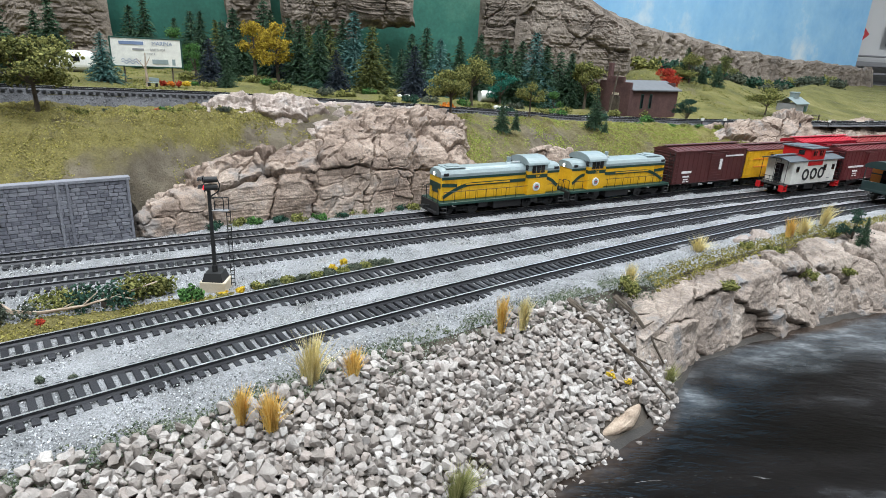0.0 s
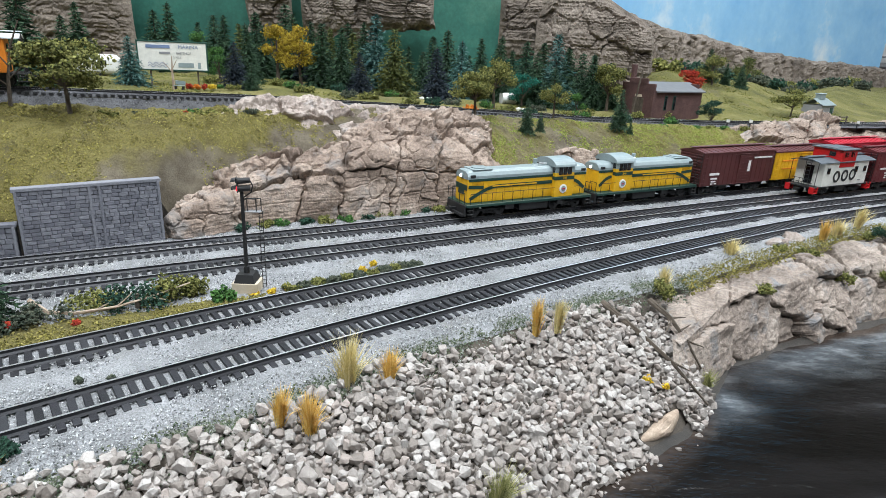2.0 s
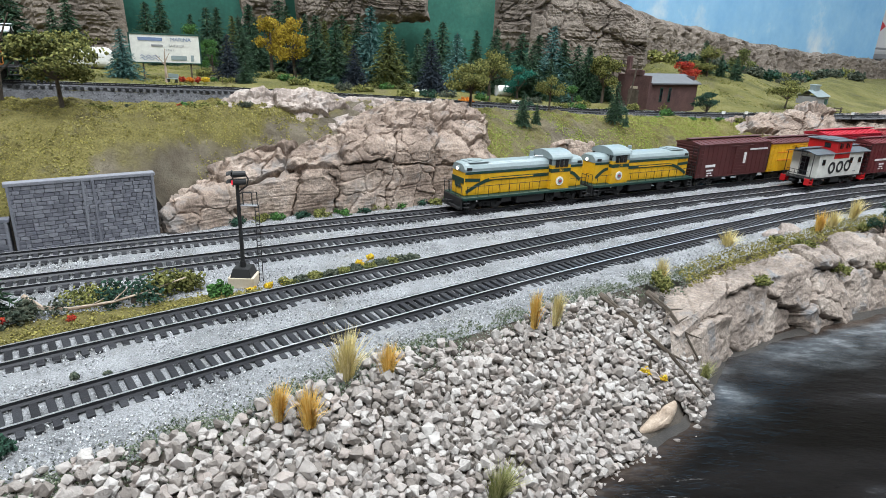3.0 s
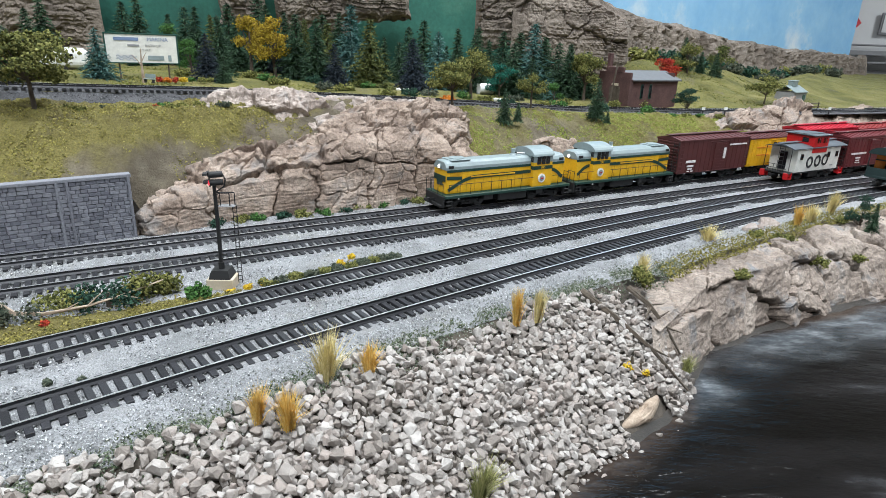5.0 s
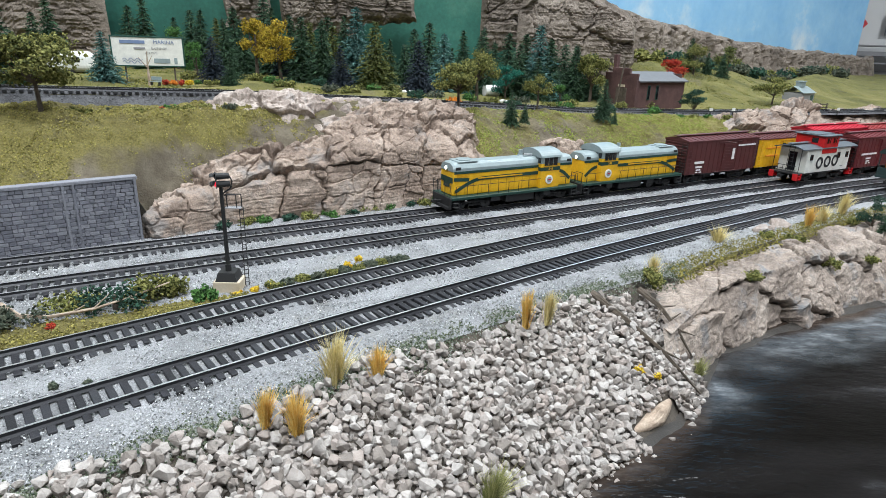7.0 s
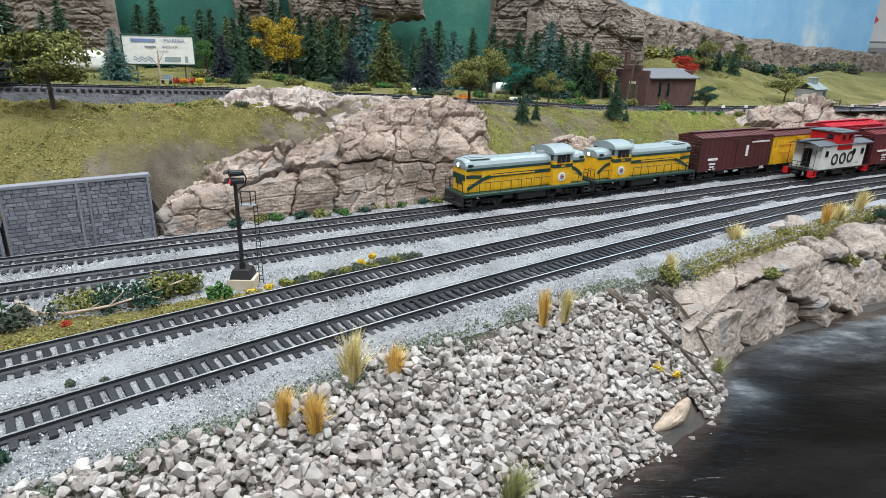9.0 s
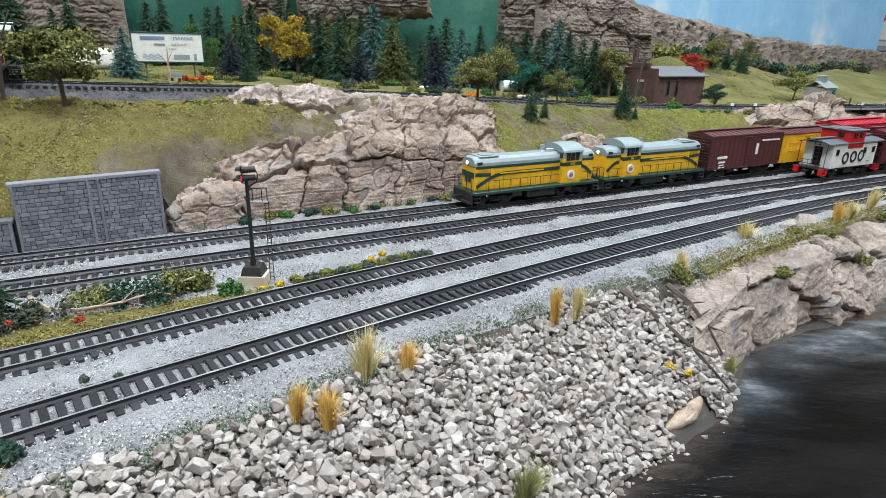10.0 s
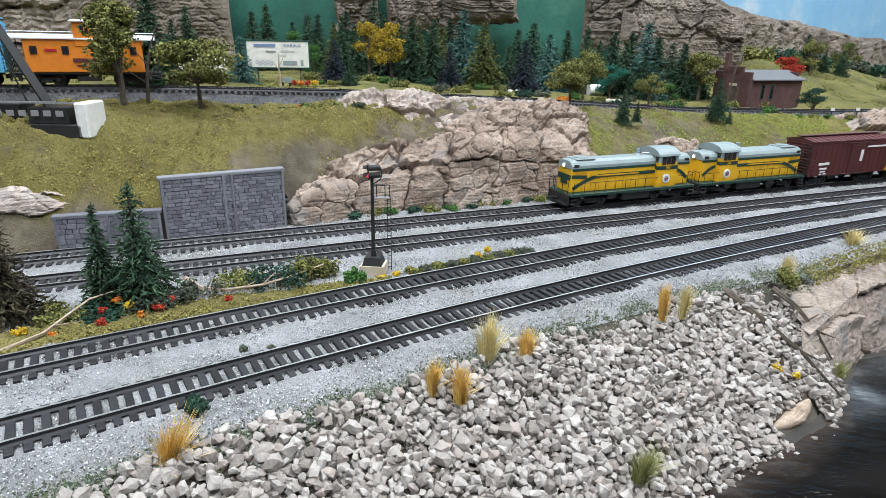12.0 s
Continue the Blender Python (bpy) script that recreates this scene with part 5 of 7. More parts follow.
def joined(name, places, kinds, mat, label, category, seed):
    """Many small pieces as one mesh. places: rows of x, y, z, size."""
    g = np.random.RandomState(seed)
    p = np.asarray(places, float)
    pick = g.randint(len(kinds), size=len(p))
    vs, fs, at = [], [], 0
    for k, (v, fc) in enumerate(kinds):
        q = p[pick == k]
        if not len(q):
            continue
        w = g.normal(size=(len(q), 4))
        w /= np.linalg.norm(w, axis=1, keepdims=True)
        a, b, c, d = w.T
        rot = np.stack([1 - 2 * (c * c + d * d), 2 * (b * c - a * d), 2 * (b * d + a * c), 2 * (b * c + a * d), 1 - 2 * (b * b + d * d), 2 * (c * d - a * b), 2 * (b * d - a * c), 2 * (c * d + a * b), 1 - 2 * (b * b + c * c)], 1).reshape(-1, 3, 3)
        vs.append((np.einsum("nij,mj->nmi", rot, v) * q[:, 3, None, None] + q[:, None, :3]).reshape(-1, 3))
        idx = np.array(fc)
        fs.append((idx[None] + (at + np.arange(len(q)) * len(v))[:, None, None]).reshape(-1, 3))
        at += len(q) * len(v)
    vs, fs = np.concatenate(vs), np.concatenate(fs)
    me = bpy.data.meshes.new(name)
    me.vertices.add(len(vs))
    me.vertices.foreach_set("co", vs.ravel())
    me.loops.add(fs.size)
    me.loops.foreach_set("vertex_index", fs.ravel())
    me.polygons.add(len(fs))
    me.polygons.foreach_set("loop_start", np.arange(len(fs)) * 3)
    me.polygons.foreach_set("use_smooth", np.zeros(len(fs), bool))
    me.update(calc_edges=True)
    me.materials.append(mat)
    return tagged(new(name, me), label, category, kind="stuff")


STONES = shards(0, 4, 28, 17)
CRUMBS = shards(0, 9, 14, 7)
GRAINS = shards(0, 10, 14, 6)
rng = np.random.RandomState(7)

# broken stone on the river bank
grid = []
step = 0.0026
for layer in (0, 1):
    for ix in np.arange(-0.27, 0.175, step * (1 + 0.25 * layer)):
        for iv in np.arange(-0.008, 0.125, step * (1 + 0.25 * layer)):
            x, q = ix + rng.uniform(-0.4, 0.4) * step, iv + rng.uniform(-0.4, 0.4) * step
            y0, y1 = float(shore(x)) - 0.005, float(bank_top(x))
            y = y0 + q * 1.2
            v = (y - y0) / (y1 - y0)
            top = (1.03 if x > -0.05 else 1.10) - 0.10 * (math.sin(x * 60) * 0.5 + 0.5) - (0.12 if x > 0.13 else 0)
            if v > top or y < shore(x) - 0.013 or x > 0.166 or (x > 0.152 and v > 0.3) or (v > top - 0.10 and rng.uniform() < 0.3):
                continue
            if abs((x - 0.1245) * 0.77 + (y - 0.2685) * 0.64) < 0.020 and -0.012 < (y - 0.2685) * 0.77 - (x - 0.1245) * 0.64 < 0.004:
                continue
            size = float(np.clip(rng.lognormal(-5.97, 0.30), 0.0014, 0.0044))
            grid.append((x, y, float(bank_z(x, y)) + size * rng.uniform(0.15, 0.55) + 0.0030 * layer, size))
near = [g for g in grid[::-1] if -0.03 < g[0] < 0.08 and g[3] > 0.0029][:300]
taken = set(near)
rest = [g for g in grid if g not in taken]
riprap = thing("stone_riprap", 0, 0, 0, 0, "bank of pale broken stones along the river", "stones")
meshes = []
for v, fc in STONES:
    me = bpy.data.meshes.new("stone")
    me.from_pydata([tuple(q) for q in v], [], fc)
    me.materials.append(RIPRAP)
    meshes.append(me)
for x, y, z, s in near:
    o = new("stone", meshes[rng.randint(len(meshes))])
    o.parent = riprap
    o.matrix_basis = pose(x, y, z, *rng.uniform(0, 360, 3)) @ Matrix.Scale(s, 4)
fill = joined("stone_fill", rest, STONES, RIPRAP_FILL, "", "", 3)
fill.parent = riprap


# gravel grains of the track bed
n = 110000
x = -0.32 + 0.8 * rng.beta(1.2, 2.0, n)
a, b = bank_top(x) + 0.010, foot(x)
y = a + (b - a) * rng.uniform(0, 1, n)
spots = np.stack([x, y, -0.0034 - dip(x, y) + rng.uniform(-0.0006, 0.0005, n), rng.uniform(0.0003, 0.00085, n)], 1)
joined("gravel_grains", spots, GRAINS, GRAVEL, "loose grains of pale grey gravel between the tracks", "gravel", 5)
n = 12000
x = rng.uniform(-0.46, 0.35, n)
a = np.where(x < -0.14, rng.uniform(-1.8, 1, n), rng.uniform(-1, 1, n))
spots = np.stack([x, upper(x) + 0.021 * a, upper_z(x) - 0.0026 - np.where((a < 0) & (x < -0.14), 0.0155, 0.009) * np.clip(np.abs(a) - 0.62, 0, 2) + rng.uniform(-0.0003, 0.0004, n), rng.uniform(0.0005, 0.0012, n)], 1)
joined("cinder_grains", spots, CRUMBS, CINDERS, "loose dark cinders beside the upper track", "cinders", 6)

# turf crumbs on the hillside
n = 120000
x = rng.uniform(-0.46, 0.5, n)
y0, y1 = foot(x) + 0.004, upper(x) - 0.022
v = rng.uniform(0, 1, n)
y = y0 + (y1 - y0) * v
patch = smooth_noise(x * 34, y * 34, 12, 3) + 0.8 * smooth_noise(x * 150, y * 150, 13, 2)
keep = patch + rng.uniform(-0.3, 0.3, n) > -0.22 + soil_at(x, y) * 0.62
x, y, v = x[keep], y[keep], v[keep]
z = hill(x, y) + 0.006 * smooth_noise(x * 26, y * 26, 8) * np.clip(v * 6, 0, 1) * np.clip((1 - v) * 8, 0, 1)
size = rng.uniform(0.0005, 0.0015, len(x)) * (0.85 + 0.5 * np.clip(patch[keep], 0, 1))
lumps = 0.0070 * np.abs(smooth_noise(x * 85, y * 85, 18, 3)) + 0.0012 * smooth_noise(x * 300, y * 300, 19, 2)
spots = np.stack([x, y, z + lumps * np.clip(v * 6, 0, 1) * np.clip((1 - v) * 8, 0, 1), size], 1)
joined("turf_crumbs", spots[x < 0.05], CRUMBS, TURF, "coarse yellow-green turf on the hillside", "turf", 8)
joined("turf_crumbs_light", spots[x >= 0.05], CRUMBS, TURF_LIGHT, "bright green turf on the hillside", "turf", 9)
n = 16000
x = rng.uniform(-0.6, 0.75, n)
y = upper(x) + rng.uniform(0.022, 0.45, n)
spots = np.stack([x, y, terrace_z(x, y), rng.uniform(0.0008, 0.0022, n)], 1)
joined("meadow_crumbs", spots, CRUMBS, pieces("meadow_turf_crumbs", [(0.08, 0.09, 0.015), (0.17, 0.18, 0.035), (0.24, 0.22, 0.06)], 0.95, 1500, 0.6, True), "olive green turf on the meadow terrace", "turf", 10)
# scrub between bed and stones
n = 30000
x = rng.uniform(-0.26, 0.19, n)
y = bank_top(x) + rng.normal(0.002, 0.008, n)
keep = (smooth_noise(x * 50, y * 50, 2, 3) > rng.uniform(-0.4, 0.25, n)) & (np.abs(y - line1(x)) * 0.8 > 0.018)
x, y = x[keep], y[keep]
spots = np.stack([x, y, np.where(y > bank_top(x), -0.0054, bank_z(x, y) + 0.0012) + rng.uniform(0, 0.001, len(x)), rng.uniform(0.0004, 0.0011, len(x))], 1)
joined("scrub_crumbs", spots, CRUMBS, SCRUB_BITS, "grey-green scrub at the edge of the gravel", "scrub", 11)
# grass on the river rock's top and on the strip between the tracks
spots = []
while len(spots) < 10000:
    if rng.uniform() < 0.6:
        x = rng.uniform(0.17, 0.55)
        y = float(bank_top(x)) + rng.uniform(-0.014, 0.016)
        z = -0.0052 - max(0, float(bank_top(x)) - y) * 0.12 + rng.uniform(0, 0.0014)
    else:
        x = rng.uniform(-0.36, -0.10)
        m = float(line2(x)) + 0.0155
        wd = np.interp(x, [-0.36, -0.2, -0.12, -0.10], [0.05, 0.032, 0.012, 0.004])
        y = m + abs(rng.normal(0, 0.5)) * wd
        if y > float(line3(x)) - 0.02:
            continue
        z = -0.0024 + rng.uniform(0, 0.0012)
    spots.append((x, y, z, rng.uniform(0.0005, 0.0013)))
joined("strip_turf", spots, CRUMBS, TURF, "mossy yellow-green turf on the bank and between the tracks", "turf", 12)


def foam_mat(name, cols):
    return pieces(name, cols, 0.95, 900, 1.0, True, 0.0012)


OLIVE = foam_mat("olive_foam_leaves", [(0.06, 0.072, 0.014), (0.12, 0.13, 0.028), (0.20, 0.205, 0.05), (0.28, 0.275, 0.085)])
MIDGREEN = foam_mat("green_foam_leaves", [(0.02, 0.07, 0.012), (0.05, 0.14, 0.025), (0.09, 0.22, 0.05)])
DARKFOAM = foam_mat("dark_green_foam", [(0.006, 0.03, 0.018), (0.015, 0.06, 0.035), (0.03, 0.09, 0.055)])
GREYFOAM = foam_mat("grey_green_foam", [(0.03, 0.045, 0.03), (0.07, 0.09, 0.06), (0.12, 0.13, 0.09)])
GOLD = foam_mat("golden_foam_leaves", [(0.20, 0.13, 0.008), (0.36, 0.25, 0.015), (0.48, 0.36, 0.03)])
REDLEAF = foam_mat("red_foam_leaves", [(0.25, 0.012, 0.008), (0.42, 0.03, 0.015), (0.5, 0.07, 0.02)])
YELLOWFLOWER = foam_mat("yellow_flower_foam", [(0.55, 0.33, 0.01), (0.7, 0.48, 0.02), (0.75, 0.55, 0.05)])
ORANGEFLOWER = foam_mat("orange_flower_foam", [(0.55, 0.14, 0.01), (0.62, 0.22, 0.02)])
NEEDLE = foam_mat("dark_needles", [(0.018, 0.044, 0.026), (0.04, 0.092, 0.048), (0.066, 0.133, 0.066)])
NAVYNEEDLE = foam_mat("navy_needles", [(0.010, 0.018, 0.028), (0.022, 0.036, 0.054), (0.036, 0.052, 0.072)])
TEALNEEDLE = foam_mat("blue_green_needles", [(0.026, 0.091, 0.085), (0.065, 0.169, 0.156), (0.13, 0.247, 0.221)])
OLIVENEEDLE = foam_mat("olive_needles", [(0.045, 0.063, 0.018), (0.098, 0.12, 0.03), (0.165, 0.18, 0.045)])
BROWNNEEDLE = foam_mat("brown_needles", [(0.03, 0.026, 0.014), (0.06, 0.05, 0.026), (0.09, 0.075, 0.04)])
BARK = mottled("grey_brown_bark", [(0.3, (0.05, 0.04, 0.03)), (0.7, (0.14, 0.11, 0.085))], 150, 900, 0.95, 0.8, 0.0006)
DRIFT = mottled("pale_driftwood", [(0.3, (0.27, 0.20, 0.145)), (0.7, (0.50, 0.40, 0.315))], 160, 900, 0.9, 0.7, 0.0005)
CLUMPS = shards(0, 21, 20, 8)


def branch(bm, a, b, r0, r1):
    rod(bm, a, b, r0, r1, 6)


def foam(parent, name, mat, blobs, n, size, seed, label=""):
    """A crown of many small foam clumps round the given lobes (x, y, z, radius, height)."""
    g = np.random.RandomState(seed)
    bl = np.array(blobs)
    w = bl[:, 3] ** 2
    pick = bl[g.choice(len(bl), size=n, p=w / w.sum())]
    d = g.normal(size=(n, 3))
    d /= np.linalg.norm(d, axis=1, keepdims=True)
    q = (g.uniform(0.35, 1.0, n) * (1 + 0.25 * np.sin(d[:, 0] * 5 + seed) * np.cos(d[:, 2] * 4)))[:, None]
    at = pick[:, :3] + d * q * np.stack([pick[:, 3], pick[:, 3], pick[:, 4]], 1)
    o = joined(name, np.concatenate([at, size * g.uniform(0.5, 1.25, (n, 1))], 1), CLUMPS, mat, label, "", seed)
    o.parent = parent
    return o


def broadleaf(x, y, z, h, w, mat, label, seed, lobes=9, n=420, trunk=0.36):
    """A foam-leaved tree: tapered trunk, forking limbs and a lobed crown with gaps."""
    t = thing("broadleaf_tree", x, y, z - 0.001, 0, label, "tree", "trees")
    g = random.Random(seed)
    bm = bmesh.new()
    fork = (g.uniform(-0.03, 0.03) * h, 0, h * trunk)
    branch(bm, (0, 0, 0), fork, h * 0.034, h * 0.024)
    blobs = []
    for k in range(lobes):
        a = 2 * math.pi * k / lobes + g.uniform(-0.5, 0.5)
        up = g.uniform(trunk + 0.14, 0.95) if k else 0.95
        rr = w * 0.34 * g.uniform(0.5, 1.1) * (1.15 - 0.75 * abs(up - 0.55)) if k else 0
        p = (math.cos(a) * rr, math.sin(a) * rr, h * (up - 0.10))
        mid = (p[0] * 0.55, p[1] * 0.55, h * (trunk + 0.5 * (up - 0.10 - trunk)))
        branch(bm, fork, mid, h * 0.016, h * 0.010)
        branch(bm, mid, p, h * 0.010, h * 0.004)
        blobs.append((*p, w * g.uniform(0.18, 0.26), h * g.uniform(0.09, 0.14)))
    part("trunk", bm, BARK, t)
    foam(t, "crown", mat, blobs, int(n * 6.5), 0.35 * h * 0.025 + 0.65 * w * 0.029, seed)
    return t


def conifer_mesh(seed, full=0.2, n=1500):
    """Crown of a needle tree of height one: whorls of drooping sprays of small blades."""
    g = np.random.RandomState(seed)
    vs, fs = [], []
    tiers = 17
    for k in range(tiers):
        u = k / tiers
        zc = 0.07 + 0.91 * u
        rad = full * (1 - u) ** 0.85 * g.uniform(0.75, 1.15) + 0.012
        arms = int(7 + 12 * (1 - u))
        for j in range(arms):
            a = 2 * math.pi * j / arms + g.uniform(-0.3, 0.3)
            L = rad * g.uniform(0.65, 1.15)
            steps_ = max(3, int(11 * (1 - u)))
            for q in range(steps_):
                f = (q + 0.4) / steps_
                c = np.array([math.cos(a) * L * f, math.sin(a) * L * f, zc - 0.32 * L * f * f - 0.02 * f + g.normal(0, 0.008)])
                s = (0.052 * (1 - 0.40 * f)) * (1.1 - 0.45 * u)
                for _ in range(2):
                    d = np.array([math.cos(a), math.sin(a), -0.25]) + g.normal(0, 0.55, 3)
                    d = d / np.linalg.norm(d) * s * g.uniform(0.8, 1.7)
                    e = g.normal(0, 1, 3)
                    e = e / np.linalg.norm(e) * s * 0.5
                    i = len(vs)
                    vs += [c - d * 0.4 - e * 0.6, c - d * 0.4 + e * 0.6, c + d + e * 0.15, c + d - e * 0.15]
                    fs.append((i, i + 1, i + 2, i + 3))
    return vs, fs


CONIFER = [conifer_mesh(s, w) for s, w in ((1, 0.25), (2, 0.31), (3, 0.37))]
conifer_data = {}


def conifer(x, y, z, h, mat, label, kind=0, turn=0.0, lean=0.0, wide=0.92):
    t = thing("conifer_tree", x, y, z - 0.001, turn, label, "tree", "trees")
    key = (kind, mat.name)
    if key not in conifer_data:
        me = bpy.data.meshes.new("crown")
        me.from_pydata([tuple(v) for v in CONIFER[kind][0]], [], CONIFER[kind][1])
        me.materials.append(mat)
        conifer_data[key] = me
    o = new("crown", conifer_data[key])
    o.parent = t
    o.matrix_basis = pose(0, 0, 0, lean, 0, turn) @ Matrix.Diagonal((h * wide, h * wide, h, 1))
    bm = bmesh.new()
    rod(bm, (0, 0, 0), (0, 0, h * 0.95), h * 0.020, h * 0.004, 6)
    part("trunk", bm, BARK, t)
    return t


def stand(rows, mat, label, kinds):
    for k, (x, y, z, h) in enumerate(rows):
        conifer(x, y, float(terrace_z(np.array(x), np.array(y))), h * 1.16, mat, label, kinds[k % len(kinds)], 67 * k, wide=1.22)


stand([(-0.417, 0.95, 0, 0.091), (-0.462, 1.0, 0, 0.084), (-0.334, 0.95, 0, 0.08), (-0.273, 0.86, 0, 0.07), (-0.224, 0.72, 0, 0.032), (-0.393, 1.0, 0, 0.07), (-0.276, 0.95, 0, 0.07), (-0.173, 0.88, 0, 0.08), (-0.142, 0.86, 0, 0.077), (-0.214, 1.0, 0, 0.082)], NEEDLE, "dark green model conifer standing in the meadow", (0, 1, 0))
stand([(-0.034, 0.98, 0, 0.058), (-0.058, 1.0, 0, 0.062), (0.004, 1.02, 0, 0.091), (0.085, 0.98, 0, 0.08), (0.109, 1.0, 0, 0.074), (0.134, 1.02, 0, 0.089), (0.147, 0.98, 0, 0.075), (0.199, 1.0, 0, 0.088), (0.227, 1.02, 0, 0.082), (0.241, 1.0, 0, 0.079), (-0.136, 1.05, 0, 0.089), (-0.266, 1.05, 0, 0.105)], NEEDLE, "dark green model conifer before the painted forest", (1, 0, 2))
stand([(-0.497, 0.85, 0, 0.082), (-0.548, 0.9, 0, 0.068), (-0.395, 0.585, 0, 0.092), (0.533, 1.25, 0, 0.056), (0.570, 1.25, 0, 0.038), (0.602, 1.25, 0, 0.042), (0.06, 1.03, 0, 0.085), (0.165, 1.04, 0, 0.09), (-0.09, 1.03, 0, 0.07), (-0.31, 1.03, 0, 0.09), (0.04, 0.99, 0, 0.06)], NEEDLE, "dark green model conifer with a thin pointed top", (0, 1))
stand([(-0.25, 0.74, 0, 0.050), (-0.115, 0.84, 0, 0.051), (-0.011, 0.9, 0, 0.066), (-0.211, 0.92, 0, 0.045)], NAVYNEEDLE, "dense navy blue model spruce in the meadow", (2, 2))
stand([(-0.337, 0.665, 0, 0.048), (-0.105, 0.95, 0, 0.1), (0.026, 0.94, 0, 0.078), (0.181, 1.0, 0, 0.104)], TEALNEEDLE, "pale blue-green model spruce in the meadow", (2, 1))
stand([(-0.069, 0.86, 0, 0.083), (-0.295, 0.9, 0, 0.07), (-0.136, 0.92, 0, 0.073), (-0.174, 0.95, 0, 0.075)], OLIVENEEDLE, "olive green model fir in the meadow", (1, 0))
stand([(-0.36, 0.98, 0, 0.08), (-0.305, 0.97, 0, 0.06), (-0.24, 0.99, 0, 0.09), (-0.19, 0.97, 0, 0.07), (-0.155, 1.0, 0, 0.085), (-0.08, 0.96, 0, 0.055), (-0.02, 1.04, 0, 0.08), (0.05, 0.96, 0, 0.05), (0.095, 1.05, 0, 0.09), (0.175, 0.97, 0, 0.06), (0.21, 1.05, 0, 0.085), (0.255, 1.06, 0, 0.08), (0.28, 1.04, 0, 0.07)], NEEDLE, "dark green model conifer in the second row", (1, 2, 0))
conifer(0.096, 0.678, 0.056, 0.040, NEEDLE, "small dark conifer on the grassy brow", 1)
conifer(0.112, 0.682, 0.058, 0.024, NEEDLE, "tiny dark conifer on the grassy brow", 1)
conifer(0.225, 0.765, 0.055, 0.052, NEEDLE, "dark conifer beside the brick house", 1)
conifer(0.234, 0.745, 0.052, 0.018, NEEDLE, "tiny dark conifer below the upper track", 1)
conifer(-0.2285, 0.268, -0.004, 0.074, NEEDLE, "dark green conifer among flowers between the tracks", 2)
conifer(-0.2465, 0.262, -0.004, 0.062, NEEDLE, "slim dark conifer among flowers between the tracks", 0)
conifer(-0.284, 0.238, -0.004, 0.070, BROWNNEEDLE, "brownish conifer standing between the tracks", 2)
conifer(0.396, 0.482, -0.010, 0.034, NEEDLE, "small dark conifer on the river bank", 0)
broadleaf(0.402, 0.505, -0.010, 0.036, 0.026, DARKFOAM, "dense dark green bush tree on the river bank", 61, 8, 260, 0.15)

broadleaf(-0.285, 0.463, float(hill(np.array(-0.285), np.array(0.463))), 0.062, 0.064, OLIVE, "spreading olive green tree on the hill brow", 3, 11, 520, 0.40)
broadleaf(-0.342, 0.447, float(hill(np.array(-0.342), np.array(0.447))) + 0.001, 0.088, 0.052, OLIVE, "tall olive green tree on the grassy hillside", 5, 14, 620, 0.30)
broadleaf(0.037, 0.683, 0.070, 0.053, 0.058, OLIVE, "rounded olive green tree beside the rock ledge", 7, 11, 520, 0.40)
broadleaf(0.072, 0.86, 0.066, 0.072, 0.056, OLIVE, "olive green tree behind the upper track", 8, 10, 420, 0.38)
broadleaf(0.137, 0.745, 0.068, 0.042, 0.038, OLIVE, "small olive tree on the grassy brow", 9, 9, 320, 0.45)
broadleaf(0.264, 0.98, 0.055, 0.082, 0.060, OLIVE, "dull green tree near the brick house", 10, 10, 420, 0.35)
broadleaf(-0.242, 0.90, 0.086, 0.085, 0.045, GOLD, "golden yellow autumn tree in the meadow", 12, 8, 360, 0.35)
broadleaf(-0.204, 0.88, 0.084, 0.084, 0.060, GOLD, "golden yellow tree with drooping crown", 13, 10, 440, 0.30)
broadleaf(-0.373, 0.95, 0.090, 0.065, 0.045, MIDGREEN, "bright green leafy tree in the meadow", 14, 8, 320, 0.25)
broadleaf(-0.310, 0.85, 0.088, 0.048, 0.036, MIDGREEN, "bright green rounded tree beside the billboard", 15, 8, 320, 0.18)
broadleaf(0.123, 0.95, 0.063, 0.052, 0.050, foam_mat("teal_foam_leaves", [(0.008, 0.10, 0.07), (0.015, 0.16, 0.11)]), "teal green bushy tree in the meadow", 16, 8, 320, 0.2)
broadleaf(0.190, 0.86, 0.058, 0.036, 0.026, MIDGREEN, "small bright green tree beside the track", 17, 6, 200, 0.3)
broadleaf(0.425, 1.06, 0.06, 0.072, 0.060, REDLEAF, "bright red autumn tree behind the brick house", 18, 9, 360, 0.35)
broadleaf(0.412, 0.925, 0.052, 0.036, 0.042, DARKFOAM, "rounded dark green bush tree by the track", 19, 9, 320, 0.12)
broadleaf(0.62, 1.08, 0.055, 0.05, 0.07, OLIVE, "sparse olive shrub tree near the shed", 20, 9, 240, 0.3)
broadleaf(0.53, 1.22, 0.09, 0.07, 0.06, OLIVE, "dull green tree on the far hillside", 24, 9, 240, 0.3)
broadleaf(0.66, 1.35, 0.08, 0.08, 0.06, OLIVENEEDLE, "dull green tree below the far ridge", 25, 9, 240, 0.3)


def bush(x, y, z, w, h, mat, label, seed, n=140, size=None, category="bush"):
    b = thing("bush", x, y, z, 0, label, category, "bushes")
    g = random.Random(seed)
    blobs = [(g.uniform(-0.35, 0.35) * w, g.uniform(-0.3, 0.3) * w, h * g.uniform(0.25, 0.55), w * g.uniform(0.2, 0.3), h * 0.42) for _ in range(6)]
    foam(b, "foliage", mat, blobs, int(n * 4), (size or 0.0016) * 0.85, seed)
    bm = bmesh.new()
    rod(bm, (0, 0, -0.0005), (0, 0, h * 0.5), w * 0.05, w * 0.03, 6)
    part("stem", bm, BARK, b)
    return b


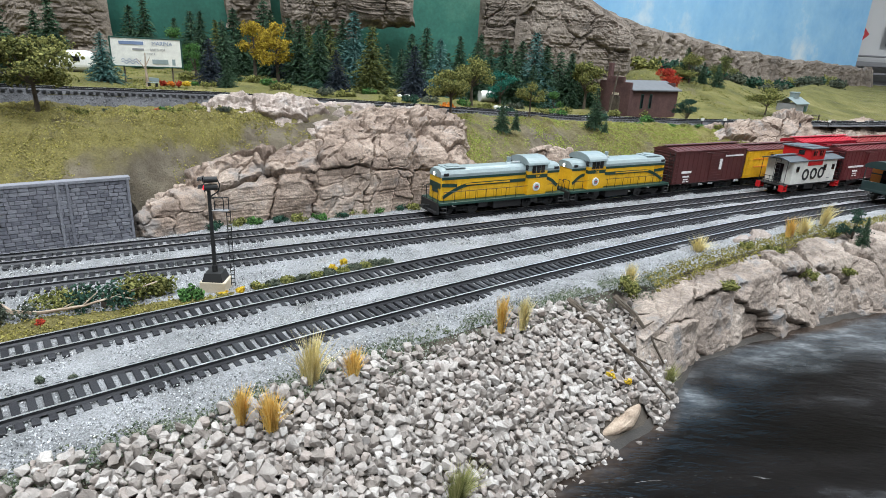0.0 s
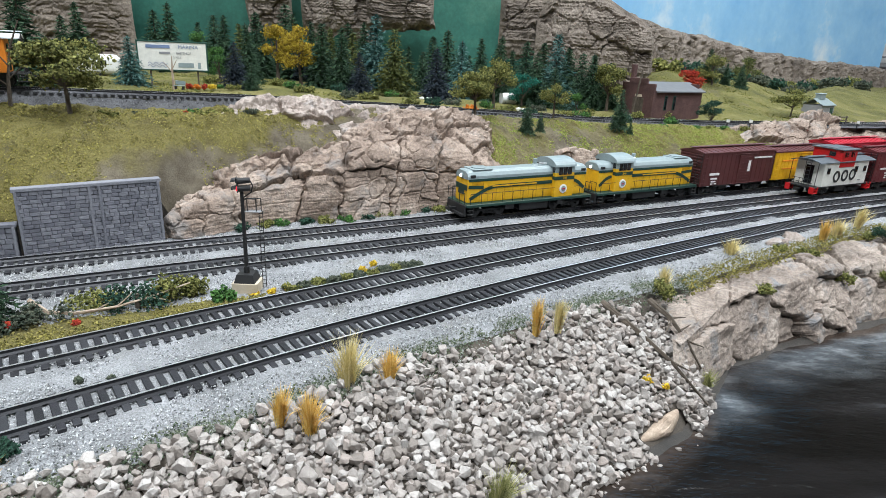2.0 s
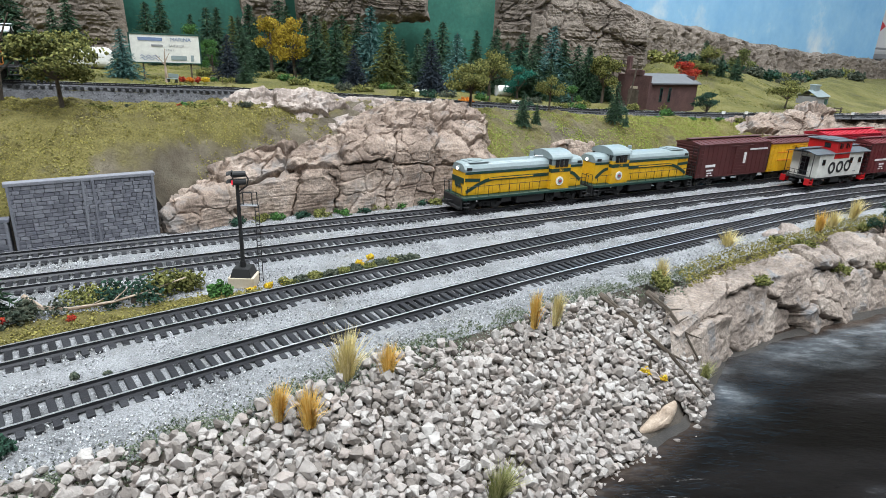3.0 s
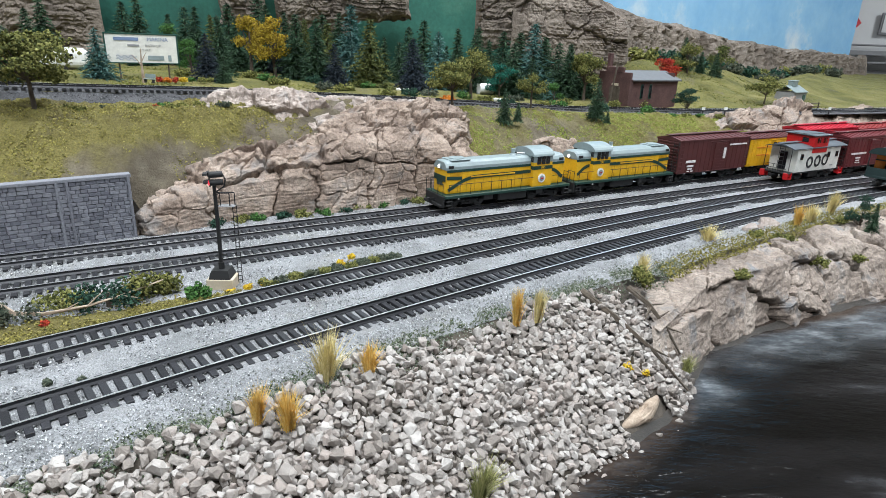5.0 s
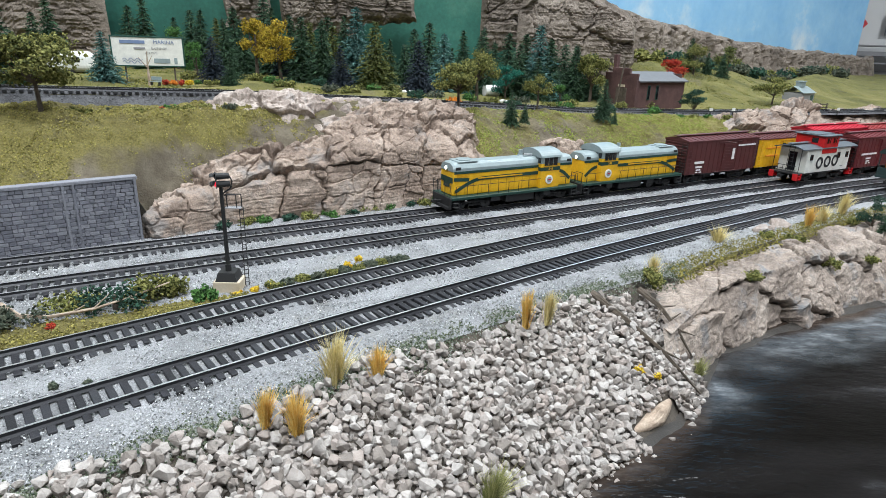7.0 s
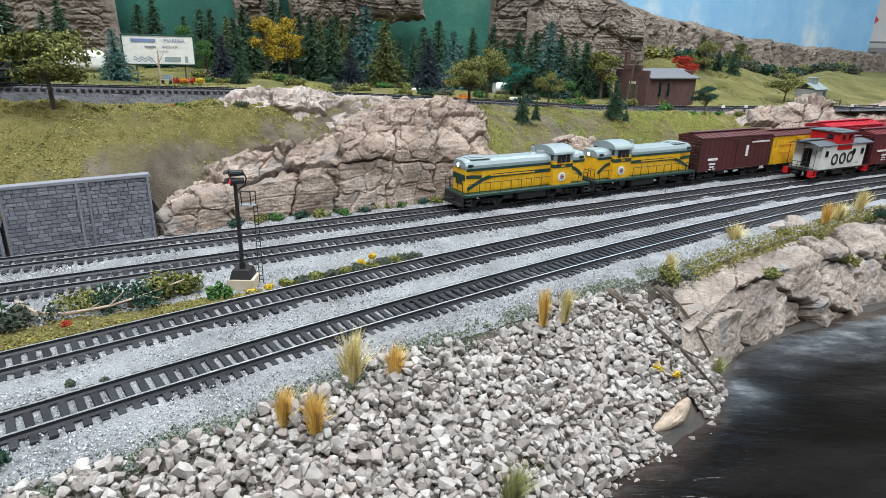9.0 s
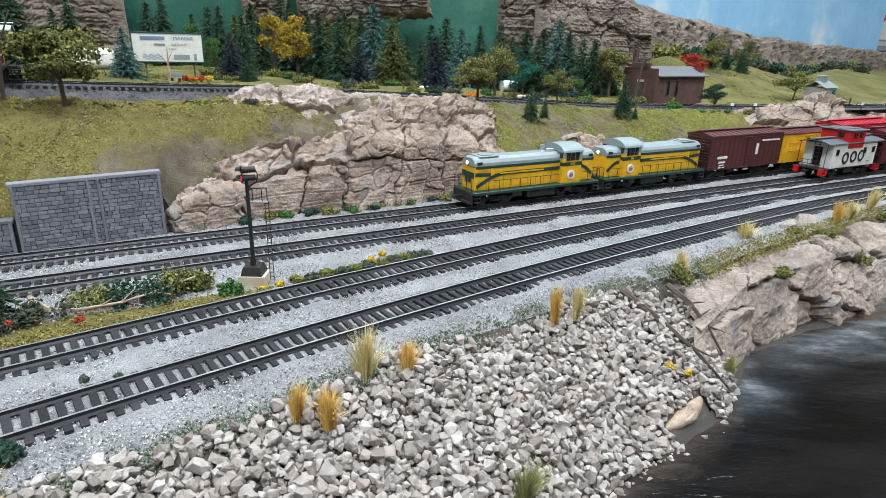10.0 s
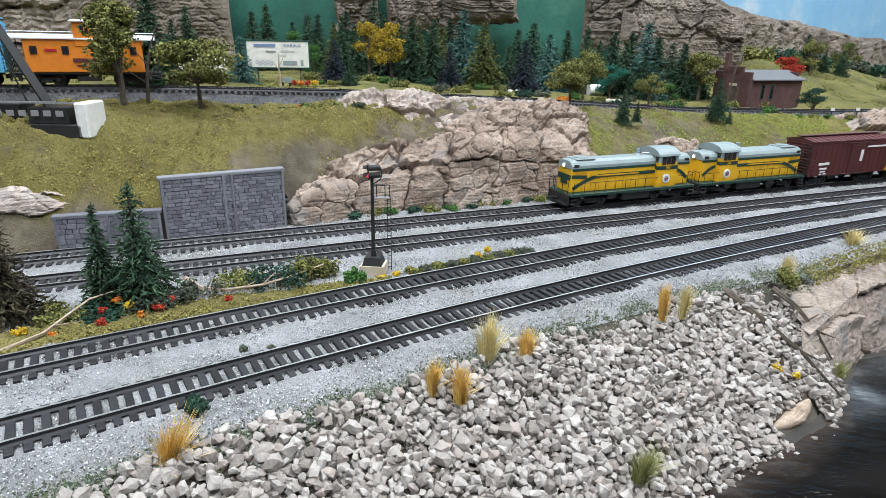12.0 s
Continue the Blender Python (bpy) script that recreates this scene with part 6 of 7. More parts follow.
for k, (x, y, w, h, m, lb) in enumerate([
        (-0.165, 0.303, 0.036, 0.018, DARKFOAM, "dark green bush between the tracks"),
        (-0.151, 0.314, 0.024, 0.021, OLIVE, "olive bush behind the dark green one"),
        (-0.141, 0.321, 0.018, 0.017, OLIVE, "rounded olive bush between the tracks"),
        (-0.121, 0.314, 0.013, 0.011, MIDGREEN, "bright green bush beside the signal foot"),
        (-0.205, 0.276, 0.030, 0.012, GREYFOAM, "grey-green low bush between the tracks"),
        (-0.222, 0.262, 0.026, 0.010, GREYFOAM, "grey-green bush among red flowers"),
        (-0.190, 0.304, 0.030, 0.008, OLIVE, "low olive undergrowth between the tracks"),
        (-0.240, 0.250, 0.030, 0.008, DARKFOAM, "dark undergrowth at the conifers' feet"),
        (-0.262, 0.245, 0.030, 0.008, OLIVE, "olive undergrowth near the brown conifer"),
        (0.148, 0.352, 0.014, 0.012, OLIVE, "round olive bush on the bank's edge"),
        (-0.153, 0.225, 0.003, 0.003, GREYFOAM, "tiny grey weed in the gravel"),
        (-0.141, 0.229, 0.003, 0.002, GREYFOAM, "flat grey weed in the gravel"),
        (-0.152, 0.176, 0.010, 0.008, DARKFOAM, "small dark bush beside the front track"),
        (-0.013, 0.392, 0.009, 0.003, GREYFOAM, "flat grey-green weed between the tracks")]):
    bush(x, y, -0.0042, w, h, m, lb, 100 + k)
for k, x in enumerate(np.linspace(-0.088, -0.02, 10)):
    bush(float(x), float(line2(x)) + 0.0225, -0.0042, 0.011, 0.0055, (OLIVE, GREYFOAM)[k % 2], "low mixed hedge clump beside the track", 130 + k, 90, 0.0013)
for k, (x, y, z, m, lb) in enumerate([(-0.048, 0.371, 0.0, YELLOWFLOWER, "yellow flowers beside the track"), (-0.042, 0.379, 0.001, YELLOWFLOWER, "yellow flowers beside the track"), (-0.098, 0.331, -0.002, YELLOWFLOWER, "yellow flowers near the signal"), (-0.090, 0.336, -0.002, YELLOWFLOWER, "yellow flowers near the signal"), (-0.107, 0.325, -0.003, YELLOWFLOWER, "yellow flowers near the signal"),
                                       (-0.184, 0.277, -0.001, REDLEAF, "red flower cluster beside the track"), (-0.213, 0.256, 0.001, REDLEAF, "red flower cluster between the tracks"), (-0.211, 0.265, 0.002, REDLEAF, "red flower cluster between the tracks"), (-0.238, 0.246, 0.002, REDLEAF, "red flower cluster near the conifers"), (-0.233, 0.238, 0.0, REDLEAF, "red flower cluster near the conifers"), (-0.227, 0.254, 0.003, YELLOWFLOWER, "yellow flower cluster near the conifers"), (-0.219, 0.248, 0.0, ORANGEFLOWER, "orange flower cluster near the conifers"), (-0.236, 0.256, 0.004, ORANGEFLOWER, "orange flower cluster near the conifers"), (-0.249, 0.224, -0.002, ORANGEFLOWER, "orange flower cluster beside the track"), (-0.265, 0.222, 0.0, YELLOWFLOWER, "yellow flower cluster beside the track")]):
    bush(x, y, z - 0.002, 0.0055, 0.0042, m, lb, 200 + k, 40, 0.0011, "flowers")
for k in range(14):
    x = -0.16 + 0.016 * k
    bush(x, float(foot(x)) - 0.006, -0.0045, 0.017, 0.0075, (DARKFOAM, OLIVE, MIDGREEN)[k % 3], "low green weeds at the cliff's foot", 230 + k, 80, 0.0014)
for k in range(12):
    x = -0.27 + 0.012 * k + 0.006 * math.sin(k * 5.1)
    y = float(hill_top(x)) + 0.006 + 0.008 * math.sin(k * 3.7)
    bush(x, y, float(hill(np.array(x), np.array(y))), 0.013, 0.006, (OLIVE, OLIVE, GREYFOAM, OLIVE, MIDGREEN, OLIVE)[k % 6], "low shrub on the hill brow", 250 + k, 60, 0.0014)
for k, (x, y, z, w) in enumerate([(0.302, 0.458, -0.006, 0.02), (0.310, 0.440, -0.014, 0.02), (0.318, 0.432, -0.018, 0.016), (0.232, 0.388, -0.013, 0.018), (0.285, 0.465, -0.006, 0.012), (0.39, 0.512, -0.006, 0.014), (0.365, 0.45, -0.02, 0.014)]):
    bush(x, y, z, w, 0.007, OLIVE, "mossy olive clump on the river rock", 270 + k, 110, 0.0014)
for k in range(26):
    x = -0.30 + 0.026 * k
    y = 0.79 + 0.05 * math.sin(k * 2.3) + max(0, x) * 0.35
    bush(x, y, float(terrace_z(np.array(x), np.array(y))), 0.026, 0.012, (OLIVE, GREYFOAM, MIDGREEN, DARKFOAM, OLIVE)[(k * 3) % 5] if k != 13 else ORANGEFLOWER, "low shrub in the meadow", 300 + k, 70, 0.0022)
for k in range(12):
    x = 0.23 + 0.026 * k
    y = float(upper(x)) - 0.03
    bush(x, y, float(terrace_z(np.array(x), np.array(y))) - 0.004, 0.018, 0.007, (OLIVE, MIDGREEN)[k % 2], "green weeds along the upper track", 340 + k, 50, 0.0018)

for k in range(16):
    x = 0.50 + 0.055 * k
    y = float(np.interp(x, [0.3, 0.5, 0.7, 0.95, 1.25, 1.9], [1.28, 1.5, 1.68, 1.85, 2.05, 2.55])) - 0.10 - 0.05 * (k % 3)
    bush(x, y, float(terrace_z(np.array(x), np.array(y))) - 0.004, 0.07, 0.034, (OLIVE, DARKFOAM, GREYFOAM)[k % 3], "dull green shrub below the far ridge", 360 + k, 90, 0.006)
for k, (x, v) in enumerate([(-0.12, 0.045), (-0.085, 0.030), (-0.05, 0.055), (-0.035, 0.02), (0.005, 0.05), (-0.15, 0.04)]):
    y = float(foot(x)) + 0.9 * v
    bush(x, y, 0.95 * v, 0.010, 0.009, OLIVE, "small olive weed growing in a rock crack", 385 + k, 40, 0.0013)
bush(-0.243, 0.521, float(hill(np.array(-0.243), np.array(0.521))), 0.006, 0.005, YELLOWFLOWER, "small yellow flowers on the hill brow", 395, 40, 0.0011)
bush(-0.222, 0.522, float(hill(np.array(-0.222), np.array(0.522))), 0.006, 0.005, REDLEAF, "small rust-red shrub on the hill brow", 395, 40, 0.0011)
# grass tufts
STRAW = foam_mat("pale_straw_grass", [(0.70, 0.57, 0.22), (0.84, 0.70, 0.32), (0.92, 0.80, 0.44)])
AMBER = foam_mat("amber_grass", [(0.80, 0.46, 0.08), (0.90, 0.58, 0.14), (0.95, 0.70, 0.24)])
REED = foam_mat("green_reed_grass", [(0.24, 0.27, 0.08), (0.38, 0.38, 0.14), (0.50, 0.47, 0.22)])


def tuft(x, y, z, h, w, mat, label, seed, n=230, lean=0.0):
    t = thing("grass_tuft", x, y, z, 0, label, "grass", "grass tufts")
    g = np.random.RandomState(seed)
    vs, fs = [], []
    for _ in range(n):
        a, r = g.uniform(0, 6.28), abs(g.normal(0, 0.12)) * w
        out = abs(g.normal(0, 0.40)) * w * 1.1
        hh = 1.2 * h * g.uniform(0.5, 1.08)
        p0 = np.array([math.cos(a) * r, math.sin(a) * r, -0.001])
        p2 = p0 + (math.cos(a) * out + lean * hh, math.sin(a) * out, hh)
        p1 = (p0 + p2) / 2 + (-math.cos(a) * out * 0.15, -math.sin(a) * out * 0.15, hh * 0.06)
        e = np.array([-math.sin(a + 0.7), math.cos(a + 0.7), 0]) * 0.00017
        i = len(vs)
        vs += [p0 - e, p0 + e, p1 + e, p1 - e, p2]
        fs += [(i, i + 1, i + 2, i + 3), (i + 3, i + 2, i + 4)]
    raw("grass_clump", vs, fs, mat, t)
    return t


for k, (x, y, z, h, w, m, lb, ln0) in enumerate([
        (-0.060, 0.204, -0.006, 0.014, 0.007, AMBER, "short amber grass tuft at the gravel's edge", 0.05),
        (-0.0475, 0.203, -0.008, 0.015, 0.009, AMBER, "amber grass tuft among the stones", -0.05),
        (-0.0375, 0.236, -0.006, 0.021, 0.014, STRAW, "large pale straw grass tuft beside the track", 0.0),
        (-0.019, 0.242, -0.007, 0.014, 0.009, AMBER, "amber grass tuft beside the straw one", 0.0),
        (0.057, 0.294, -0.006, 0.019, 0.006, AMBER, "narrow upright golden grass tuft", 0.0),
        (0.070, 0.301, -0.007, 0.017, 0.006, STRAW, "narrow straw-green grass tuft", 0.05),
        (0.030, 0.199, -0.038, 0.015, 0.012, REED, "green reed tuft in the stones by the water", 0.15),
        (0.161, 0.306, -0.046, 0.014, 0.007, REED, "green reeds at the water's edge", 0.2),
        (0.152, 0.366, -0.006, 0.016, 0.007, STRAW, "wispy pale grass on the bank's edge", 0.0),
        (0.234, 0.446, -0.005, 0.013, 0.014, STRAW, "dry pale grass tuft on the river bank", 0.0),
        (0.341, 0.500, -0.005, 0.017, 0.009, AMBER, "golden grass tuft on the river bank", 0.0),
        (0.362, 0.515, -0.005, 0.015, 0.012, STRAW, "pale grass tuft on the river bank", 0.0),
        (0.400, 0.545, -0.005, 0.019, 0.012, STRAW, "tall straw grass tuft on the river bank", 0.2),
        (-0.150, 0.150, -0.012, 0.020, 0.014, AMBER, "amber grass tuft leaning over the stones", 0.3)]):
    tuft(x, y, z, h, w, m, lb, 400 + k, 300, ln0)


def stick(name, pts, r0, mat, label, twigs=()):
    """A bent branch from tapering lengths, with side twigs."""
    t = thing(name, pts[0][0], pts[0][1], pts[0][2], 0, label, "driftwood", "dead wood")
    o = Vector(pts[0])
    n = len(pts) - 1
    vs, fs = [], []
    for i, q in enumerate(pts):
        d = (Vector(pts[min(i + 1, n)]) - Vector(pts[max(i - 1, 0)])).normalized()
        e = d.cross(Vector((0.3, 0.2, 1))).normalized()
        f = d.cross(e)
        for k in range(8):
            a = k * math.pi / 4
            r = r0 * (1 - 0.75 * i / n) * (1 + 0.22 * math.sin(i * 5.1 + k * 2.3))
            vs.append(Vector(q) - o + e * math.cos(a) * r + f * math.sin(a) * r)
    for i in range(n):
        for k in range(8):
            fs.append((i * 8 + k, i * 8 + (k + 1) % 8, i * 8 + 8 + (k + 1) % 8, i * 8 + 8 + k))
    fs += [tuple(range(7, -1, -1)), tuple(range(n * 8, n * 8 + 8))]
    raw("limb", vs, fs, mat, t)
    for a, b in twigs:
        bm = bmesh.new()
        branch(bm, Vector(a) - o, Vector(b) - o, r0 * 0.4, r0 * 0.15)
        part("twig", bm, mat, t)
    return t


stick("dead_branch", [(-0.216, 0.290, 0.004), (-0.202, 0.283, 0.001), (-0.188, 0.283, 0.001), (-0.170, 0.291, 0.002), (-0.157, 0.301, 0.004), (-0.141, 0.317, 0.007)], 0.0013, DRIFT, "bleached dead branch lying between the tracks", [((-0.170, 0.291, 0.002), (-0.163, 0.295, 0.009)), ((-0.18, 0.287, 0.001), (-0.173, 0.289, 0.005)), ((-0.157, 0.301, 0.004), (-0.146, 0.302, 0.002))])
stick("dead_branch", [(-0.262, 0.204, -0.002), (-0.252, 0.222, 0), (-0.251, 0.236, 0.002), (-0.247, 0.250, 0.006), (-0.236, 0.262, 0.008)], 0.0011, DRIFT, "pale bent branch among the flowers", [((-0.252, 0.228, 0.001), (-0.240, 0.232, 0.002))])
stick("dead_branch", [(0.104, 0.338, -0.004), (0.122, 0.322, -0.014), (0.140, 0.306, -0.026), (0.158, 0.290, -0.044)], 0.0021, BARK, "grey branch lying down the stone bank", [((0.122, 0.322, -0.014), (0.112, 0.322, -0.012)), ((0.14, 0.306, -0.026), (0.15, 0.303, -0.030))])
stick("dead_branch", [(0.136, 0.345, -0.004), (0.146, 0.332, -0.010), (0.153, 0.320, -0.019), (0.160, 0.310, -0.032)], 0.0019, BARK, "tangled brown branch beside the river rock", [((0.146, 0.332, -0.010), (0.156, 0.334, -0.010)), ((0.15, 0.325, -0.015), (0.158, 0.33, -0.013)), ((0.146, 0.33, -0.011), (0.14, 0.322, -0.016)), ((0.153, 0.32, -0.019), (0.163, 0.318, -0.022))])
stick("tree_stump", [(0.1285, 0.290, -0.042), (0.129, 0.2905, -0.031), (0.1285, 0.291, -0.027)], 0.0015, BARK, "thin brown stump beside a taller one")
bush(0.121, 0.291, -0.031, 0.0055, 0.0042, YELLOWFLOWER, "small yellow flowers among the bank stones", 560, 30, 0.0010, "flowers")
bush(0.131, 0.289, -0.034, 0.0045, 0.0036, YELLOWFLOWER, "small yellow flowers among the bank stones", 561, 30, 0.0010, "flowers")
stick("tree_stump", [(0.124, 0.292, -0.042), (0.1245, 0.2925, -0.028), (0.124, 0.293, -0.024)], 0.0018, BARK, "short brown stump among the stones")
stick("bare_tree", [(-0.336, 0.47, 0.078), (-0.333, 0.47, 0.105), (-0.328, 0.47, 0.128), (-0.318, 0.47, 0.148)], 0.0016, BARK, "leafless dark tree on the hill brow", [((-0.333, 0.47, 0.105), (-0.318, 0.472, 0.118)), ((-0.331, 0.47, 0.115), (-0.345, 0.472, 0.130)), ((-0.328, 0.47, 0.128), (-0.312, 0.47, 0.133)), ((-0.333, 0.47, 0.10), (-0.35, 0.468, 0.112))])
bm = bmesh.new()
bmesh.ops.create_icosphere(bm, subdivisions=3, radius=1)
for v in bm.verts:
    v.co.z *= 0.0046 * (0.8 + 0.4 * (v.co.x > 0)) * (1 - 0.3 * abs(v.co.x))
    v.co.y = v.co.y * 0.0046 * (1 - 0.35 * abs(v.co.x)) + 0.003 * v.co.x ** 2
    v.co.x *= 0.0205
    v.co += v.co.normalized() * 0.0008 * noise.noise(v.co * 200)
log = part("driftwood_log", bm, DRIFT)
log.matrix_basis = pose(0.1245, 0.2685, -0.0455, 0, -5, 40)
tagged(log, "smooth pale driftwood log at the water's edge", "driftwood", "dead wood")
for k, (x, y, s) in enumerate([(0.286, 0.478, 0.010), (0.312, 0.495, 0.011), (0.297, 0.484, 0.006)]):
    v, fc = STONES[k]
    o = raw("boulder", v * s, fc, ROCK_PALE)
    o.location = (x, y, -0.003)
    tagged(o, "flat cream boulder beside the front track", "boulder", "boulders by the track")

# signal
SIGNALRED = bpy.data.materials.new("lit_red_signal")
SIGNALRED.use_nodes = True
SIGNALRED.node_tree.nodes["Principled BSDF"].inputs["Base Color"].default_value = (0.5, 0.01, 0.02, 1)
SIGNALRED.node_tree.nodes["Principled BSDF"].inputs["Emission Color"].default_value = (1, 0.03, 0.06, 1)
SIGNALRED.node_tree.nodes["Principled BSDF"].inputs["Emission Strength"].default_value = 1.2
CONCRETE = plain("cream_concrete", (0.55, 0.47, 0.36), 0.85)
sg = thing("railway_signal", -0.1135, 0.334, -0.0040, 0, "black two-light railway signal mast on a cream base", "signal")
slab(sg, "base", CONCRETE, (0, 0, 0.0035, 0.0155, 0.013, 0.007), bevel=0.0004)
bm = bmesh.new()
bmesh.ops.create_cone(bm, cap_ends=True, segments=4, radius1=0.0088, radius2=0.0068, depth=0.005, matrix=Matrix.Translation((0, 0, 0.0095)) @ Matrix.Rotation(radians(45), 4, "Z"))
part("plinth", bm, BLACK, sg)
bm = bmesh.new()
rod(bm, (0, 0, 0.012), (0, 0, 0.064), 0.00125, 0.0010, 10)
rod(bm, (0, 0, 0.012), (0, 0, 0.016), 0.0018, 0.0017, 10)
part("mast", bm, BLACK, sg)
for zz, red in ((0.0685, False), (0.0640, True)):
    bm = bmesh.new()
    rod(bm, (-0.0015, -0.002, zz), (0.0048, 0.001, zz), 0.0019, 0.0017, 12)
    rod(bm, (-0.0019, -0.0022, zz), (-0.0015, -0.002, zz), 0.0026, seg=14)
    hd = part("lamp_head", bm, BLACK, sg)
    bm = bmesh.new()
    rod(bm, (-0.0021, -0.0024, zz), (-0.0019, -0.0022, zz), 0.0014, seg=12)
    part("lens", bm, SIGNALRED if red else GLASS, hd, "lit red lens" if red else "dark lens")
    bm = bmesh.new()
    for a in np.linspace(0.2, math.pi - 0.2, 8):
        rod(bm, (-0.0019, -0.0022 + 0.0018 * math.cos(a), zz + 0.0018 * math.sin(a)), (-0.0042, -0.0036 + 0.0018 * math.cos(a), zz + 0.0014 * math.sin(a)), 0.0004, seg=5)
    part("visor", bm, BLACK, hd)
tube(sg, "cable", BLACK, [((0.0048, 0.001, 0.0685), (0.0062, 0.001, 0.0655)), ((0.0062, 0.001, 0.0655), (0.0052, 0.001, 0.0615)), ((0.0052, 0.001, 0.0615), (0.001, 0, 0.0585))], 0.0004)
tube(sg, "platform_railing", BLACK, [((0.003, -0.001, 0.0505), (0.003, -0.001, 0.0580)), ((0.0082, -0.001, 0.0505), (0.0082, -0.001, 0.0580)), ((0.0105, 0.001, 0.0505), (0.0105, 0.001, 0.0580)), ((0.001, 0, 0.0580), (0.0105, 0.001, 0.0580)), ((0.003, -0.001, 0.0580), (0.0082, -0.001, 0.0580))], 0.0003)
slab(sg, "platform", GREYBAR, (0.0062, 0, 0.0504, 0.0092, 0.0045, 0.0005))
tube(sg, "bracket", BLACK, [((0, 0, 0.0335), (0.0098, 0, 0.0335)), ((0, 0, 0.0504), (0.0098, 0, 0.0504)), ((0, 0, 0.0565), (0.0035, 0, 0.0580))], 0.0003)
tube(sg, "ladder", BLACK, [((0.0093 + q, 0, 0.003), (0.0093 + q, 0, 0.0505)) for q in (0, 0.0022)] + [((0.0093, 0, 0.005 + 0.0026 * k), (0.0115, 0, 0.005 + 0.0026 * k)) for k in range(18)], 0.00024)

# billboard beside the upper track
bb = thing("billboard", -0.312, 0.715, 0.0985, 16, "white marina billboard in a dark green frame with blue waves", "billboard")
bb.matrix_basis = bb.matrix_basis @ Matrix.Scale(0.84, 4)
GREENFRAME = plain("dark_green_frame", (0.01, 0.06, 0.045), 0.5)
BLUEPRINT = plain("blue_grey_print", (0.16, 0.22, 0.36), 0.6)
slab(bb, "board", CREAM, (0, 0, 0.0265, 0.086, 0.0016, 0.036), bevel=0)
slab(bb, "frame", GREENFRAME, (0, 0, 0.0452, 0.090, 0.003, 0.0018), (0, 0, 0.0082, 0.090, 0.003, 0.0014), (-0.0438, 0, 0.0265, 0.0018, 0.003, 0.037), (0.0438, 0, 0.0265, 0.0018, 0.003, 0.037))
for s in (-0.03, 0.03):
    slab(bb, "post", BARK, (s, 0.002, -0.002, 0.002, 0.002, 0.026))
words(bb, "MARINA", 0.020, -0.0012, 0.0385, 0.0066, BLUEPRINT, 1.05)
slab(bb, "lettering_bar", BLUEPRINT, (-0.018, -0.001, 0.0385, 0.030, 0.0006, 0.0042), bevel=0)
words(bb, "BAITSHOP", 0.014, -0.0012, 0.0305, 0.0042, GREYBAR)
slab(bb, "lettering_bar", GREYBAR, (-0.010, -0.001, 0.0305, 0.014, 0.0006, 0.0026), bevel=0)
words(bb, "1 / 2 MILE", 0.003, -0.0012, 0.0248, 0.0036, GREYBAR)
stripe(bb, "wave", BLUEPRINT, [(-0.032 + 0.024 * q, 0.0165 + 0.0016 * math.sin(q * 19)) for q in np.linspace(0, 1, 24)], 0.0007, -0.0009)
stripe(bb, "wave", BLUEPRINT, [(-0.032 + 0.024 * q, 0.0130 + 0.0016 * math.sin(q * 19)) for q in np.linspace(0, 1, 24)], 0.0007, -0.0009)
slab(bb, "picture_shape", PALEGREY, (0.016, -0.001, 0.0150, 0.020, 0.0006, 0.0060), (0.033, -0.001, 0.0150, 0.004, 0.0006, 0.0080), bevel=0)
# white camper
TRAILER = plain("glossy_white_shell", (0.78, 0.78, 0.76), 0.3)
tr = thing("camper_trailer", -0.452, 0.80, 0.088, 12, "rounded white camper trailer parked below the cliff", "trailer")
bm = bmesh.new()
box(bm, 0, 0, 0.0165, 0.062, 0.026, 0.025)
bmesh.ops.bevel(bm, geom=list(bm.edges), offset=0.008, segments=4, affect="EDGES", profile=0.5)
part("shell", bm, TRAILER, tr)
for xx in (-0.02, 0.014):
    slab(tr, "window", GLASS, (xx, -0.0131, 0.019, 0.009, 0.0008, 0.006), bevel=0.0002)
for xx in (-0.006, 0.006):
    bm = bmesh.new()
    rod(bm, (xx, -0.0125, 0.004), (xx, -0.010, 0.004), 0.004, seg=14)
    part("wheel", bm, BLACK, tr)
tube(tr, "tow_bar", BLACK, [((0.03, 0, 0.006), (0.042, 0, 0.005))], 0.0008)
# grey tank lying in the meadow
tk = thing("storage_tank", 0.104, 0.96, float(terrace_z(np.array(0.104), np.array(0.96))), 20, "white drum lying on its side with a dark end", "tank")
bm = bmesh.new()
rod(bm, (-0.014, 0, 0.009), (0.010, 0, 0.009), 0.0085, seg=24)
part("drum", bm, TRAILER, tk)
bm = bmesh.new()
rod(bm, (0.010, 0, 0.009), (0.0115, 0, 0.009), 0.0078, seg=24)
part("end_cap", bm, BLACK, tk)
for k, (x, y) in enumerate([(-0.03, 0.86), (-0.02, 0.87), (0.115, 0.86), (0.122, 0.865), (0.108, 0.858)]):
    v, fc = STONES[k + 5]
    o = raw("white_rock", v * 0.005, fc, TRAILER)
    o.location = (x, y, float(terrace_z(np.array(x), np.array(y))) + 0.002)
    tagged(o, "small white rock lying in the meadow", "rock", "white rocks")
bench = thing("park_bench", -0.282, 0.655, 0.0885, -20, "tiny pale green bench beside the upper track", "bench")
slab(bench, "seat", PALEGREY, (0, 0, 0.004, 0.013, 0.004, 0.0008))
slab(bench, "backrest", PALEGREY, (0, 0.002, 0.007, 0.013, 0.0008, 0.004))
for s in (-0.005, 0.005):
    slab(bench, "leg", BLACK, (s, 0, 0.0018, 0.0008, 0.0036, 0.0036))
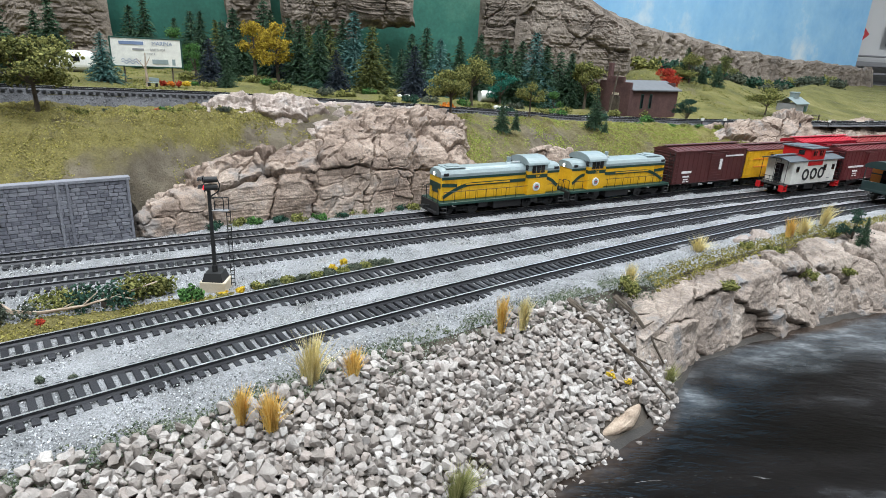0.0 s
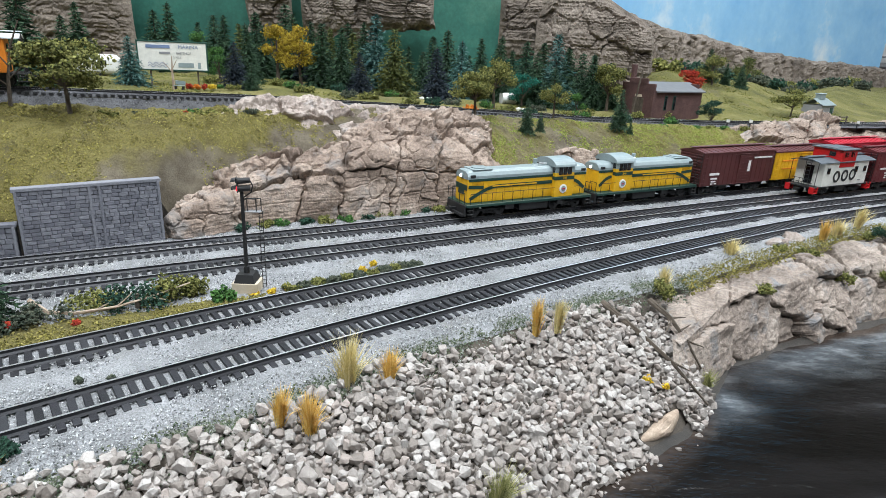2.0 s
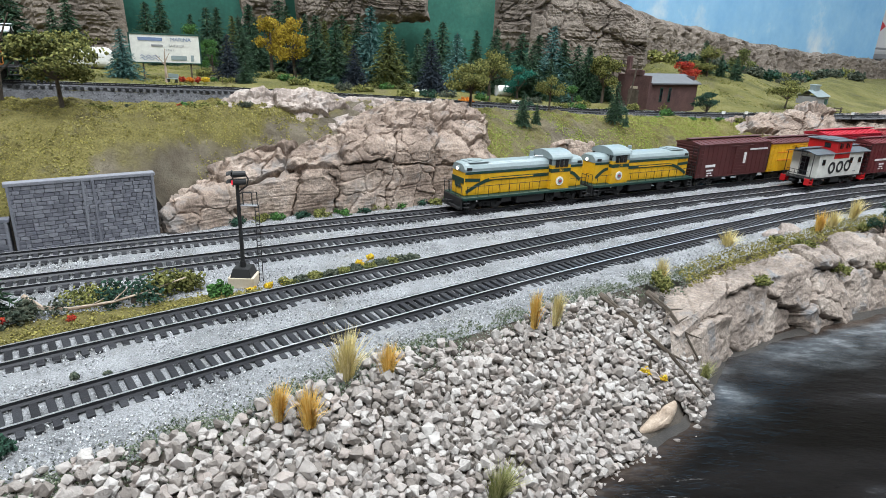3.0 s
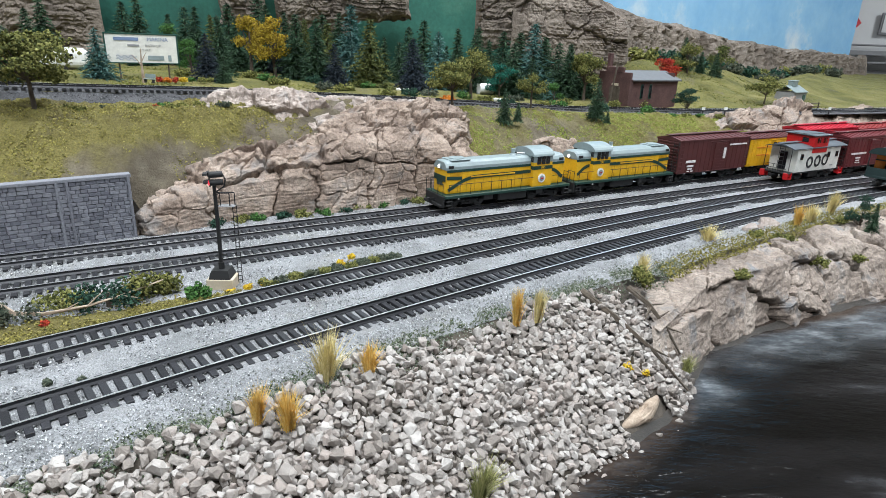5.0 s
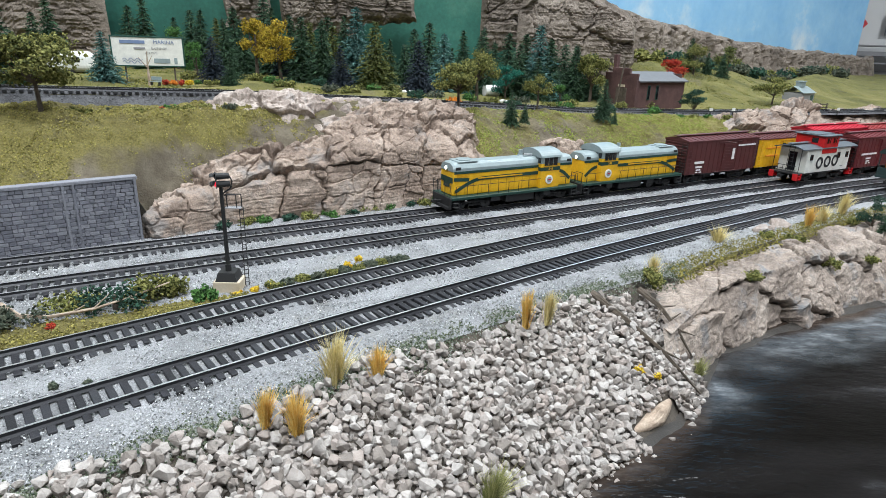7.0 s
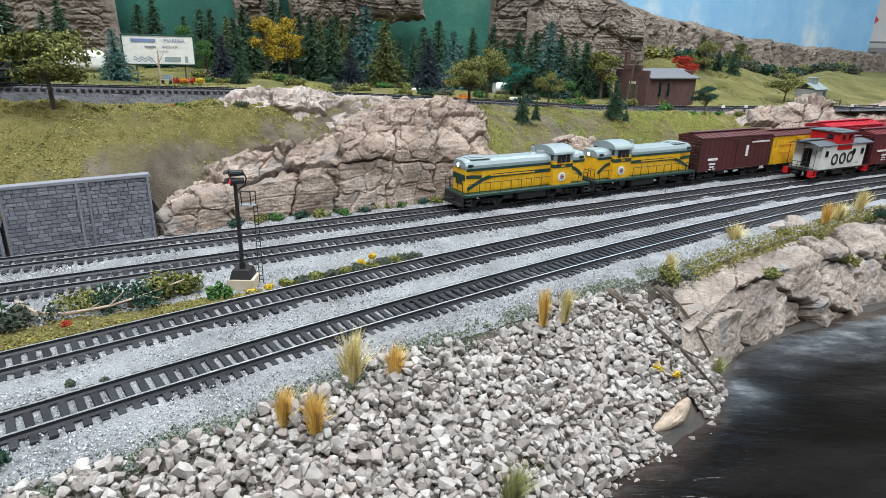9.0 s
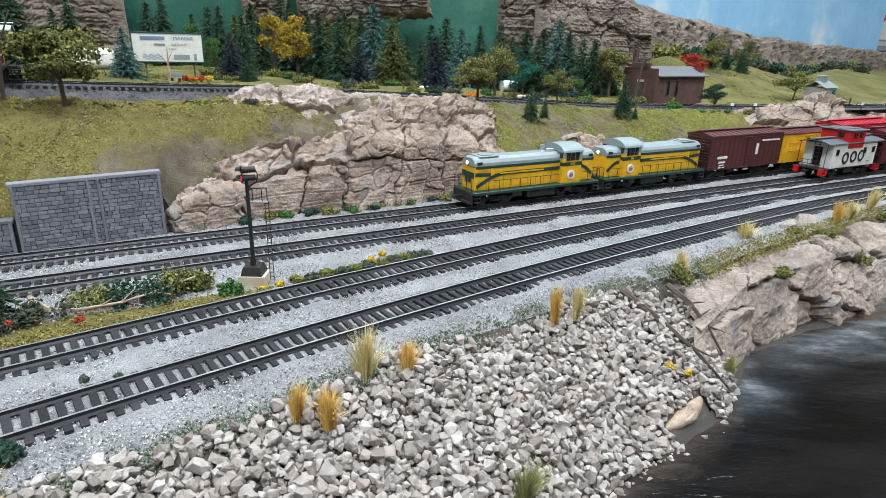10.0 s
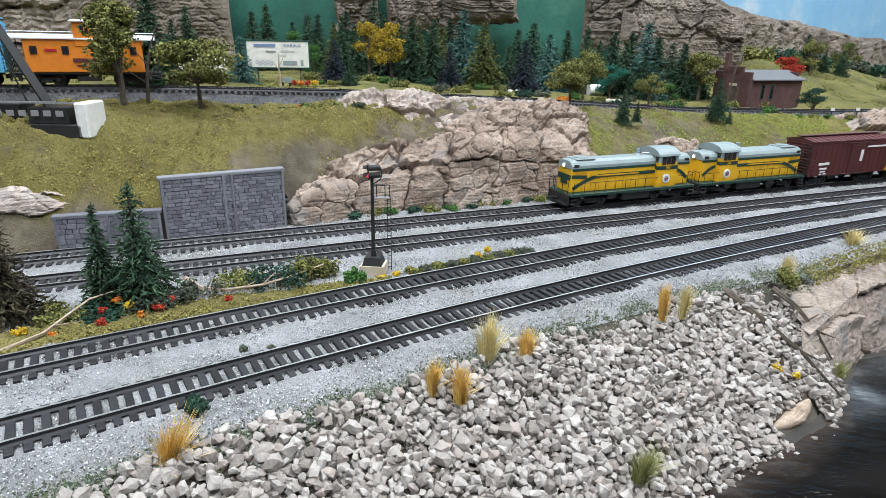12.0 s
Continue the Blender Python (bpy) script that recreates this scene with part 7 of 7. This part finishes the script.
for k in range(7):
    bush(-0.285 + 0.008 * k, 0.685 + 0.003 * k, 0.0875, 0.009, 0.006, (REDLEAF, ORANGEFLOWER, REDLEAF, YELLOWFLOWER, MIDGREEN, OLIVE, OLIVE)[k], "flower bed before the billboard", 500 + k, 45, 0.0015, "flowers")
stick("bare_tree", [(-0.297, 0.675, 0.086), (-0.297, 0.675, 0.105), (-0.296, 0.675, 0.122)], 0.0017, DRIFT, "pale broken tree trunk before the billboard", [((-0.297, 0.675, 0.105), (-0.306, 0.675, 0.116)), ((-0.297, 0.675, 0.108), (-0.291, 0.675, 0.118))])

# brick house beside the upper track
BRICK = mottled("dark_red_brick", [(0.3, (0.07, 0.034, 0.033)), (0.7, (0.13, 0.065, 0.060))], 60, 700, 0.9, 0.6, 0.0005, None, 0.6)
hs = thing("brick_house", 0.353, 0.985, 0.0515, 27, "dark red brick workshop with grey roof and stepped front", "house")
hs.matrix_basis = hs.matrix_basis @ Matrix.Diagonal((0.92, 1, 1.22, 1))
slab(hs, "wall", BRICK, (0.0, 0.0, 0.018, 0.115, 0.065, 0.036), bevel=0.0003)
slab(hs, "front_wall", BRICK, (-0.0575, 0, 0.021, 0.004, 0.069, 0.046), (-0.0575, 0, 0.046, 0.004, 0.036, 0.008), bevel=0.0003)
bm = bmesh.new()
rv = [bm.verts.new(p) for p in ((-0.055, -0.036, 0.0355), (0.062, -0.036, 0.0355), (0.062, 0.0, 0.046), (-0.055, 0.0, 0.046), (-0.055, 0.036, 0.0355), (0.062, 0.036, 0.0355))]
bm.faces.new((rv[0], rv[1], rv[2], rv[3]))
bm.faces.new((rv[3], rv[2], rv[5], rv[4]))
r = bmesh.ops.extrude_face_region(bm, geom=list(bm.faces))
bmesh.ops.translate(bm, vec=(0, 0, -0.0015), verts=[v for v in r["geom"] if isinstance(v, bmesh.types.BMVert)])
bmesh.ops.recalc_face_normals(bm, faces=bm.faces)
part("roof", bm, plain("grey_house_roof", (0.13, 0.135, 0.145), 0.6), hs)
slab(hs, "gable", BRICK, (0.056, 0, 0.038, 0.003, 0.05, 0.012), bevel=0.0003)
slab(hs, "chimney", BRICK, (-0.05, 0.022, 0.054, 0.007, 0.007, 0.024), bevel=0.0003)
for xx in (-0.028, -0.008):
    wn = slab(hs, "window", GREENFRAME, (xx, -0.0328, 0.021, 0.0058, 0.001, 0.018), bevel=0)
    slab(wn, "pane", GLASS, (xx, -0.0334, 0.021, 0.0040, 0.0006, 0.016), bevel=0)
dr = slab(hs, "door", BARK, (-0.0599, -0.004, 0.013, 0.001, 0.022, 0.026), bevel=0)
slab(dr, "lintel", CONCRETE, (-0.0602, -0.004, 0.0285, 0.0012, 0.014, 0.003), bevel=0)
slab(hs, "pilaster", BRICK, (-0.0575, -0.0335, 0.018, 0.007, 0.004, 0.036), bevel=0.0003)
pole = thing("utility_pole", 0.295, 0.945, 0.05, 0, "leaning grey wooden utility pole before the house", "pole")
tube(pole, "shaft", BARK, [((0, 0, 0), (0.008, 0, 0.075))], 0.0013)
tube(pole, "crossarm", BARK, [((0.002, 0, 0.07), (0.013, 0, 0.071))], 0.0006)
# shed in the valley
sd = thing("grey_shed", 0.715, 1.16, 0.055, 35, "grey shed with light metal roof and small cupola", "shed")
sd.matrix_basis = sd.matrix_basis @ Matrix.Scale(0.72, 4)
slab(sd, "wall", GREYBAR, (0, 0, 0.012, 0.07, 0.05, 0.024), bevel=0.0003)
bm = bmesh.new()
box(bm, 0, 0, 0.024, 0.076, 0.056, 0.001)
for v in bm.verts:
    v.co.z += 0.016 * (1 - abs(v.co.y) / 0.028)
bmesh.ops.subdivide_edges(bm, edges=[e for e in bm.edges if abs(e.verts[0].co.y - e.verts[1].co.y) > 0.03], cuts=1)
for v in bm.verts:
    if abs(v.co.y) < 0.005:
        v.co.z += 0.016
part("roof", bm, PALEGREY, sd)
slab(sd, "cupola", PALEGREY, (0, 0, 0.044, 0.026, 0.014, 0.012), bevel=0.0003)
slab(sd, "cupola_roof", PALEGREY, (0, 0, 0.052, 0.030, 0.018, 0.003), bevel=0.001)
slab(sd, "door", GREENFRAME, (0.02, -0.0254, 0.009, 0.014, 0.001, 0.018), bevel=0)
fn = thing("rail_fence", 0.60, 0.985, 0.053, 24, "dark low rail fence beside the upper track", "fence")
for k in range(6):
    slab(fn, "post", BARK, (k * 0.018, 0, 0.005, 0.0016, 0.0016, 0.012), bevel=0)
for zz in (0.004, 0.009):
    slab(fn, "rail", BARK, (0.045, -0.001, zz, 0.094, 0.0010, 0.0012), bevel=0)
for k, x in enumerate((0.455, 0.66, 0.415)):
    mk = thing("track_marker", x, float(upper(x)) - 0.028, float(upper_z(x)) - 0.006, 20, "small white marker board beside the upper track", "marker", "track markers")
    slab(mk, "post", BLACK, (0, 0, 0.004, 0.001, 0.001, 0.010), bevel=0)
    slab(mk, "plate", TRAILER, (0, -0.0008, 0.0095, 0.006, 0.0008, 0.004), bevel=0)

# the overturned crane on the left hillside
cr = thing("crane_wagon", -0.392, 0.405, 0.060, 6, "black crane wagon with raised boom on the hillside", "crane")
slab(cr, "deck", BLACK, (0, 0, 0.010, 0.092, 0.026, 0.010), bevel=0.0005)
slab(cr, "machinery", BLACK, (-0.02, 0, 0.022, 0.04, 0.02, 0.014), (0.022, 0, 0.021, 0.03, 0.022, 0.012), bevel=0.0005)
for k in range(9):
    slab(cr, "rung", GREYBAR, (-0.04 + k * 0.009, -0.0135, 0.023, 0.005, 0.0012, 0.004), bevel=0)
slab(cr, "counterweight", TRAILER, (0.047, 0, 0.018, 0.009, 0.026, 0.026), bevel=0.0012)
slab(cr, "top_rail", GREYBAR, (0, -0.011, 0.0305, 0.092, 0.0012, 0.0014), bevel=0)
bm = bmesh.new()
rod(bm, (0.024, -0.006, 0.022), (-0.028, -0.004, 0.125), 0.0042, 0.0032, 4)
part("boom", bm, BLACK, cr)
tube(cr, "stay", BLACK, [((0.004, -0.004, 0.030), (-0.025, -0.002, 0.115))], 0.0006)
for s in (-1, 1):
    truck(cr, s * 0.032)
